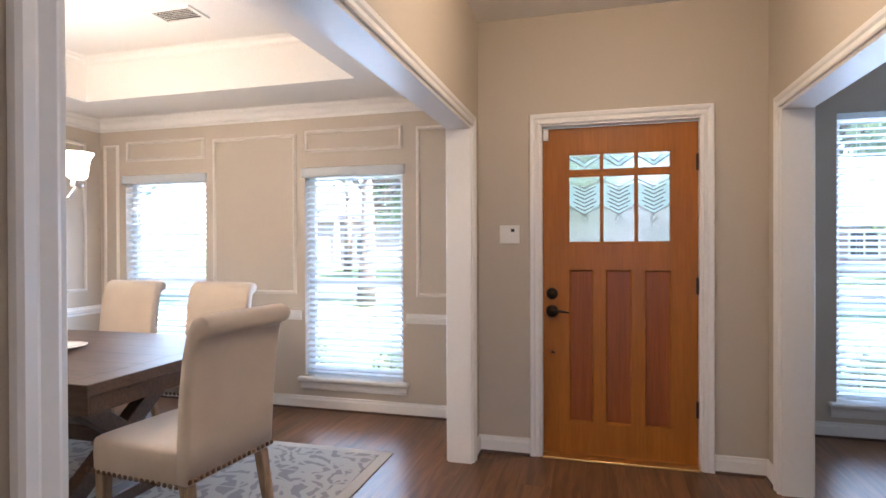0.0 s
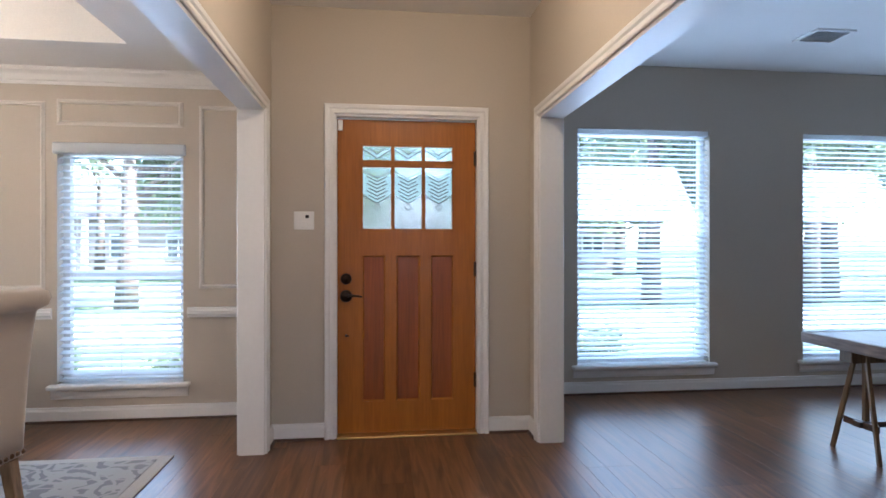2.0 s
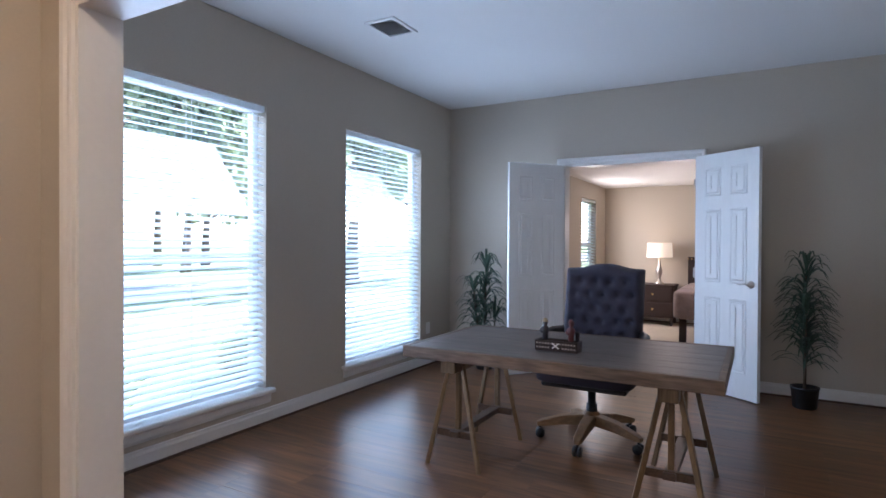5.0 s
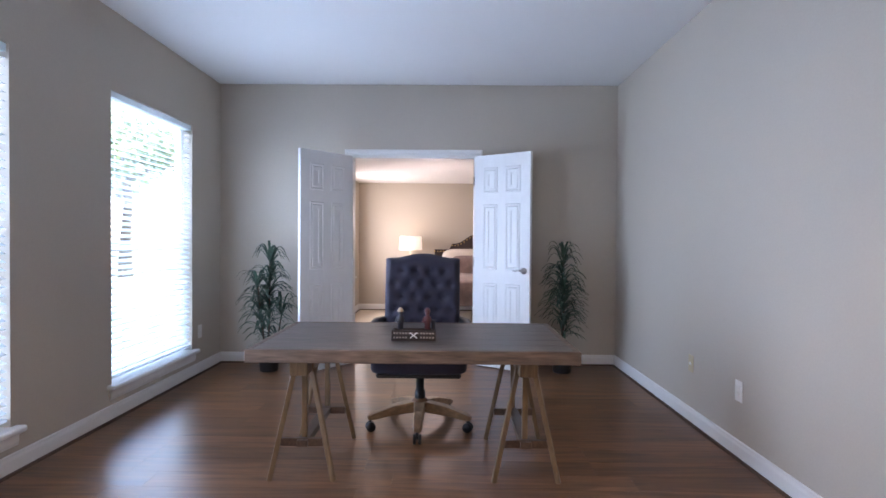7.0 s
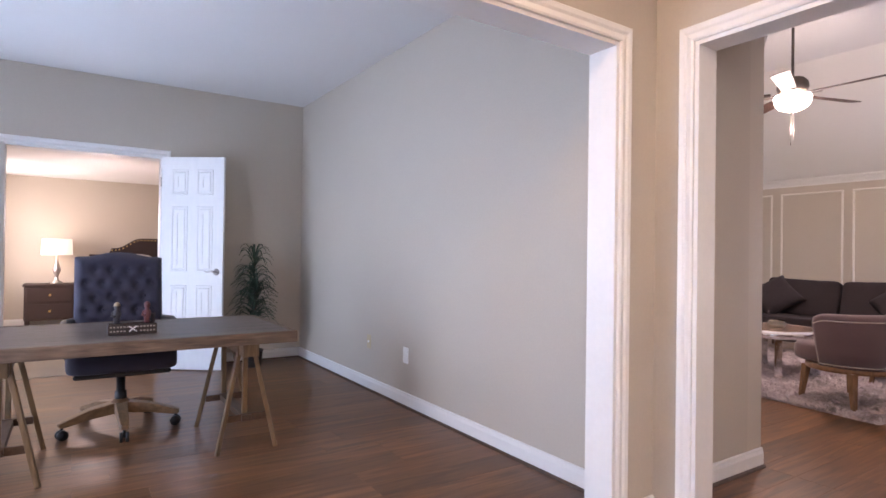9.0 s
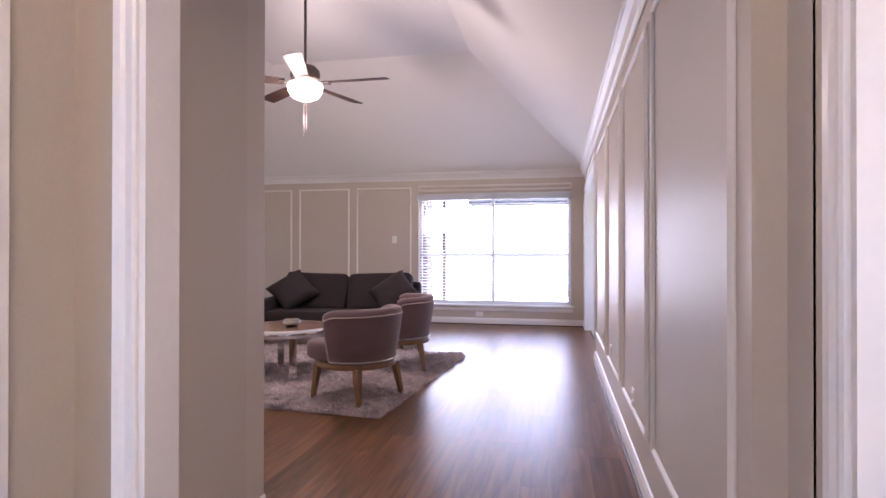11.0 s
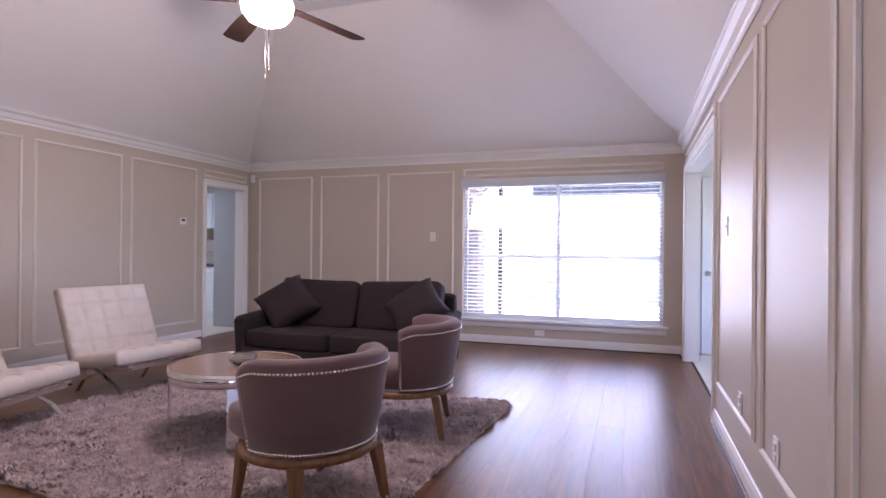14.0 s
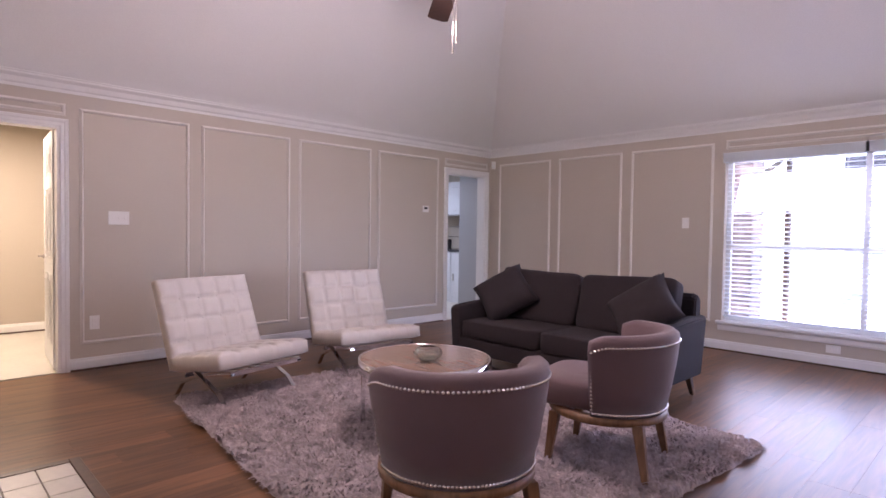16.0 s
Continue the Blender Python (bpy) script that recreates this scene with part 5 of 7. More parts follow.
def six_panel_door(name, hinge, free, label, handle=True, z=0.010, width=0.608, height=2.02, kind=""):
    """A six-panel leaf from its hinge towards the free end."""
    d = Vector((free[0] - hinge[0], free[1] - hinge[1], 0)).normalized()
    ob = tagged(new(name), label, "door", "", "structure")
    ob.matrix_basis = Matrix.Translation((hinge[0], hinge[1], z)) @ pose(0, 0, 0, 0, 0, math.degrees(math.atan2(d.y, d.x)))
    t = 0.036
    part("door_leaf", boxed(0, -t / 2, 0, width, t / 2, height, 0.002), DOOR_WHITE, ob)
    st, ms = 0.10 * width / 0.6, 0.085 * width / 0.6
    pw = (width - 2 * st - ms) / 2
    for z0, z1 in ((0.20, 0.80), (0.93, 1.55), (1.66, 1.90)):
        for x0 in (st, st + pw + ms):
            for s in (-1, 1):
                bm = bmesh.new()
                framing(bm, (0, s * t / 2, 0), (1, 0, 0), (0, s, 0), x0, z0, x0 + pw, z1, [(0, 0.0005), (-0.006, 0.006), (-0.014, 0.004), (-0.022, 0.0005)])
                framing(bm, (0, s * t / 2, 0), (1, 0, 0), (0, s, 0), x0 + 0.034, z0 + 0.034, x0 + pw - 0.034, z1 - 0.034, [(0.012, 0.0005), (0, 0.007), (-0.03, 0.007), (-0.03, 0.0005)])
                bmesh.ops.recalc_face_normals(bm, faces=bm.faces)
                part("door_panel", bm, DOOR_WHITE, ob)
    if handle:
        for s in (-1, 1):
            bm = bmesh.new()
            lathe(bm, [(0.0, 0.0), (0.030, 0.0), (0.032, 0.006), (0.022, 0.014), (0.012, 0.018), (0.011, 0.045), (0.0, 0.046)], 16)
            bmesh.ops.transform(bm, matrix=Matrix.Translation((width - 0.06, s * t / 2, 0.93)) @ pose(0, 0, 0, -90 * s), verts=bm.verts)
            tube(bm, [(width - 0.06, s * (t / 2 + 0.040), 0.93), (width - 0.09, s * (t / 2 + 0.045), 0.937), (width - 0.13, s * (t / 2 + 0.043), 0.928), (width - 0.155, s * (t / 2 + 0.043), 0.933)], [0.009, 0.008, 0.006, 0.005], 8)
            part("door_handle", bm, NICKEL, ob, "brushed nickel lever handle", True)
    for zz in (0.25, 1.0, 1.78):
        bm = bmesh.new()
        tube(bm, [(-0.004, -t / 2 - 0.004, zz - 0.045), (-0.004, -t / 2 - 0.004, zz + 0.045)], 0.007, 8)
        part("hinge", bm, NICKEL, ob)
    return ob


six_panel_door("door_2", (STU_X - 0.03, BD1 - 0.005), (4.76, 4.66), "open white six-panel double door leaf to the bedroom", False)
six_panel_door("door_3", (STU_X - 0.03, BD0 + 0.005), (4.875, 2.565), "open white six-panel double door leaf with lever handle")
wall_plate("wall_outlet", "white wall outlet low on the study wall", "outlet", (2.93, STU_Y0, 0.38), (0, 1), 0.075, 0.118, OUTLET)
wall_plate("wall_plate", "beige phone plate low on the study wall", "wall plate", (3.55, STU_Y0, 0.40), (0, 1), 0.07, 0.115, [("socket", 0, 0, 0.018, 0.018)],
           mat("beige_plastic", (0.52, 0.43, 0.27), 0.5, grain=0.02))
wall_plate("wall_outlet", "white wall outlet by the study window", "outlet", (4.80, STU_Y1, 0.38), (0, -1), 0.075, 0.118, OUTLET)

# ---- bedroom beyond the double door ----
HEADBOARD = fabric("dark_brown_leather", (0.030, 0.015, 0.012), 300, 0.5, 0.15, 0.0)
bed = thing("bed", "made bed with dark arched nailhead headboard and pillows", "bed", (9.35, 2.55, 0))
bm = bmesh.new()
pts = []
for k in range(41):
    y = -1.0 + 2.0 * k / 40
    a = abs(y)
    z = 1.32 if a < 0.30 else (1.32 - 0.16 * (1 - math.cos((a - 0.30) / 0.35 * math.pi)) / 2 if a < 0.65 else (1.16 - 0.10 * (a > 0.72)))
    pts.append((y, z))
vs = [[bm.verts.new((x, y, zz)) for y, z in pts for zz in (0.25, z)] for x in (0.02, 0.12)]
for k in range(40):
    i = 2 * k
    for r in (0, 1):
        q = [vs[r][i], vs[r][i + 2], vs[r][i + 3], vs[r][i + 1]]
        bm.faces.new(q if r else q[::-1])
    bm.faces.new((vs[0][i + 1], vs[0][i + 3], vs[1][i + 3], vs[1][i + 1]))
for i in (0, 80):
    bm.faces.new((vs[0][i], vs[0][i + 1], vs[1][i + 1], vs[1][i]))
bmesh.ops.recalc_face_normals(bm, faces=bm.faces)
part("headboard", bm, HEADBOARD, bed, "dark leather headboard with nailheads")
tagged(studs(bed, [((0.018, y, z - 0.03), (-1, 0, 0)) for y, z in pts], 0.012, BRASS), kind="stuff")
DUVET = fabric("mauve_bedspread", (0.30, 0.22, 0.20), 200, 0.9, 0.25, 0.1, 0.3)
bm = bmesh.new()
cushion(bm, 2.1, 1.95, 0.36, (-1.05, 0, 0.50), None, 0.15)
part("mattress", bm, DUVET, bed, "grey-mauve bedspread", True)
for y in (-0.5, 0.5):
    bm = bmesh.new()
    cushion(bm, 0.22, 0.75, 0.42, (-0.16, y, 0.86), pose(0, 0, 0, 0, -18, 0), 0.5)
    part("pillow", bm, mat("cream_pillow", (0.62, 0.55, 0.48), 0.9, grain=0.08, grain_scale=200), bed, "", True)
    bm = bmesh.new()
    cushion(bm, 0.18, 0.55, 0.34, (-0.38, y * 0.9, 0.80), pose(0, 0, 0, 0, -25, 0), 0.5)
    part("cushion", bm, DUVET, bed, "", True)
for x, y in ((-2.0, 0.85), (-2.0, -0.85), (0.0, 0.85), (0.0, -0.85)):
    part("leg", boxed(x, y - 0.04, 0, x + 0.08, y + 0.04, 0.34), HEADBOARD, bed)
ns = thing("nightstand", "dark wooden nightstand against the bedroom wall", "nightstand", (9.25, 4.02, 0))
part("body", boxed(-0.22, -0.30, 0.12, 0.22, 0.30, 0.60, 0.006), HEADBOARD, ns)
part("top", boxed(-0.24, -0.32, 0.602, 0.24, 0.32, 0.63, 0.006), HEADBOARD, ns)
for z in (0.15, 0.38):
    dr = part("drawer", boxed(-0.235, -0.27, z, -0.222, 0.27, z + 0.20, 0.004), HEADBOARD, ns)
    part("knob", boxed(-0.255, -0.015, z + 0.085, -0.236, 0.015, z + 0.115, 0.005), BRASS, dr)
for x in (-0.19, 0.19):
    for y in (-0.27, 0.27):
        part("leg", boxed(x - 0.02, y - 0.02, 0, x + 0.02, y + 0.02, 0.118), HEADBOARD, ns)
lamp = thing("table_lamp", "lit table lamp with white drum shade on the nightstand", "lamp", (9.2, 3.95, 0.631))
bm = bmesh.new()
lathe(bm, [(0.0, 0.0), (0.075, 0.0), (0.08, 0.02), (0.03, 0.04), (0.02, 0.10), (0.045, 0.17), (0.05, 0.22), (0.02, 0.30), (0.012, 0.52), (0.0, 0.53)], 20)
part("base", bm, NICKEL, lamp, "", True)
bm = bmesh.new()
lathe(bm, [(0.195, 0.42), (0.185, 0.65), (0.182, 0.65), (0.192, 0.42)], 28)
part("shade", bm, SHADE, lamp, "glowing white drum shade", True)


# ---- living room ----
def tub_chair(at, turn):
    c = thing("tub_chair", "mauve upholstered tub chair with nickel nailhead trim and wooden legs", "chair", at, turn, "chairs round the coffee table")
    # faces +x
    bm = bmesh.new()
    n = 40
    rows = []
    for k in range(n + 1):
        a = radians(90 + (270 - 90) * k / n)
        f = abs(k / n - 0.5) * 2
        top = 0.715 - 0.012 * f - (0.025 * ((f - 0.84) / 0.16) ** 1.5 if f > 0.84 else 0)
        ro, ri = 0.325, 0.255
        ring = []
        for r, z in ((ro - 0.045, 0.30), (ro - 0.02, 0.42), (ro, 0.55), (ro + 0.012, top - 0.05), (ro + 0.008, top - 0.018), (ro - 0.014, top), (ri + 0.014, top - 0.002), (ri - 0.006, top - 0.025), (ri - 0.008, 0.55), (ri - 0.015, 0.42), (ri - 0.02, 0.30)):
            ring.append(bm.verts.new((r * math.cos(a) * 1.0, r * math.sin(a) * 1.02, z)))
        rows.append(ring)
    m = len(rows[0])
    for p, q in zip(rows, rows[1:]):
        for i in range(m):
            bm.faces.new((p[i], p[(i + 1) % m], q[(i + 1) % m], q[i]))
    bm.faces.new(rows[0])
    bm.faces.new(rows[-1][::-1])
    bmesh.ops.recalc_face_normals(bm, faces=bm.faces)
    part("shell", bm, MAUVE, c, "curved upholstered back and arms", True)
    bm = bmesh.new()
    cushion(bm, 0.50, 0.50, 0.17, (0.09, 0, 0.375), None, 0.42)
    part("seat", bm, MAUVE, c, "", True)
    pts = []
    for k in range(64):
        a = radians(93 + (267 - 93) * k / 63)
        f = abs(k / 63 - 0.5) * 2
        top = 0.715 - 0.012 * f - (0.025 * ((f - 0.84) / 0.16) ** 1.5 if f > 0.84 else 0)
        u = (math.cos(a), math.sin(a), 0)
        pts.append(((0.337 * u[0], 0.344 * u[1], top - 0.052), u))
        pts.append(((0.288 * u[0], 0.294 * u[1], 0.318), u))
    for s in (1, -1):
        a = radians(s * 92)
        u = (math.cos(a), math.sin(a), 0)
        for k in range(15):
            z = 0.335 + 0.27 * k / 14
            r = 0.288 + 0.045 * (z - 0.31) / 0.34
            pts.append(((r * u[0], r * 1.02 * u[1], z), u))
    studs(c, pts, 0.0075, STUD_NICKEL, "bright nickel nailheads")
    bm = bmesh.new()
    n = 32
    pr = [(0.235, 0.262), (0.286, 0.262), (0.290, 0.266), (0.290, 0.298), (0.235, 0.298)]
    rows = [[bm.verts.new((r * math.cos(2 * math.pi * k / n), r * 1.02 * math.sin(2 * math.pi * k / n), z)) for r, z in pr] for k in range(n)]
    for k in range(n):
        p, q = rows[k], rows[(k + 1) % n]
        for i in range(len(pr)):
            j = (i + 1) % len(pr)
            bm.faces.new((p[i], q[i], q[j], p[j]))
    part("base_ring", bm, OAK_LEG, c, "stained wooden base rail", True)
    for x, y, dx, dy in ((0.20, 0.20, 0.03, 0.02), (0.20, -0.20, 0.03, -0.02), (-0.20, 0.20, -0.045, 0.03), (-0.20, -0.20, -0.045, -0.03)):
        bm = bmesh.new()
        taper(bm, (x, y, 0.27), (x + dx, y + dy, 0.0), 0.050, 0.030)
        part("leg", bm, OAK_LEG, c)
    c.scale = (1.05, 1.05, 1.0)
    return c


SHAG = 0.022
tub_chair((1.18, -1.34, SHAG), -24)
tub_chair((1.17, -2.48, SHAG), 14)


def pillow_mesh(bm, w, thick, m):
    """A square knife-edge pillow, w wide, with pinched corners; its face looks along y."""
    n = 18
    sides = []
    for s in (-1, 1):
        grid = []
        for i in range(n + 1):
            row = []
            for j in range(n + 1):
                u, v = 2 * i / n - 1, 2 * j / n - 1
                bow = 1 - 0.10 * (1 - v * v) * abs(u) ** 3
                bow2 = 1 - 0.10 * (1 - u * u) * abs(v) ** 3
                y = s * thick / 2 * max(0.0, (1 - u ** 4) * (1 - v ** 4)) ** 0.55
                y += 0.008 * noise.noise(Vector((u * 2.2, v * 2.2, s * 3 + w)))
                row.append(bm.verts.new(m @ Vector((u * w / 2 * bow, y if 0 < i < n and 0 < j < n else 0.0, v * w / 2 * bow2))))
            grid.append(row)
        sides.append(grid)
        for i in range(n):
            for j in range(n):
                bm.faces.new((grid[i][j], grid[i + 1][j], grid[i + 1][j + 1], grid[i][j + 1]))
    bmesh.ops.remove_doubles(bm, verts=bm.verts, dist=1e-5)
    bmesh.ops.recalc_face_normals(bm, faces=bm.faces)


def sofa():
    s = thing("sofa", "charcoal fabric two-seat sofa with loose back cushions and wooden legs", "sofa", (2.24, -3.72, 0))
    # faces +y
    part("base", boxed(-0.86, -0.40, 0.16, 0.86, 0.415, 0.30, 0.02, 3), CHARCOAL, s)
    bm = bmesh.new()
    prof = [(-0.43, 0.16), (-0.30, 0.16), (-0.33, 0.74), (-0.345, 0.765), (-0.375, 0.778), (-0.41, 0.770), (-0.435, 0.74)]
    ends = []
    for x, k in ((-0.90, 0.90), (-0.875, 1.0), (0.875, 1.0), (0.90, 0.90)):
        ends.append([bm.verts.new((x, -0.38 + (y + 0.38) * k, 0.40 + (z - 0.40) * (0.5 + 0.5 * k))) for y, z in prof])
    for p, q in zip(ends, ends[1:]):
        for i in range(len(prof)):
            j = (i + 1) % len(prof)
            bm.faces.new((p[i], p[j], q[j], q[i]))
    bm.faces.new(ends[0])
    bm.faces.new(ends[-1][::-1])
    bmesh.ops.recalc_face_normals(bm, faces=bm.faces)
    bmesh.ops.bevel(bm, geom=list(bm.edges), offset=0.010, segments=2, affect="EDGES")
    part("backrest", bm, CHARCOAL, s)
    for k in (-1, 1):
        bm = bmesh.new()
        cushion(bm, 0.835, 0.74, 0.155, (k * 0.42, 0.055, 0.375), None, 0.15, 40, 16)
        for v in bm.verts:
            v.co.z += 0.010 * noise.noise(v.co * 4.0) - 0.012 * max(0.0, 1 - abs(v.co.y + 0.25) / 0.2)
        part("seat_cushion", bm, CHARCOAL, s, "", True)
        bm = bmesh.new()
        # slim arm: the top falls a little towards the front, the outer face leans out
        ring = []
        for y, zt in ((-0.425, 0.615), (-0.15, 0.605), (0.20, 0.588), (0.405, 0.572), (0.43, 0.55)):
            ring.append([bm.verts.new((k * x, y, z)) for x, z in ((0.842, 0.16), (0.838, zt - 0.02), (0.852, zt), (0.925, zt), (0.948, zt - 0.02), (0.918, 0.16))])
        for p, q in zip(ring, ring[1:]):
            for i in range(6):
                j = (i + 1) % 6
                bm.faces.new((p[i], p[j], q[j], q[i]))
        bm.faces.new(ring[0])
        bm.faces.new(ring[-1][::-1])
        bmesh.ops.recalc_face_normals(bm, faces=bm.faces)
        bmesh.ops.bevel(bm, geom=list(bm.edges), offset=0.008, segments=2, affect="EDGES")
        part("armrest", bm, CHARCOAL, s)
        bm = bmesh.new()
        cushion(bm, 0.83, 0.21, 0.46, (0, 0, 0), None, 0.22, 40, 20)
        for v in bm.verts:
            f = min(1.0, abs(v.co.x) / 0.415)
            v.co.y *= 1 - 0.35 * f ** 4
            v.co.z += 0.020 * (v.co.z > 0) * (abs(v.co.x) / 0.415) ** 4 + 0.012 * noise.noise(v.co * 3.0 + Vector((k, 0, 0)))
        bmesh.ops.transform(bm, matrix=Matrix.Translation((k * 0.425, -0.175, 0.645)) @ pose(0, 0, 0, 17, k * -1.5, k * 2.0), verts=bm.verts)
        part("back_cushion", bm, CHARCOAL, s, "", True)
        bm = bmesh.new()
        pillow_mesh(bm, 0.50, 0.19, Matrix.Translation((k * 0.66, 0.02, 0.665)) @ pose(0, 0, 0, 40, 0, k * 12) @ pose(0, 0, 0, 0, (40 if k > 0 else 45), 0))
        part("throw_pillow", bm, CHARCOAL, s, "square charcoal throw pillow", True)
    for x in (-0.84, 0.84):
        for y in (-0.36, 0.36):
            bm = bmesh.new()
            taper(bm, (x, y, 0.17), (x * 1.04, y * 1.06, 0.0), 0.05, 0.030)
            part("leg", bm, WALNUT, s, "dark tapered wooden leg")
    return s


sofa()


def coffee_table():
    t = thing("coffee_table", "round coffee table with pale wood top and chrome band", "table", (2.13, -2.03, SHAG))
    bm = bmesh.new()
    lathe(bm, [(0.0, 0.415), (0.388, 0.415), (0.388, 0.437), (0.385, 0.440), (0.0, 0.440)], 56)
    part("tabletop", bm, mat("pale_ash_top", (0.26, 0.160, 0.112), 0.14, grain=0.12, grain_scale=7, stretch=(1, 8, 1), stain=0.06, coat=0.3), t, "pale wood veneer top")
    bm = bmesh.new()
    lathe(bm, [(0.3885, 0.366), (0.400, 0.366), (0.400, 0.441), (0.3885, 0.441), (0.3885, 0.366)], 56)
    part("rim", bm, CHROME, t, "polished chrome band", True)
    for k in range(4):
        a = radians(35 + 90 * k)
        bm = bmesh.new()
        box(bm, 0.385, -0.032, 0.0, 0.395, 0.032, 0.367, 0.002, pose(0, 0, 0, 0, 0, math.degrees(a)))
        part("leg", bm, CHROME, t, "flat chrome leg")
    bm = bmesh.new()
    for a in (35, 125):
        box(bm, -0.386, -0.016, -0.012 if a == 35 else -0.002, 0.386, 0.016, -0.003 if a == 35 else 0.007, 0.002, pose(0, 0, 0, 0, 0, a))
    part("cross_bar", bm, CHROME, t)
    return t


coffee_table()
bowl = thing("glass_bowl", "small pebbled clear glass bowl on the coffee table", "bowl", (2.05, -1.98, SHAG + 0.441))
bm = bmesh.new()
lathe(bm, [(0.0, 0.001), (0.045, 0.001), (0.072, 0.02), (0.082, 0.045), (0.070, 0.072), (0.055, 0.078), (0.053, 0.072), (0.066, 0.064), (0.073, 0.045), (0.062, 0.02), (0.04, 0.012), (0.0, 0.012)], 32)
for v in bm.verts:
    a = math.atan2(v.co.y, v.co.x)
    k = 1 + 0.05 * math.cos(8 * a)
    v.co.x *= k
    v.co.y *= k
part("bowl_body", bm, glass("grey_green_glass", (0.82, 0.88, 0.86), 0.03), bowl, "", True)


def lounge_chair(at, turn):
    c = thing("lounge_chair", "white tufted leather lounge chair on crossed chrome legs", "chair", at, turn, "white lounge chairs by the wall")
    # faces +x, grid-tufted cushions
    def slab(name, L, W, th, m):
        nu, nv = 4 * 9, 5 * 9
        bm = bmesh.new()
        up, dn = [], []
        for i in range(nu + 1):
            ru, rd = [], []
            for j in range(nv + 1):
                x, y = L * i / nu, -W / 2 + W * j / nv
                e = min(1, min(i, nu - i) / 2.5) * min(1, min(j, nv - j) / 2.5)
                gi, gj = (i / 9) % 1, (j / 9) % 1
                seam = min(min(gi, 1 - gi), min(gj, 1 - gj))
                h = 0.022 * (min(1, seam * 4.5) ** 0.5 - 1) * min(1, e * 2)
                ru.append(bm.verts.new(m @ Vector((x, y, th * (0.80 + 0.20 * e ** 0.4) + h))))
                rd.append(bm.verts.new(m @ Vector((x, y, th * (0.12 - 0.12 * e ** 0.4)))))
            up.append(ru)
            dn.append(rd)
        for i in range(nu):
            for j in range(nv):
                bm.faces.new((up[i][j], up[i + 1][j], up[i + 1][j + 1], up[i][j + 1]))
                bm.faces.new((dn[i][j], dn[i][j + 1], dn[i + 1][j + 1], dn[i + 1][j]))
        for i in range(nu):
            bm.faces.new((up[i][0], dn[i][0], dn[i + 1][0], up[i + 1][0]))
            bm.faces.new((up[i][nv], up[i + 1][nv], dn[i + 1][nv], dn[i][nv]))
        for j in range(nv):
            bm.faces.new((up[0][j], up[0][j + 1], dn[0][j + 1], dn[0][j]))
            bm.faces.new((up[nu][j], dn[nu][j], dn[nu][j + 1], up[nu][j + 1]))
        bmesh.ops.recalc_face_normals(bm, faces=bm.faces)
        cu = part(name, bm, WHITE_LEATHER, c, "", True)
        for i in range(1, 4):
            for j in range(1, 5):
                bm = bmesh.new()
                cushion(bm, 0.016, 0.016, 0.008, m @ Vector((L * i / 4, -W / 2 + W * j / 5, th - 0.020)), m.to_3x3().to_4x4(), 0.9, 8, 4)
                part("button", bm, WHITE_LEATHER, cu, "", True)
        return cu
    W = 0.76
    slab("seat_cushion", 0.60, W, 0.125, Matrix.Translation((-0.25, 0, 0.190)) @ pose(0, 0, 0, 0, -8.5, 0))
    slab("back_cushion", 0.64, W, 0.10, Matrix.Translation((-0.175, 0, 0.255)) @ pose(0, 0, 0, 0, -112, 0) @ Matrix.Diagonal((1, 1, -1, 1)) @ Matrix.Translation((0, 0, -0.10)))
    for s in (-1, 1):
        y = s * 0.30
        bm = bmesh.new()
        pts = [(0.30, 0.002), (0.20, 0.10), (0.06, 0.16), (-0.08, 0.22), (-0.22, 0.32), (-0.33, 0.52), (-0.40, 0.72)]
        for (x0, z0), (x1, z1) in zip(pts, pts[1:]):
            beam(bm, (x0, y, z0), (x1, y, z1), 0.034, 0.012)
        part("leg_frame", bm, CHROME, c, "curved flat chrome bar")
        bm = bmesh.new()
        pts = [(-0.32, 0.002), (-0.24, 0.10), (-0.12, 0.15), (0.05, 0.19), (0.20, 0.22), (0.345, 0.245)]
        for (x0, z0), (x1, z1) in zip(pts, pts[1:]):
            beam(bm, (x0, y - s * 0.014, z0), (x1, y - s * 0.014, z1), 0.034, 0.012)
        part("leg_frame", bm, CHROME, c, "curved flat chrome bar")
    for x, z in ((0.335, 0.247), (-0.19, 0.165)):
        part("cross_bar", boxed(x - 0.006, -0.30, z - 0.016, x + 0.006, 0.30, z + 0.016), CHROME, c)
    for k in range(7):
        bm = bmesh.new()
        beam(bm, (-0.20, -0.27 + 0.09 * k, 0.186), (0.345, -0.27 + 0.09 * k, 0.270), 0.03, 0.004)
        part("strap", bm, WHITE_LEATHER, c)
    return c


lounge_chair((3.67, -1.55, 0.0), 192)
lounge_chair((3.73, -2.74, 0.0), 172)


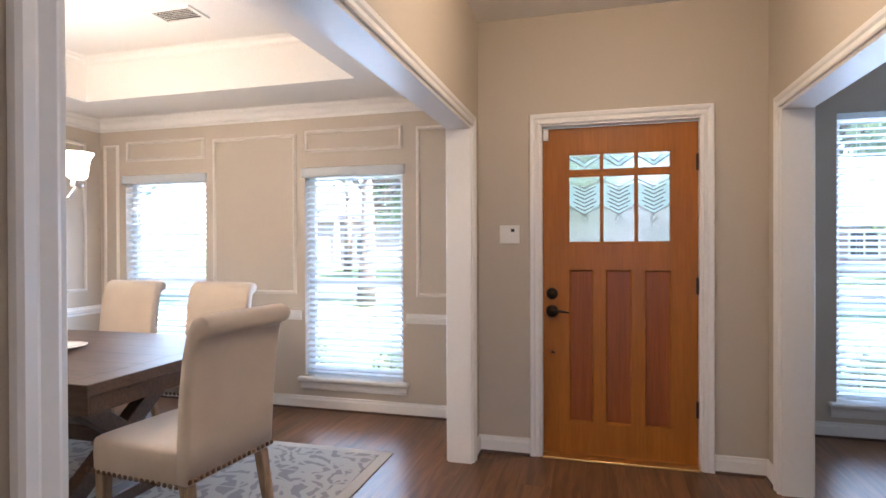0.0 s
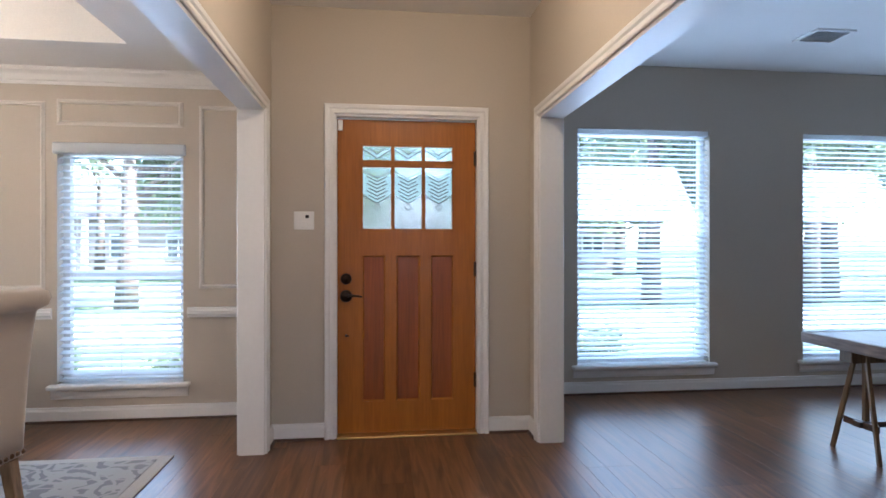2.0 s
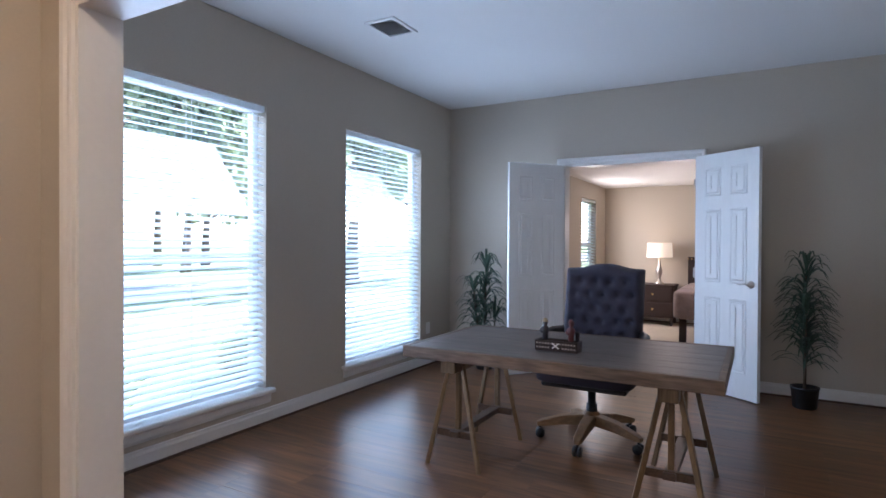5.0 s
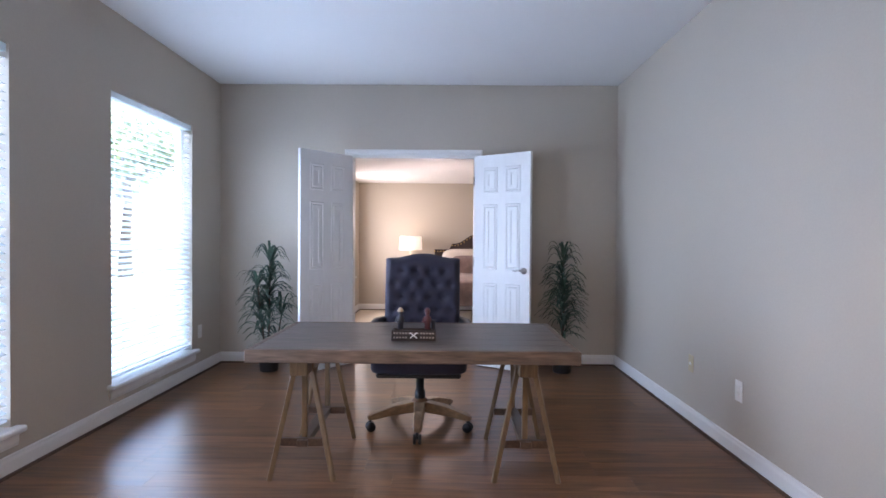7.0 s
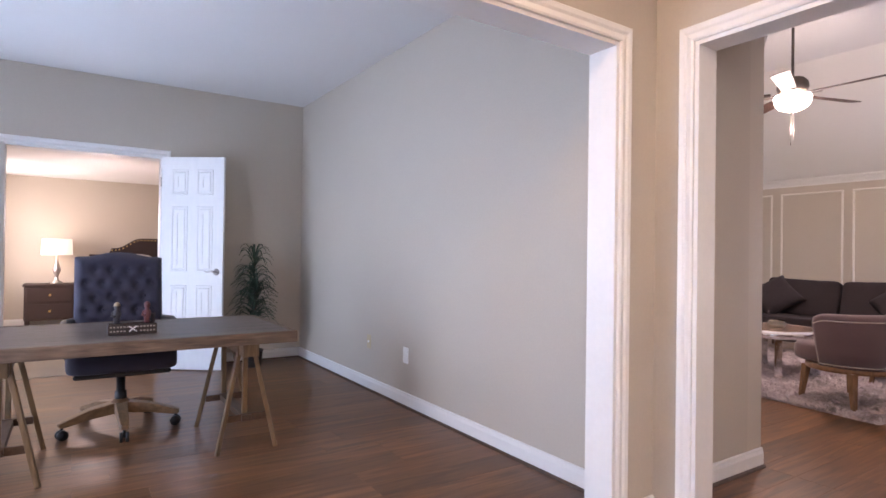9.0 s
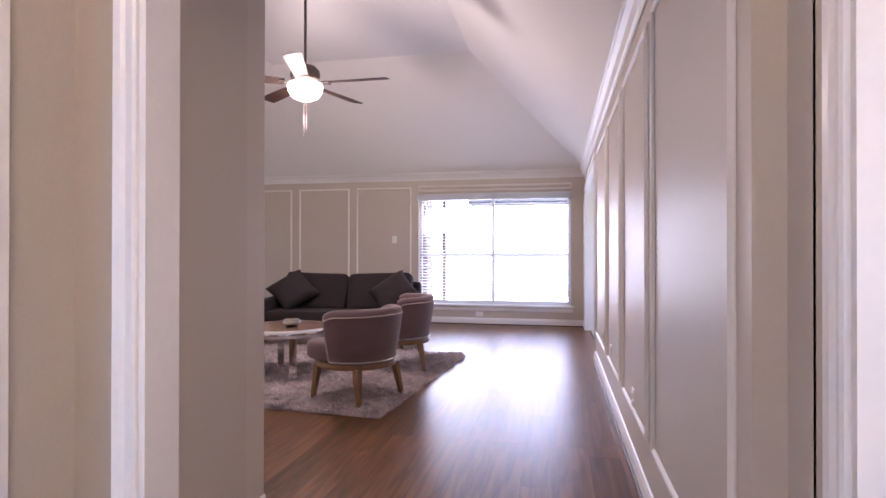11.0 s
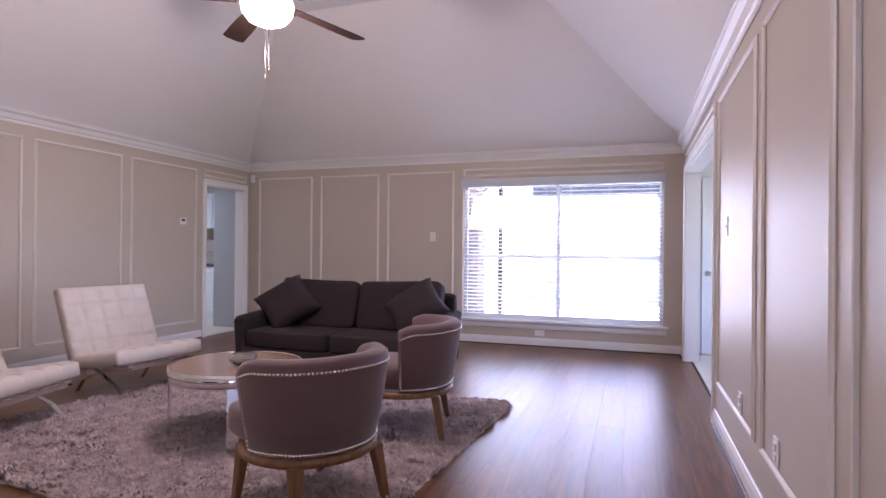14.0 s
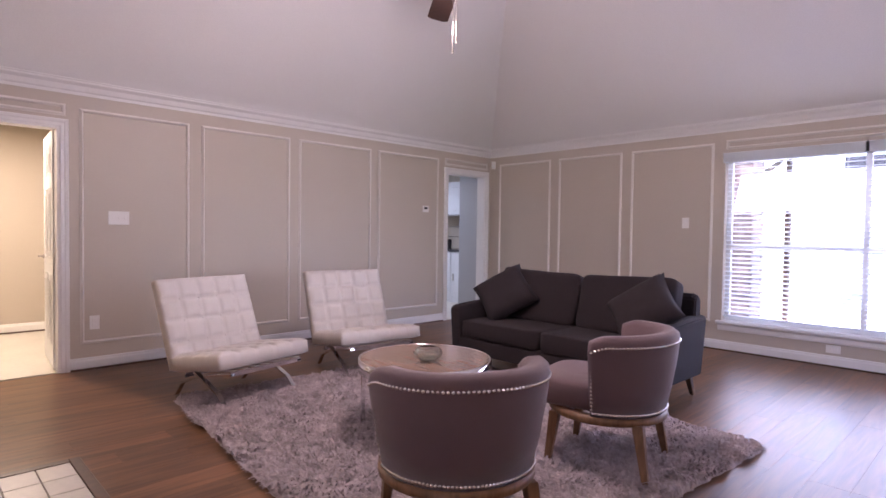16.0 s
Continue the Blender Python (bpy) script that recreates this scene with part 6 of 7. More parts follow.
def shag_rug():
    r = thing("shag_rug", "grey-mauve shaggy rug under the seating group", "rug", (2.20, -2.22, 0), -5)
    rng = random.Random(11)
    LX, LY = 1.47, 1.22
    SHAG_M = mat("shag_yarn", (0.48, 0.405, 0.40), 0.95, grain=0.22, grain_scale=45, stain=0.22, stain_scale=11)
    bm = bmesh.new()
    nx, ny = 90, 72
    grid = [[bm.verts.new((-LX + 2 * LX * i / nx + rng.uniform(-0.008, 0.008), -LY + 2 * LY * j / ny + rng.uniform(-0.008, 0.008),
                           0.002 if i in (0, nx) or j in (0, ny) else 0.013 + 0.010 * rng.random())) for j in range(ny + 1)] for i in range(nx + 1)]
    for i in range(nx):
        for j in range(ny):
            bm.faces.new((grid[i][j], grid[i + 1][j], grid[i + 1][j + 1], grid[i][j + 1]))
    part("backing", bm, SHAG_M, r)
    verts, faces = [], []
    for k in range(72000):
        x, y = rng.uniform(-LX, LX), rng.uniform(-LY, LY)
        n = noise.noise(Vector((x * 3.1, y * 3.1, 0)))
        a = n * 5 + rng.uniform(-1.1, 1.1)
        tuft = 0.62 + 0.75 * max(0, 0.5 + noise.noise(Vector((x * 11, y * 11, 3))))
        L, h, w = rng.uniform(0.025, 0.060), rng.uniform(0.020, 0.044) * tuft, rng.uniform(0.004, 0.008)
        dx, dy = math.cos(a), math.sin(a)
        b = len(verts)
        verts += [(x - dy * w, y + dx * w, 0.010), (x + dy * w, y - dx * w, 0.010), (x + dx * L * 0.5 + dy * w, y + dy * L * 0.5 - dx * w, h), (x + dx * L * 0.5 - dy * w, y + dy * L * 0.5 + dx * w, h), (x + dx * L, y + dy * L, h * 0.75)]
        faces += [(b, b + 1, b + 2, b + 3), (b + 3, b + 2, b + 4)]
    me = bpy.data.meshes.new("yarn")
    me.from_pydata(verts, [], faces)
    me.materials.append(SHAG_M)
    ob = new("yarn", me)
    ob.parent = r
    tagged(ob, "long shaggy yarn", kind="stuff")
    return r


shag_rug()


def ceiling_fan():
    f = thing("ceiling_fan", "five-blade ceiling fan with lit frosted glass bowl", "ceiling fan", (1.97, -2.08, 0))
    bm = bmesh.new()
    lathe(bm, [(0.07, VAULT - 0.001), (0.075, VAULT - 0.02), (0.03, VAULT - 0.07), (0.013, VAULT - 0.08), (0.013, 2.93), (0.03, 2.92)], 20)
    part("downrod", bm, FAN_METAL, f, "", True)
    bm = bmesh.new()
    lathe(bm, [(0.02, 2.92), (0.10, 2.90), (0.135, 2.86), (0.14, 2.81), (0.12, 2.76), (0.10, 2.75), (0.11, 2.735), (0.0, 2.733)], 28)
    part("motor", bm, FAN_METAL, f, "satin metal motor housing", True)
    bm = bmesh.new()
    lathe(bm, [(0.155, 2.735), (0.165, 2.715), (0.155, 2.66), (0.12, 2.615), (0.06, 2.588), (0.0, 2.582)], 32)
    bowl = part("light_bowl", bm, GLOBE, f, "glowing frosted glass bowl", True)
    bowl.visible_shadow = False
    bm = bmesh.new()
    lathe(bm, [(0.0, 2.582), (0.012, 2.58), (0.012, 2.565), (0.0, 2.56)], 12)
    part("finial", bm, FAN_METAL, f, "", True)
    for dx in (-0.012, 0.014):
        bm = bmesh.new()
        tube(bm, [(dx, 0, 2.57), (dx, 0, 2.33 if dx < 0 else 2.28)], 0.0022, 6)
        tube(bm, [(dx, 0, 2.33 if dx < 0 else 2.28), (dx, 0, 2.305 if dx < 0 else 2.255)], [0.003, 0.006], 8)
        part("pull_chain", bm, FAN_METAL, f)
    for a in (32, 108, 180, 252, 324):
        m = pose(0, 0, 2.735, 0, 0, a)
        bm = bmesh.new()
        for y in (-0.022, 0.022):
            beam(bm, m @ Vector((0.10, y, 0.0)), m @ Vector((0.23, y * 1.8, 0.005)), 0.018, 0.006)
        box(bm, 0.20, -0.05, -0.002, 0.245, 0.05, 0.004, 0.001, m)
        arm = part("blade_iron", bm, FAN_METAL, f)
        bm = bmesh.new()
        out = [(0.19, -0.055), (0.30, -0.062), (0.55, -0.072), (0.79, -0.075), (0.815, -0.04), (0.815, 0.045), (0.79, 0.075), (0.55, 0.072), (0.30, 0.062), (0.19, 0.055)]
        tl = m @ pose(0, 0, 0.006, 11, 0, 0)
        lo = [bm.verts.new(tl @ Vector((x, y, 0.0))) for x, y in out]
        hi = [bm.verts.new(tl @ Vector((x, y, 0.006))) for x, y in out]
        bm.faces.new(lo[::-1])
        bm.faces.new(hi)
        for k in range(len(out)):
            j = (k + 1) % len(out)
            bm.faces.new((lo[k], lo[j], hi[j], hi[k]))
        bmesh.ops.recalc_face_normals(bm, faces=bm.faces)
        part("blade", bm, FAN_BLADE, arm, "dark wooden blade")
    return f


ceiling_fan()
sd = thing("smoke_detector", "white round smoke detector on the sloping ceiling", "smoke detector", (1.15, -2.75, VAULT), 0)
bm = bmesh.new()
lathe(bm, [(0.065, 0.0), (0.066, -0.02), (0.055, -0.035), (0.0, -0.037)], 24)
part("cover", bm, PLASTIC, sd, "", True)

wall_plate("light_switch", "white light switch on the living room wall", "light switch", (2.27, LIV_Y0, 1.355), (0, 1), 0.075, 0.118, SWITCH)
wall_plate("light_switch", "white triple light switch plate on the panelled wall", "light switch", (LIV_X1, -1.14, 1.30), (-1, 0), 0.165, 0.118, [("toggle", -0.045, 0, 0.010, 0.024), ("toggle", 0, 0, 0.010, 0.024), ("toggle", 0.045, 0, 0.010, 0.024)])
wall_plate("thermostat", "small white thermostat on the panelled wall", "thermostat", (LIV_X1, -4.77, 1.52), (-1, 0), 0.11, 0.085, [("display", 0.0, 0.012, 0.055, 0.028), ("button", 0.03, -0.025, 0.012, 0.008)])
wall_plate("light_switch", "white light switch on the panelled wall", "light switch", (LIV_X0, -2.91, 1.34), (1, 0), 0.075, 0.118, SWITCH)
wall_plate("wall_outlet", "white wall outlet low on the panelled wall", "outlet", (LIV_X0, -2.42, 0.38), (1, 0), 0.075, 0.118, OUTLET)
wall_plate("wall_outlet", "white wall outlet low on the panelled wall", "outlet", (LIV_X0, -1.64, 0.385), (1, 0), 0.075, 0.118, OUTLET)
wall_plate("wall_outlet", "white wall outlet low on the panelled wall", "outlet", (LIV_X0, -0.35, 0.36), (1, 0), 0.075, 0.118, OUTLET)
wall_plate("wall_outlet", "white outlet in the wall under the living room window", "outlet", (0.857, LIV_Y0, 0.165), (0, 1), 0.118, 0.075, [("socket", -0.021, 0, 0.028, 0.034), ("socket", 0.021, 0, 0.028, 0.034)])
wall_plate("wall_outlet", "white wall outlet behind the lounge chairs", "outlet", (LIV_X1, -0.95, 0.40), (-1, 0), 0.075, 0.118, OUTLET)
ms = thing("security_sensor", "small white alarm sensor in the corner of the room", "sensor", (5.06, LIV_Y0 + 0.06, 2.20), 45)
part("housing", boxed(-0.03, -0.02, -0.055, 0.03, 0.025, 0.055, 0.008, 2), PLASTIC, ms)
part("lens", boxed(-0.02, 0.025, -0.04, 0.02, 0.031, 0.0, 0.004), DOOR_WHITE, ms)

# fireplace with mantel and tiled hearth
fp = thing("fireplace", "white fireplace surround with bracketed mantel shelf", "fireplace", (2.22, BREAST, 0))
part("mantel_shelf", boxed(-1.02, -0.19, 1.20, 1.02, -0.003, 1.25, 0.008), TRIM, fp)
bm = bmesh.new()
moulding(bm, (-0.80, -0.004, 1.199), (0.80, -0.004, 1.199), (0, -1, 0), [(0, -0.16), (0.02, -0.16), (0.03, -0.13), (0.06, -0.10), (0.13, -0.05), (0.13, -0.02), (0.155, -0.01), (0.155, -0.001), (0, -0.001)])
bmesh.ops.recalc_face_normals(bm, faces=bm.faces)
part("mantel_moulding", bm, TRIM, fp)
for s in (-1, 1):
    part("pilaster", boxed(s * 0.70 - 0.09, -0.05, 0.03, s * 0.70 + 0.09, -0.003, 1.03, 0.006), TRIM, fp)
part("frieze", boxed(-0.61, -0.035, 0.82, 0.61, -0.003, 1.03, 0.004), TRIM, fp)
# firebox is one flat near-black panel
part("firebox", boxed(-0.46, 0.17, 0.03, 0.47, 0.19, 0.80), DARK, fp, "flat near-black panel in the firebox")
hearth = thing("hearth", "cream tiled hearth with a dark wood edge", "hearth", (0, 0, 0))
HX0, HX1, HY0, HY1 = 1.45, 3.03, -0.42, BREAST - 0.062
bm = bmesh.new()
box(bm, HX0, HY0, 0.001, HX1, HY0 + 0.05, 0.022, 0.003)
box(bm, HX0, HY0 + 0.05, 0.001, HX0 + 0.05, HY1, 0.022, 0.003)
box(bm, HX1 - 0.05, HY0 + 0.05, 0.001, HX1, HY1, 0.022, 0.003)
part("edge_band", bm, HEARTH_WOOD, hearth, "dark wooden edge band")
part("grout_bed", boxed(HX0 + 0.05, HY0 + 0.05, 0.001, HX1 - 0.05, HY1, 0.012), mat("grout", (0.32, 0.28, 0.24), 0.9, grain=0.15), hearth)
nx, ny = 8, 4
tw, th = (HX1 - HX0 - 0.10) / nx, (HY1 - HY0 - 0.05) / ny
bm = boxed(-tw / 2 + 0.003, -th / 2 + 0.003, 0, tw / 2 - 0.003, th / 2 - 0.003, 0.007, 0.0012)
me = mesh_of(bm, "tile")
me.materials.append(TILE)
for i in range(nx):
    for j in range(ny):
        ob = new("tile", me)
        ob.parent = hearth
        ob.location = (HX0 + 0.05 + (i + 0.5) * tw, HY0 + 0.05 + (j + 0.5) * th, 0.012)

# rooms seen through the living room's doorways
six_panel_door("door_4", (LIV_X1 + T - 0.02, HD0 + 0.012), (LIV_X1 + T + 0.8, HD0 - 0.05), "white six-panel door standing open into the hall", True, 0.01, 0.78, 2.02)
six_panel_door("door_5", (-1.72, -6.16), (-0.98, -6.15), "white door in the breakfast room", True, 0.012, 0.74, 2.02)
CAB = mat("white_cabinet_paint", (0.72, 0.73, 0.75), 0.35, grain=0.02)
for x0, z0, z1, dep in ((6.25, 0.0, 0.88, 0.6), (6.85, 0.0, 0.88, 0.6), (8.05, 0.0, 0.88, 0.6), (6.25, 1.52, 2.12, 0.34), (6.85, 1.52, 2.12, 0.34), (7.45, 1.52, 2.12, 0.34)):
    cb = thing("kitchen_cabinet", "white panelled kitchen cabinet", "cabinet", (x0, -7.248, z0), 0, "kitchen cabinets")
    h = z1 - z0
    part("body", boxed(-0.298, 0, 0, 0.298, dep, h, 0.003), CAB, cb)
    foot = 0.10 if z0 == 0 else 0.02
    dr = part("door", boxed(-0.285, dep + 0.002, foot, 0.285, dep + 0.020, h - 0.02, 0.004), CAB, cb)
    bm = bmesh.new()
    framing(bm, (0, dep + 0.020, 0), (1, 0, 0), (0, 1, 0), -0.22, foot + 0.065, 0.22, h - 0.085, [(0, 0.0005), (-0.008, 0.006), (-0.02, 0.0005)])
    bmesh.ops.recalc_face_normals(bm, faces=bm.faces)
    part("panel_bead", bm, CAB, dr)
    part("handle", boxed(0.22, dep + 0.021, h * 0.5 - 0.06, 0.235, dep + 0.045, h * 0.5 + 0.06, 0.003), NICKEL, dr)
rg = thing("kitchen_range", "white kitchen range with dark control panel", "cooker", (7.45, -7.248, 0))
part("body", boxed(-0.298, 0, 0, 0.298, 0.62, 0.90, 0.006), CAB, rg)
part("oven_door", boxed(-0.28, 0.622, 0.18, 0.28, 0.65, 0.74, 0.006), CAB, rg)
part("oven_handle", boxed(-0.24, 0.652, 0.68, 0.24, 0.69, 0.70, 0.004), NICKEL, rg)
part("control_panel", boxed(-0.29, 0.004, 0.902, 0.29, 0.07, 1.08, 0.008), BLACK, rg, "dark control panel")
for k in range(4):
    bm = bmesh.new()
    lathe(bm, [(0.0, 0.0), (0.085, 0.0), (0.085, 0.008), (0.06, 0.010), (0.0, 0.006)], 18, (-0.14 + 0.28 * (k % 2), 0.21 + 0.24 * (k // 2), 0.901))
    part("burner", bm, BLACK, rg, "", True)
GRANITE = mat("dark_granite", (0.06, 0.06, 0.065), 0.2, grain=0.5, grain_scale=120)
for x0, x1 in ((5.95, 7.15), (7.75, 8.36)):
    wt = thing("kitchen_worktop", "dark stone kitchen worktop", "worktop", (x0, -7.248, 0.882))
    part("slab", boxed(0, 0.0, 0, x1 - x0 - 0.002, 0.635, 0.035, 0.005), GRANITE, wt)
for z in (1.14, 1.32):
    sh = thing("wall_rack", "thin chrome wall rack over the worktop", "rack", (6.85, -7.248, z), 0, "racks over the worktop")
    for y in (0.02, 0.08, 0.14):
        bm = bmesh.new()
        tube(bm, [(-0.45, y, 0), (0.45, y, 0)], 0.006, 6)
        part("wire", bm, CHROME, sh, "", True)
    for x in (-0.4, 0.4):
        part("bracket", boxed(x - 0.006, 0, -0.02, x + 0.006, 0.15, -0.006), CHROME, sh)


# ---- outdoors ----
LAWN = mat("lawn_grass", (0.09, 0.13, 0.045), 0.9, grain=0.35, grain_scale=8, stain=0.3, stain_scale=0.5, bump=0.6, bump_scale=30)
ASPHALT = mat("street_asphalt", (0.16, 0.16, 0.165), 0.85, grain=0.2, grain_scale=30)
CONCRETE = mat("pale_concrete", (0.48, 0.46, 0.43), 0.85, grain=0.12, grain_scale=20, stain=0.1)
BRICK = mat("pale_red_brick", (0.40, 0.33, 0.31), 0.85, grain=0.25, grain_scale=12, stain=0.15, stain_scale=2, vary=0.2)
FOLIAGE = mat("tree_leaves", (0.115, 0.14, 0.085), 0.6, grain=0.35, grain_scale=3, stain=0.3, stain_scale=0.6)
leaf_nodes = FOLIAGE.node_tree.nodes
leaf_thin = leaf_nodes.new("ShaderNodeBsdfTranslucent")
leaf_thin.inputs["Color"].default_value = (0.26, 0.34, 0.18, 1)
leaf_mix = leaf_nodes.new("ShaderNodeMixShader")
FOLIAGE.node_tree.links.new(leaf_nodes["Principled BSDF"].outputs[0], leaf_mix.inputs[1])
FOLIAGE.node_tree.links.new(leaf_thin.outputs[0], leaf_mix.inputs[2])
FOLIAGE.node_tree.links.new(leaf_mix.outputs[0], leaf_nodes["Material Output"].inputs["Surface"])
TRUNK = mat("tree_bark", (0.11, 0.085, 0.065), 0.9, grain=0.35, grain_scale=10, bump=0.6, bump_scale=20)
ROOF = mat("grey_shingle", (0.065, 0.06, 0.06), 0.9, grain=0.25, grain_scale=10)
structure("ground", boxed(-300, -300, -0.35, 300, 300, -0.16), LAWN, "flat green lawn reaching into the distance", "ground")
structure("road", boxed(-120, 17.0, -0.158, 120, 24.0, -0.150), ASPHALT, "grey suburban street in front of the house", "road")
structure("pavement", boxed(-120, 15.2, -0.158, 120, 16.6, -0.10, 0.01), CONCRETE, "pale concrete pavement along the street", "pavement")
structure("driveway", boxed(-9.0, 9.2, -0.158, 12.0, 12.6, -0.12, 0.01), CONCRETE, "pale concrete driveway across the front garden", "pavement")
structure("porch", boxed(-1.6, FY + T, -0.158, 1.6, 7.0, -0.02, 0.01), CONCRETE, "concrete front porch slab", "pavement")
structure("patio", boxed(-5.0, -13.6, -0.158, 6.0, LIV_Y0 - T, -0.04, 0.01), CONCRETE, "pale concrete back patio", "pavement")


def leaf_cloud(bm, rng, blobs, count, size):
    for k in range(count):
        c, r = rng.choice(blobs)
        d = Vector((rng.gauss(0, 1), rng.gauss(0, 1), rng.gauss(0, 1))).normalized() * r * rng.random() ** 0.4
        p = Vector(c) + Vector((d.x, d.y, d.z * 0.8))
        n = Vector((rng.uniform(-1, 1), rng.uniform(-1, 1), rng.uniform(-0.2, 1))).normalized()
        u = n.orthogonal().normalized()
        v = n.cross(u)
        s = size * rng.uniform(0.6, 1.3)
        bm.faces.new([bm.verts.new(p + u * a * s + v * b * s * 0.6) for a, b in ((-1, 0), (0, -1), (1, 0), (0, 1))])


def tree(at, height, seed, label):
    rng = random.Random(seed)
    t = thing("tree", label, "tree", at)
    bm = bmesh.new()
    h = height
    tube(bm, [(0, 0, -0.05), (0.05, 0.02, h * 0.2), (0.1, -0.05, h * 0.42), (0.0, 0.1, h * 0.7)], [0.26, 0.19, 0.15, 0.06], 10)
    blobs = [((0, 0, h * 0.78), h * 0.2)]
    for k in range(8):
        a = rng.uniform(0, 6.28)
        L = h * rng.uniform(0.2, 0.4)
        z = h * rng.uniform(0.34, 0.55)
        e = (math.cos(a) * L, math.sin(a) * L, z + h * rng.uniform(0.05, 0.25))
        tube(bm, [(0.06, 0, z), (e[0] * 0.5, e[1] * 0.5, (z + e[2]) / 2 - 0.1), e], [0.085, 0.055, 0.02], 7)
        blobs.append((e, h * rng.uniform(0.10, 0.19)))
        blobs.append(((e[0] * 0.6, e[1] * 0.6, e[2] + h * 0.1), h * rng.uniform(0.09, 0.16)))
    part("trunk", bm, TRUNK, t, "", True)
    bm = bmesh.new()
    leaf_cloud(bm, rng, blobs, 4000, 0.10 + 0.006 * h)
    tagged(part("crown", bm, FOLIAGE, t, "airy crown of small leaves"), kind="stuff")
    return t


for x, y, h, s in ((-6.6, 26.0, 8, 2), (19, 27.5, 8, 3), (-9.5, 14.0, 8, 4), (14, 30, 11, 5), (-14, 31, 12, 6), (2.5, 30, 12, 7), (8.5, 27.5, 12, 8), (20, 33, 13, 10), (-3.5, 27.5, 12, 11), (12, 15.0, 9.5, 12), (26, 24.8, 11, 13), (-1.5, 26.5, 6, 14), (4.5, 26.0, 6.5, 15), (11.0, 26.2, 6, 16), (16.5, 25.6, 6.5, 17), (22, 27, 6, 18), (-8.5, 27, 6.5, 19), (6.6, 14.4, 7, 20), (10.6, 14.0, 6.5, 25), (14.6, 14.4, 7, 26), (18.6, 14.2, 6.5, 27), (-5.6, 14.0, 6.5, 28)):
    tree((x, y, -0.16), h, s, "front garden tree with an open leafy crown")
tree((4.5, -15.0, -0.16), 7, 9, "back garden tree with an open leafy crown")
for x, y, w, s in ((-1.95, 6.7, 1.1, 21), (-3.7, 6.8, 1.0, 22), (2.0, 7.0, 1.2, 23), (4.1, 7.0, 1.2, 24)):
    rng = random.Random(s)
    sh = thing("shrub", "low green shrub in the front flower bed", "shrub", (x, y, -0.16), 0, "front bed shrubs")
    bm = bmesh.new()
    for k in range(5):
        tube(bm, [(rng.uniform(-0.1, 0.1), rng.uniform(-0.1, 0.1), 0), (rng.uniform(-w, w) * 0.4, rng.uniform(-0.3, 0.3), 0.35)], [0.012, 0.005], 5)
    part("stem", bm, TRUNK, sh)
    bm = bmesh.new()
    leaf_cloud(bm, rng, [((rng.uniform(-w, w) * 0.5, rng.uniform(-0.25, 0.25), rng.uniform(0.15, 0.42)), 0.26) for k in range(6)], 900, 0.045)
    tagged(part("foliage", bm, FOLIAGE, sh), kind="stuff")


def house(at, w, d, h, label, turn=0):
    o = thing("house", label, "house", at, turn, "houses across the street")
    part("wall", boxed(-w / 2, 0, 0, w / 2, d, h), BRICK, o)
    bm = bmesh.new()
    a = [bm.verts.new(p) for p in ((-w / 2 - 0.5, -0.5, h), (w / 2 + 0.5, -0.5, h), (w / 2 + 0.5, d + 0.5, h), (-w / 2 - 0.5, d + 0.5, h))]
    b = [bm.verts.new(p) for p in ((-w / 2 + d / 2, d / 2, h + 2.6), (w / 2 - d / 2, d / 2, h + 2.6))]
    bm.faces.new((a[0], a[1], b[1], b[0]))
    bm.faces.new((a[2], a[3], b[0], b[1]))
    bm.faces.new((a[1], a[2], b[1]))
    bm.faces.new((a[3], a[0], b[0]))
    bm.faces.new(a[::-1])
    part("roof", bm, ROOF, o)
    for x in (-w * 0.35, -w * 0.12, w * 0.2, w * 0.38):
        wi = part("window", boxed(x - 0.7, -0.05, 0.7, x + 0.7, -0.002, 2.2, 0.01), TRIM, o, "white framed window")
        for q in (-0.32, 0.32):
            part("pane", boxed(x + q - 0.28, -0.06, 0.8, x + q + 0.28, -0.052, 2.1), mat("dark_pane", (0.05, 0.06, 0.07), 0.1, grain=0.05), wi)
    part("door", boxed(-0.1, -0.05, 0, 0.9, -0.002, 2.1, 0.01), TRIM, o, "white front door")
    for x in (-1.2, 2.0):
        part("porch_column", boxed(x - 0.12, -1.4, 0, x + 0.12, -1.16, h, 0.01), TRIM, o)
    return o


house((6, 34, -0.16), 18, 9, 3.0, "one-storey brick house with white windows across the street")
house((-18, 35, -0.16), 17, 9, 3.0, "one-storey brick house with white windows across the street")

# back patio: brick pier, beam of an added unseen roof, and fence
pier = thing("patio_pier", "brick pier under the added patio roof", "column", (2.34, -8.0, -0.04))
me_cache = boxed(-0.10, -0.045, 0, 0.10, 0.045, 0.065, 0.004)
bme = mesh_of(me_cache, "brick")
bme.materials.append(BRICK)
part("mortar_core", boxed(-0.20, -0.20, 0, 0.20, 0.20, 2.55), CONCRETE, pier)
for c in range(33):
    for k in range(2):
        for face in range(4):
            ob = new("brick", bme)
            ob.parent = pier
            off = (-0.105 + 0.21 * k) + (0.052 if c % 2 else -0.052) * 0.9
            ob.matrix_basis = pose(0, 0, 0.008 + c * 0.077, 0, 0, 90 * face) @ pose(max(-0.135, min(0.135, off)), -0.175, 0)
FENCE_WOOD = mat("fence_wood", (0.24, 0.19, 0.14), 0.85, grain=0.3, grain_scale=8, stretch=(6, 6, 0.8), vary=0.2)
# roof added out of view to block sun; only its post stands in sight
roof = thing("added_patio_roof", "added wooden patio roof, unseen, with a dark post in sight", "pergola", (0, 0, 0))
part("beam", boxed(-4.0, -8.12, 2.512, 5.0, -7.88, 2.70, 0.01), WALNUT, roof)
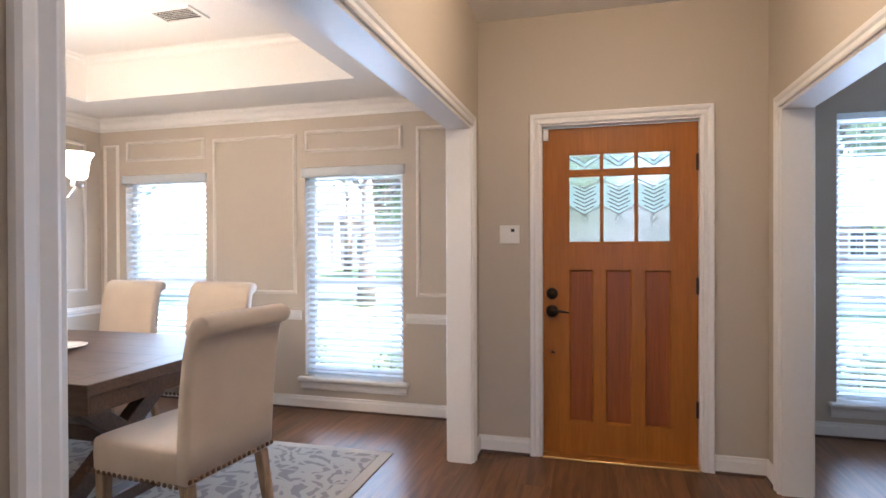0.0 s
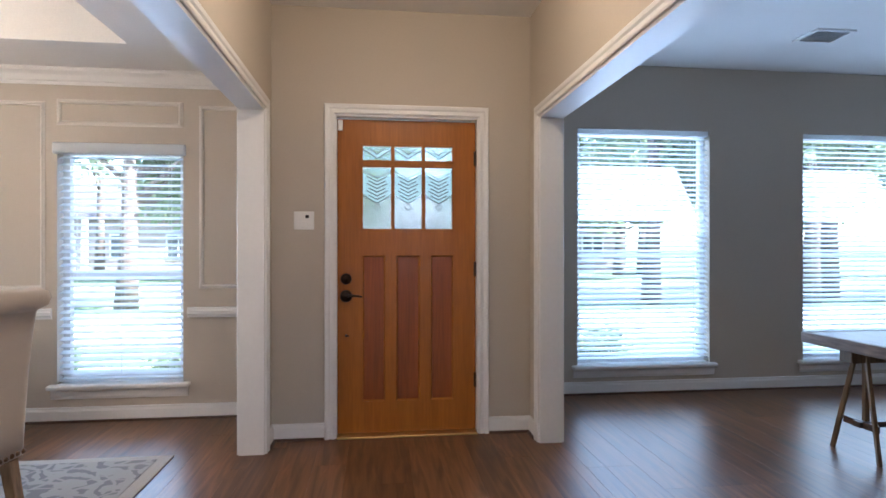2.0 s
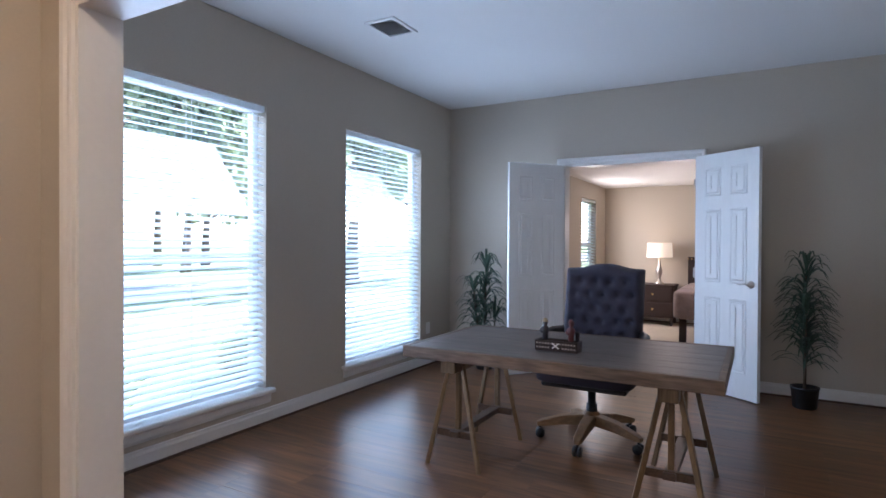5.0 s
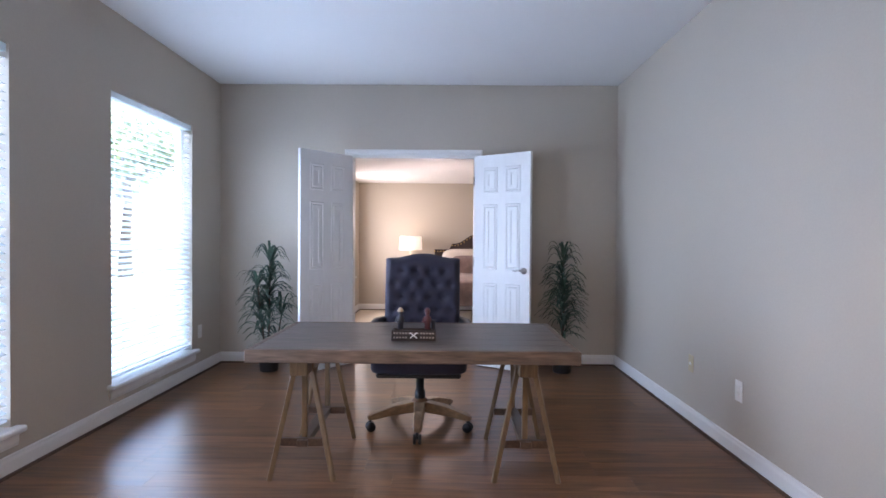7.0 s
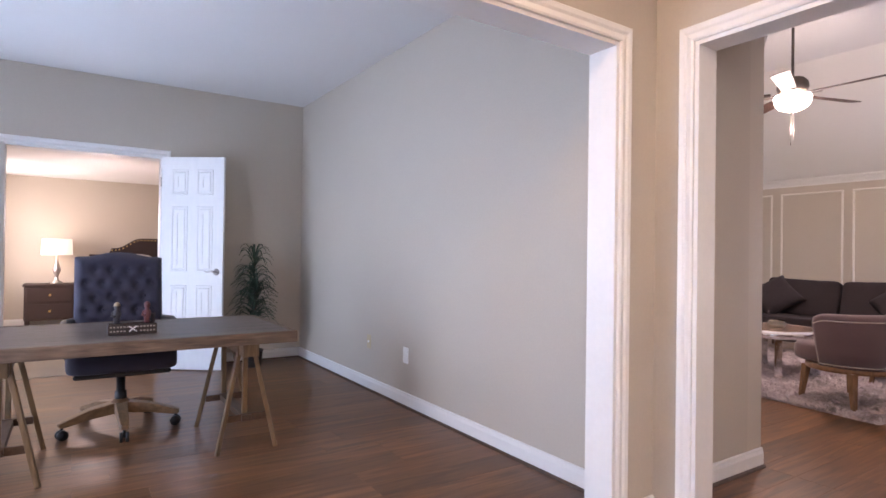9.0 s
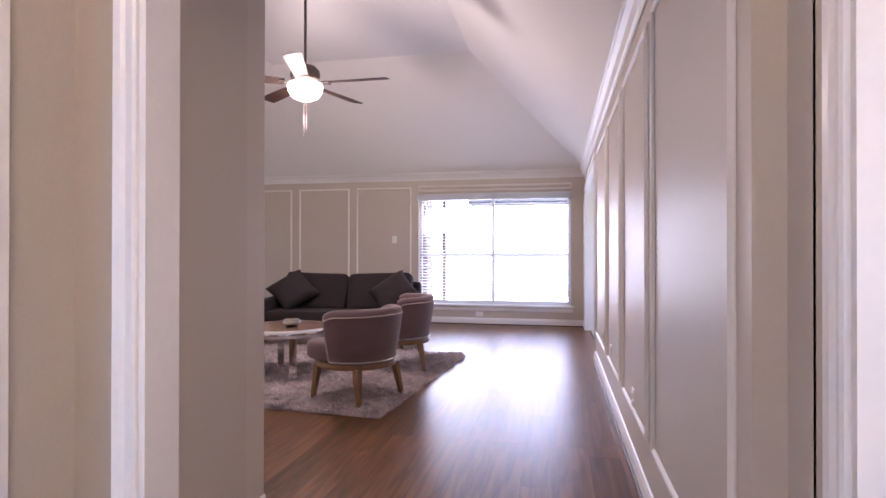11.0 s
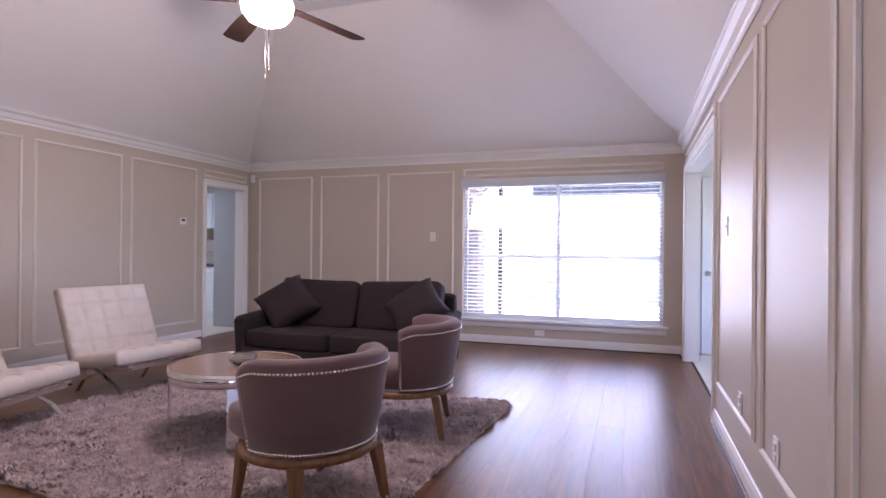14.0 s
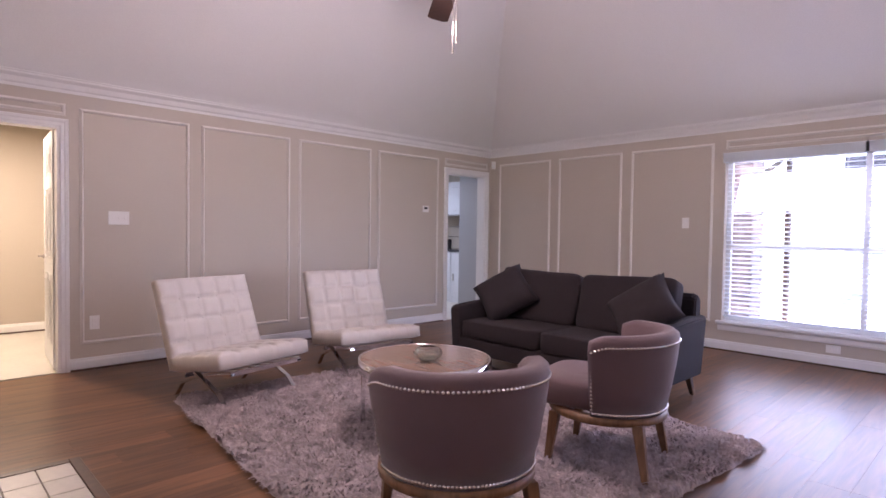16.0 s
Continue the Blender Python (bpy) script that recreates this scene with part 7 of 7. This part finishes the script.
for k in range(16):
    part("rafter", boxed(-3.8 + 0.55 * k, -9.2, 2.702, -3.75 + 0.55 * k, LIV_Y0 - T, 2.82), WALNUT, roof)
for k in range(11):
    part("roof_board", boxed(-4.2, -9.3 + 0.29 * k, 2.822, 5.2, -9.03 + 0.29 * k, 2.845, 0.003), FENCE_WOOD, roof, "board of the unseen added roof")
part("post", boxed(1.985, -9.04, -0.04, 2.06, -8.96, 2.702, 0.006), WALNUT, roof, "dark square wooden post")
SIDING = mat("white_siding_paint", (0.76, 0.75, 0.73), 0.6, grain=0.04, grain_scale=10, stain=0.05, stain_scale=1)
shed = thing("garden_shed", "long white board shed with a dark flat roof", "shed", (-1.9, -14.0, -0.16))
part("wall", boxed(-4.0, -3.0, 0, 4.0, 0, 2.72), SIDING, shed)
for k in range(15):
    part("board", boxed(-4.01, 0.002, 0.02 + 0.18 * k, 4.01, 0.016, 0.19 + 0.18 * k, 0.004), SIDING, shed)
part("roof", boxed(-4.3, -3.3, 2.722, 4.15, 0.3, 3.04, 0.02), ROOF, shed, "dark flat roof with a deep edge")


# ---- floors and ground ----
structure("floor", boxed(DIN_X - T, LIV_Y0 - T, -0.10, STU_X + T, DIN_Y + 0.45, -0.012), JOINT, "dark wood plank floor running through the rooms", "floor")
structure("floor_bedroom", boxed(STU_X + T, 1.4, -0.10, BED_X + T, BED_Y1 + T, -0.001), CARPET, "cream bedroom carpet", "floor")
structure("floor_hall", boxed(LIV_X1 + 0.05, -1.74, -0.10, 7.74, 1.40, -0.002), TILE, "cream tile hall floor", "floor")
structure("floor_kitchen", boxed(LIV_X1 + 0.05, -7.39, -0.10, 9.04, -4.01, -0.002), TILE, "pale kitchen floor", "floor")
structure("floor_breakfast", boxed(-2.89, -6.34, -0.10, LIV_X0 - 0.08, -2.41, 0.006), TILE, "cream tile breakfast room floor", "floor")
floor = bpy.data.objects["floor"]
PW, PL = 0.178, 1.22
plank_mesh = {}
def plank(length):
    key = round(length, 2)
    if key not in plank_mesh:
        bm = bmesh.new()
        x, y = PW / 2 - 0.0002, key / 2 - 0.0002
        vs = [bm.verts.new((a * (x - d), b * (y - d), z)) for d, z in ((0, -0.012), (0, -0.0004), (0.0005, 0)) for a, b in ((-1, -1), (1, -1), (1, 1), (-1, 1))]
        for r in (0, 4):
            for k in range(4):
                j = (k + 1) % 4
                bm.faces.new((vs[r + k], vs[r + j], vs[r + 4 + j], vs[r + 4 + k]))
        bm.faces.new(vs[8:])
        plank_mesh[key] = mesh_of(bm, "plank")
        plank_mesh[key].materials.append(FLOOR_OBJ)
    return plank_mesh[key]


far_planks = bmesh.new()
count = 0
rng = random.Random(5)
ROOMS = [(DIN_X, FX0 - T, 1.2, DIN_Y), (FX0 - T, FX1 + T, 1.54, DIN_Y), (FX1 + T, STU_X + 0.1, STU_Y0 - 0.05, STU_Y1), (LIV_X0, LIV_X1, LIV_Y0, LIV_Y1), (LIV_X0, 0.89, LIV_Y1, 1.54),
         (LIV_X0 - 0.06, LIV_X0, WO0, WO1)]
for x0, x1, y0, y1 in ROOMS:
    c0, c1 = math.floor(x0 / PW), math.ceil(x1 / PW)
    for c in range(c0, c1):
        cx = (c + 0.5) * PW
        ya = y0 - rng.choice((0.0, 0.31, 0.62, 0.93, 0.47))
        while ya < y1:
            yb = ya + PL
            a, b = max(ya, y0), min(yb, y1)
            if b - a > 0.08:
                xa, xb = max(c * PW, x0), min((c + 1) * PW, x1)
                whole = xb - xa > PW - 0.001
                near = -1.0 < cx < 2.6 and -3.4 < (a + b) / 2 < 4.6
                if near and whole and count < 300:
                    ob = new("plank", plank(b - a))
                    ob.parent = floor
                    ob.location = (cx, (a + b) / 2, 0)
                    count += 1
                elif xb > xa:
                    d = 0.0002
                    vs = [far_planks.verts.new((x, y, z)) for z, e in ((-0.012, 0), (-0.0004, 0), (0, 0.0005)) for x, y in
                          ((xa + d + e, a + d + e), (xb - d - e, a + d + e), (xb - d - e, b - d - e), (xa + d + e, b - d - e))]
                    for r in (0, 4):
                        for k in range(4):
                            j = (k + 1) % 4
                            far_planks.faces.new((vs[r + k], vs[r + j], vs[r + 4 + j], vs[r + 4 + k]))
                    far_planks.faces.new(vs[8:])
            ya = yb
more = part("planks", far_planks, FLOOR_ISL, floor)
tagged(more, "", "", "", "stuff")
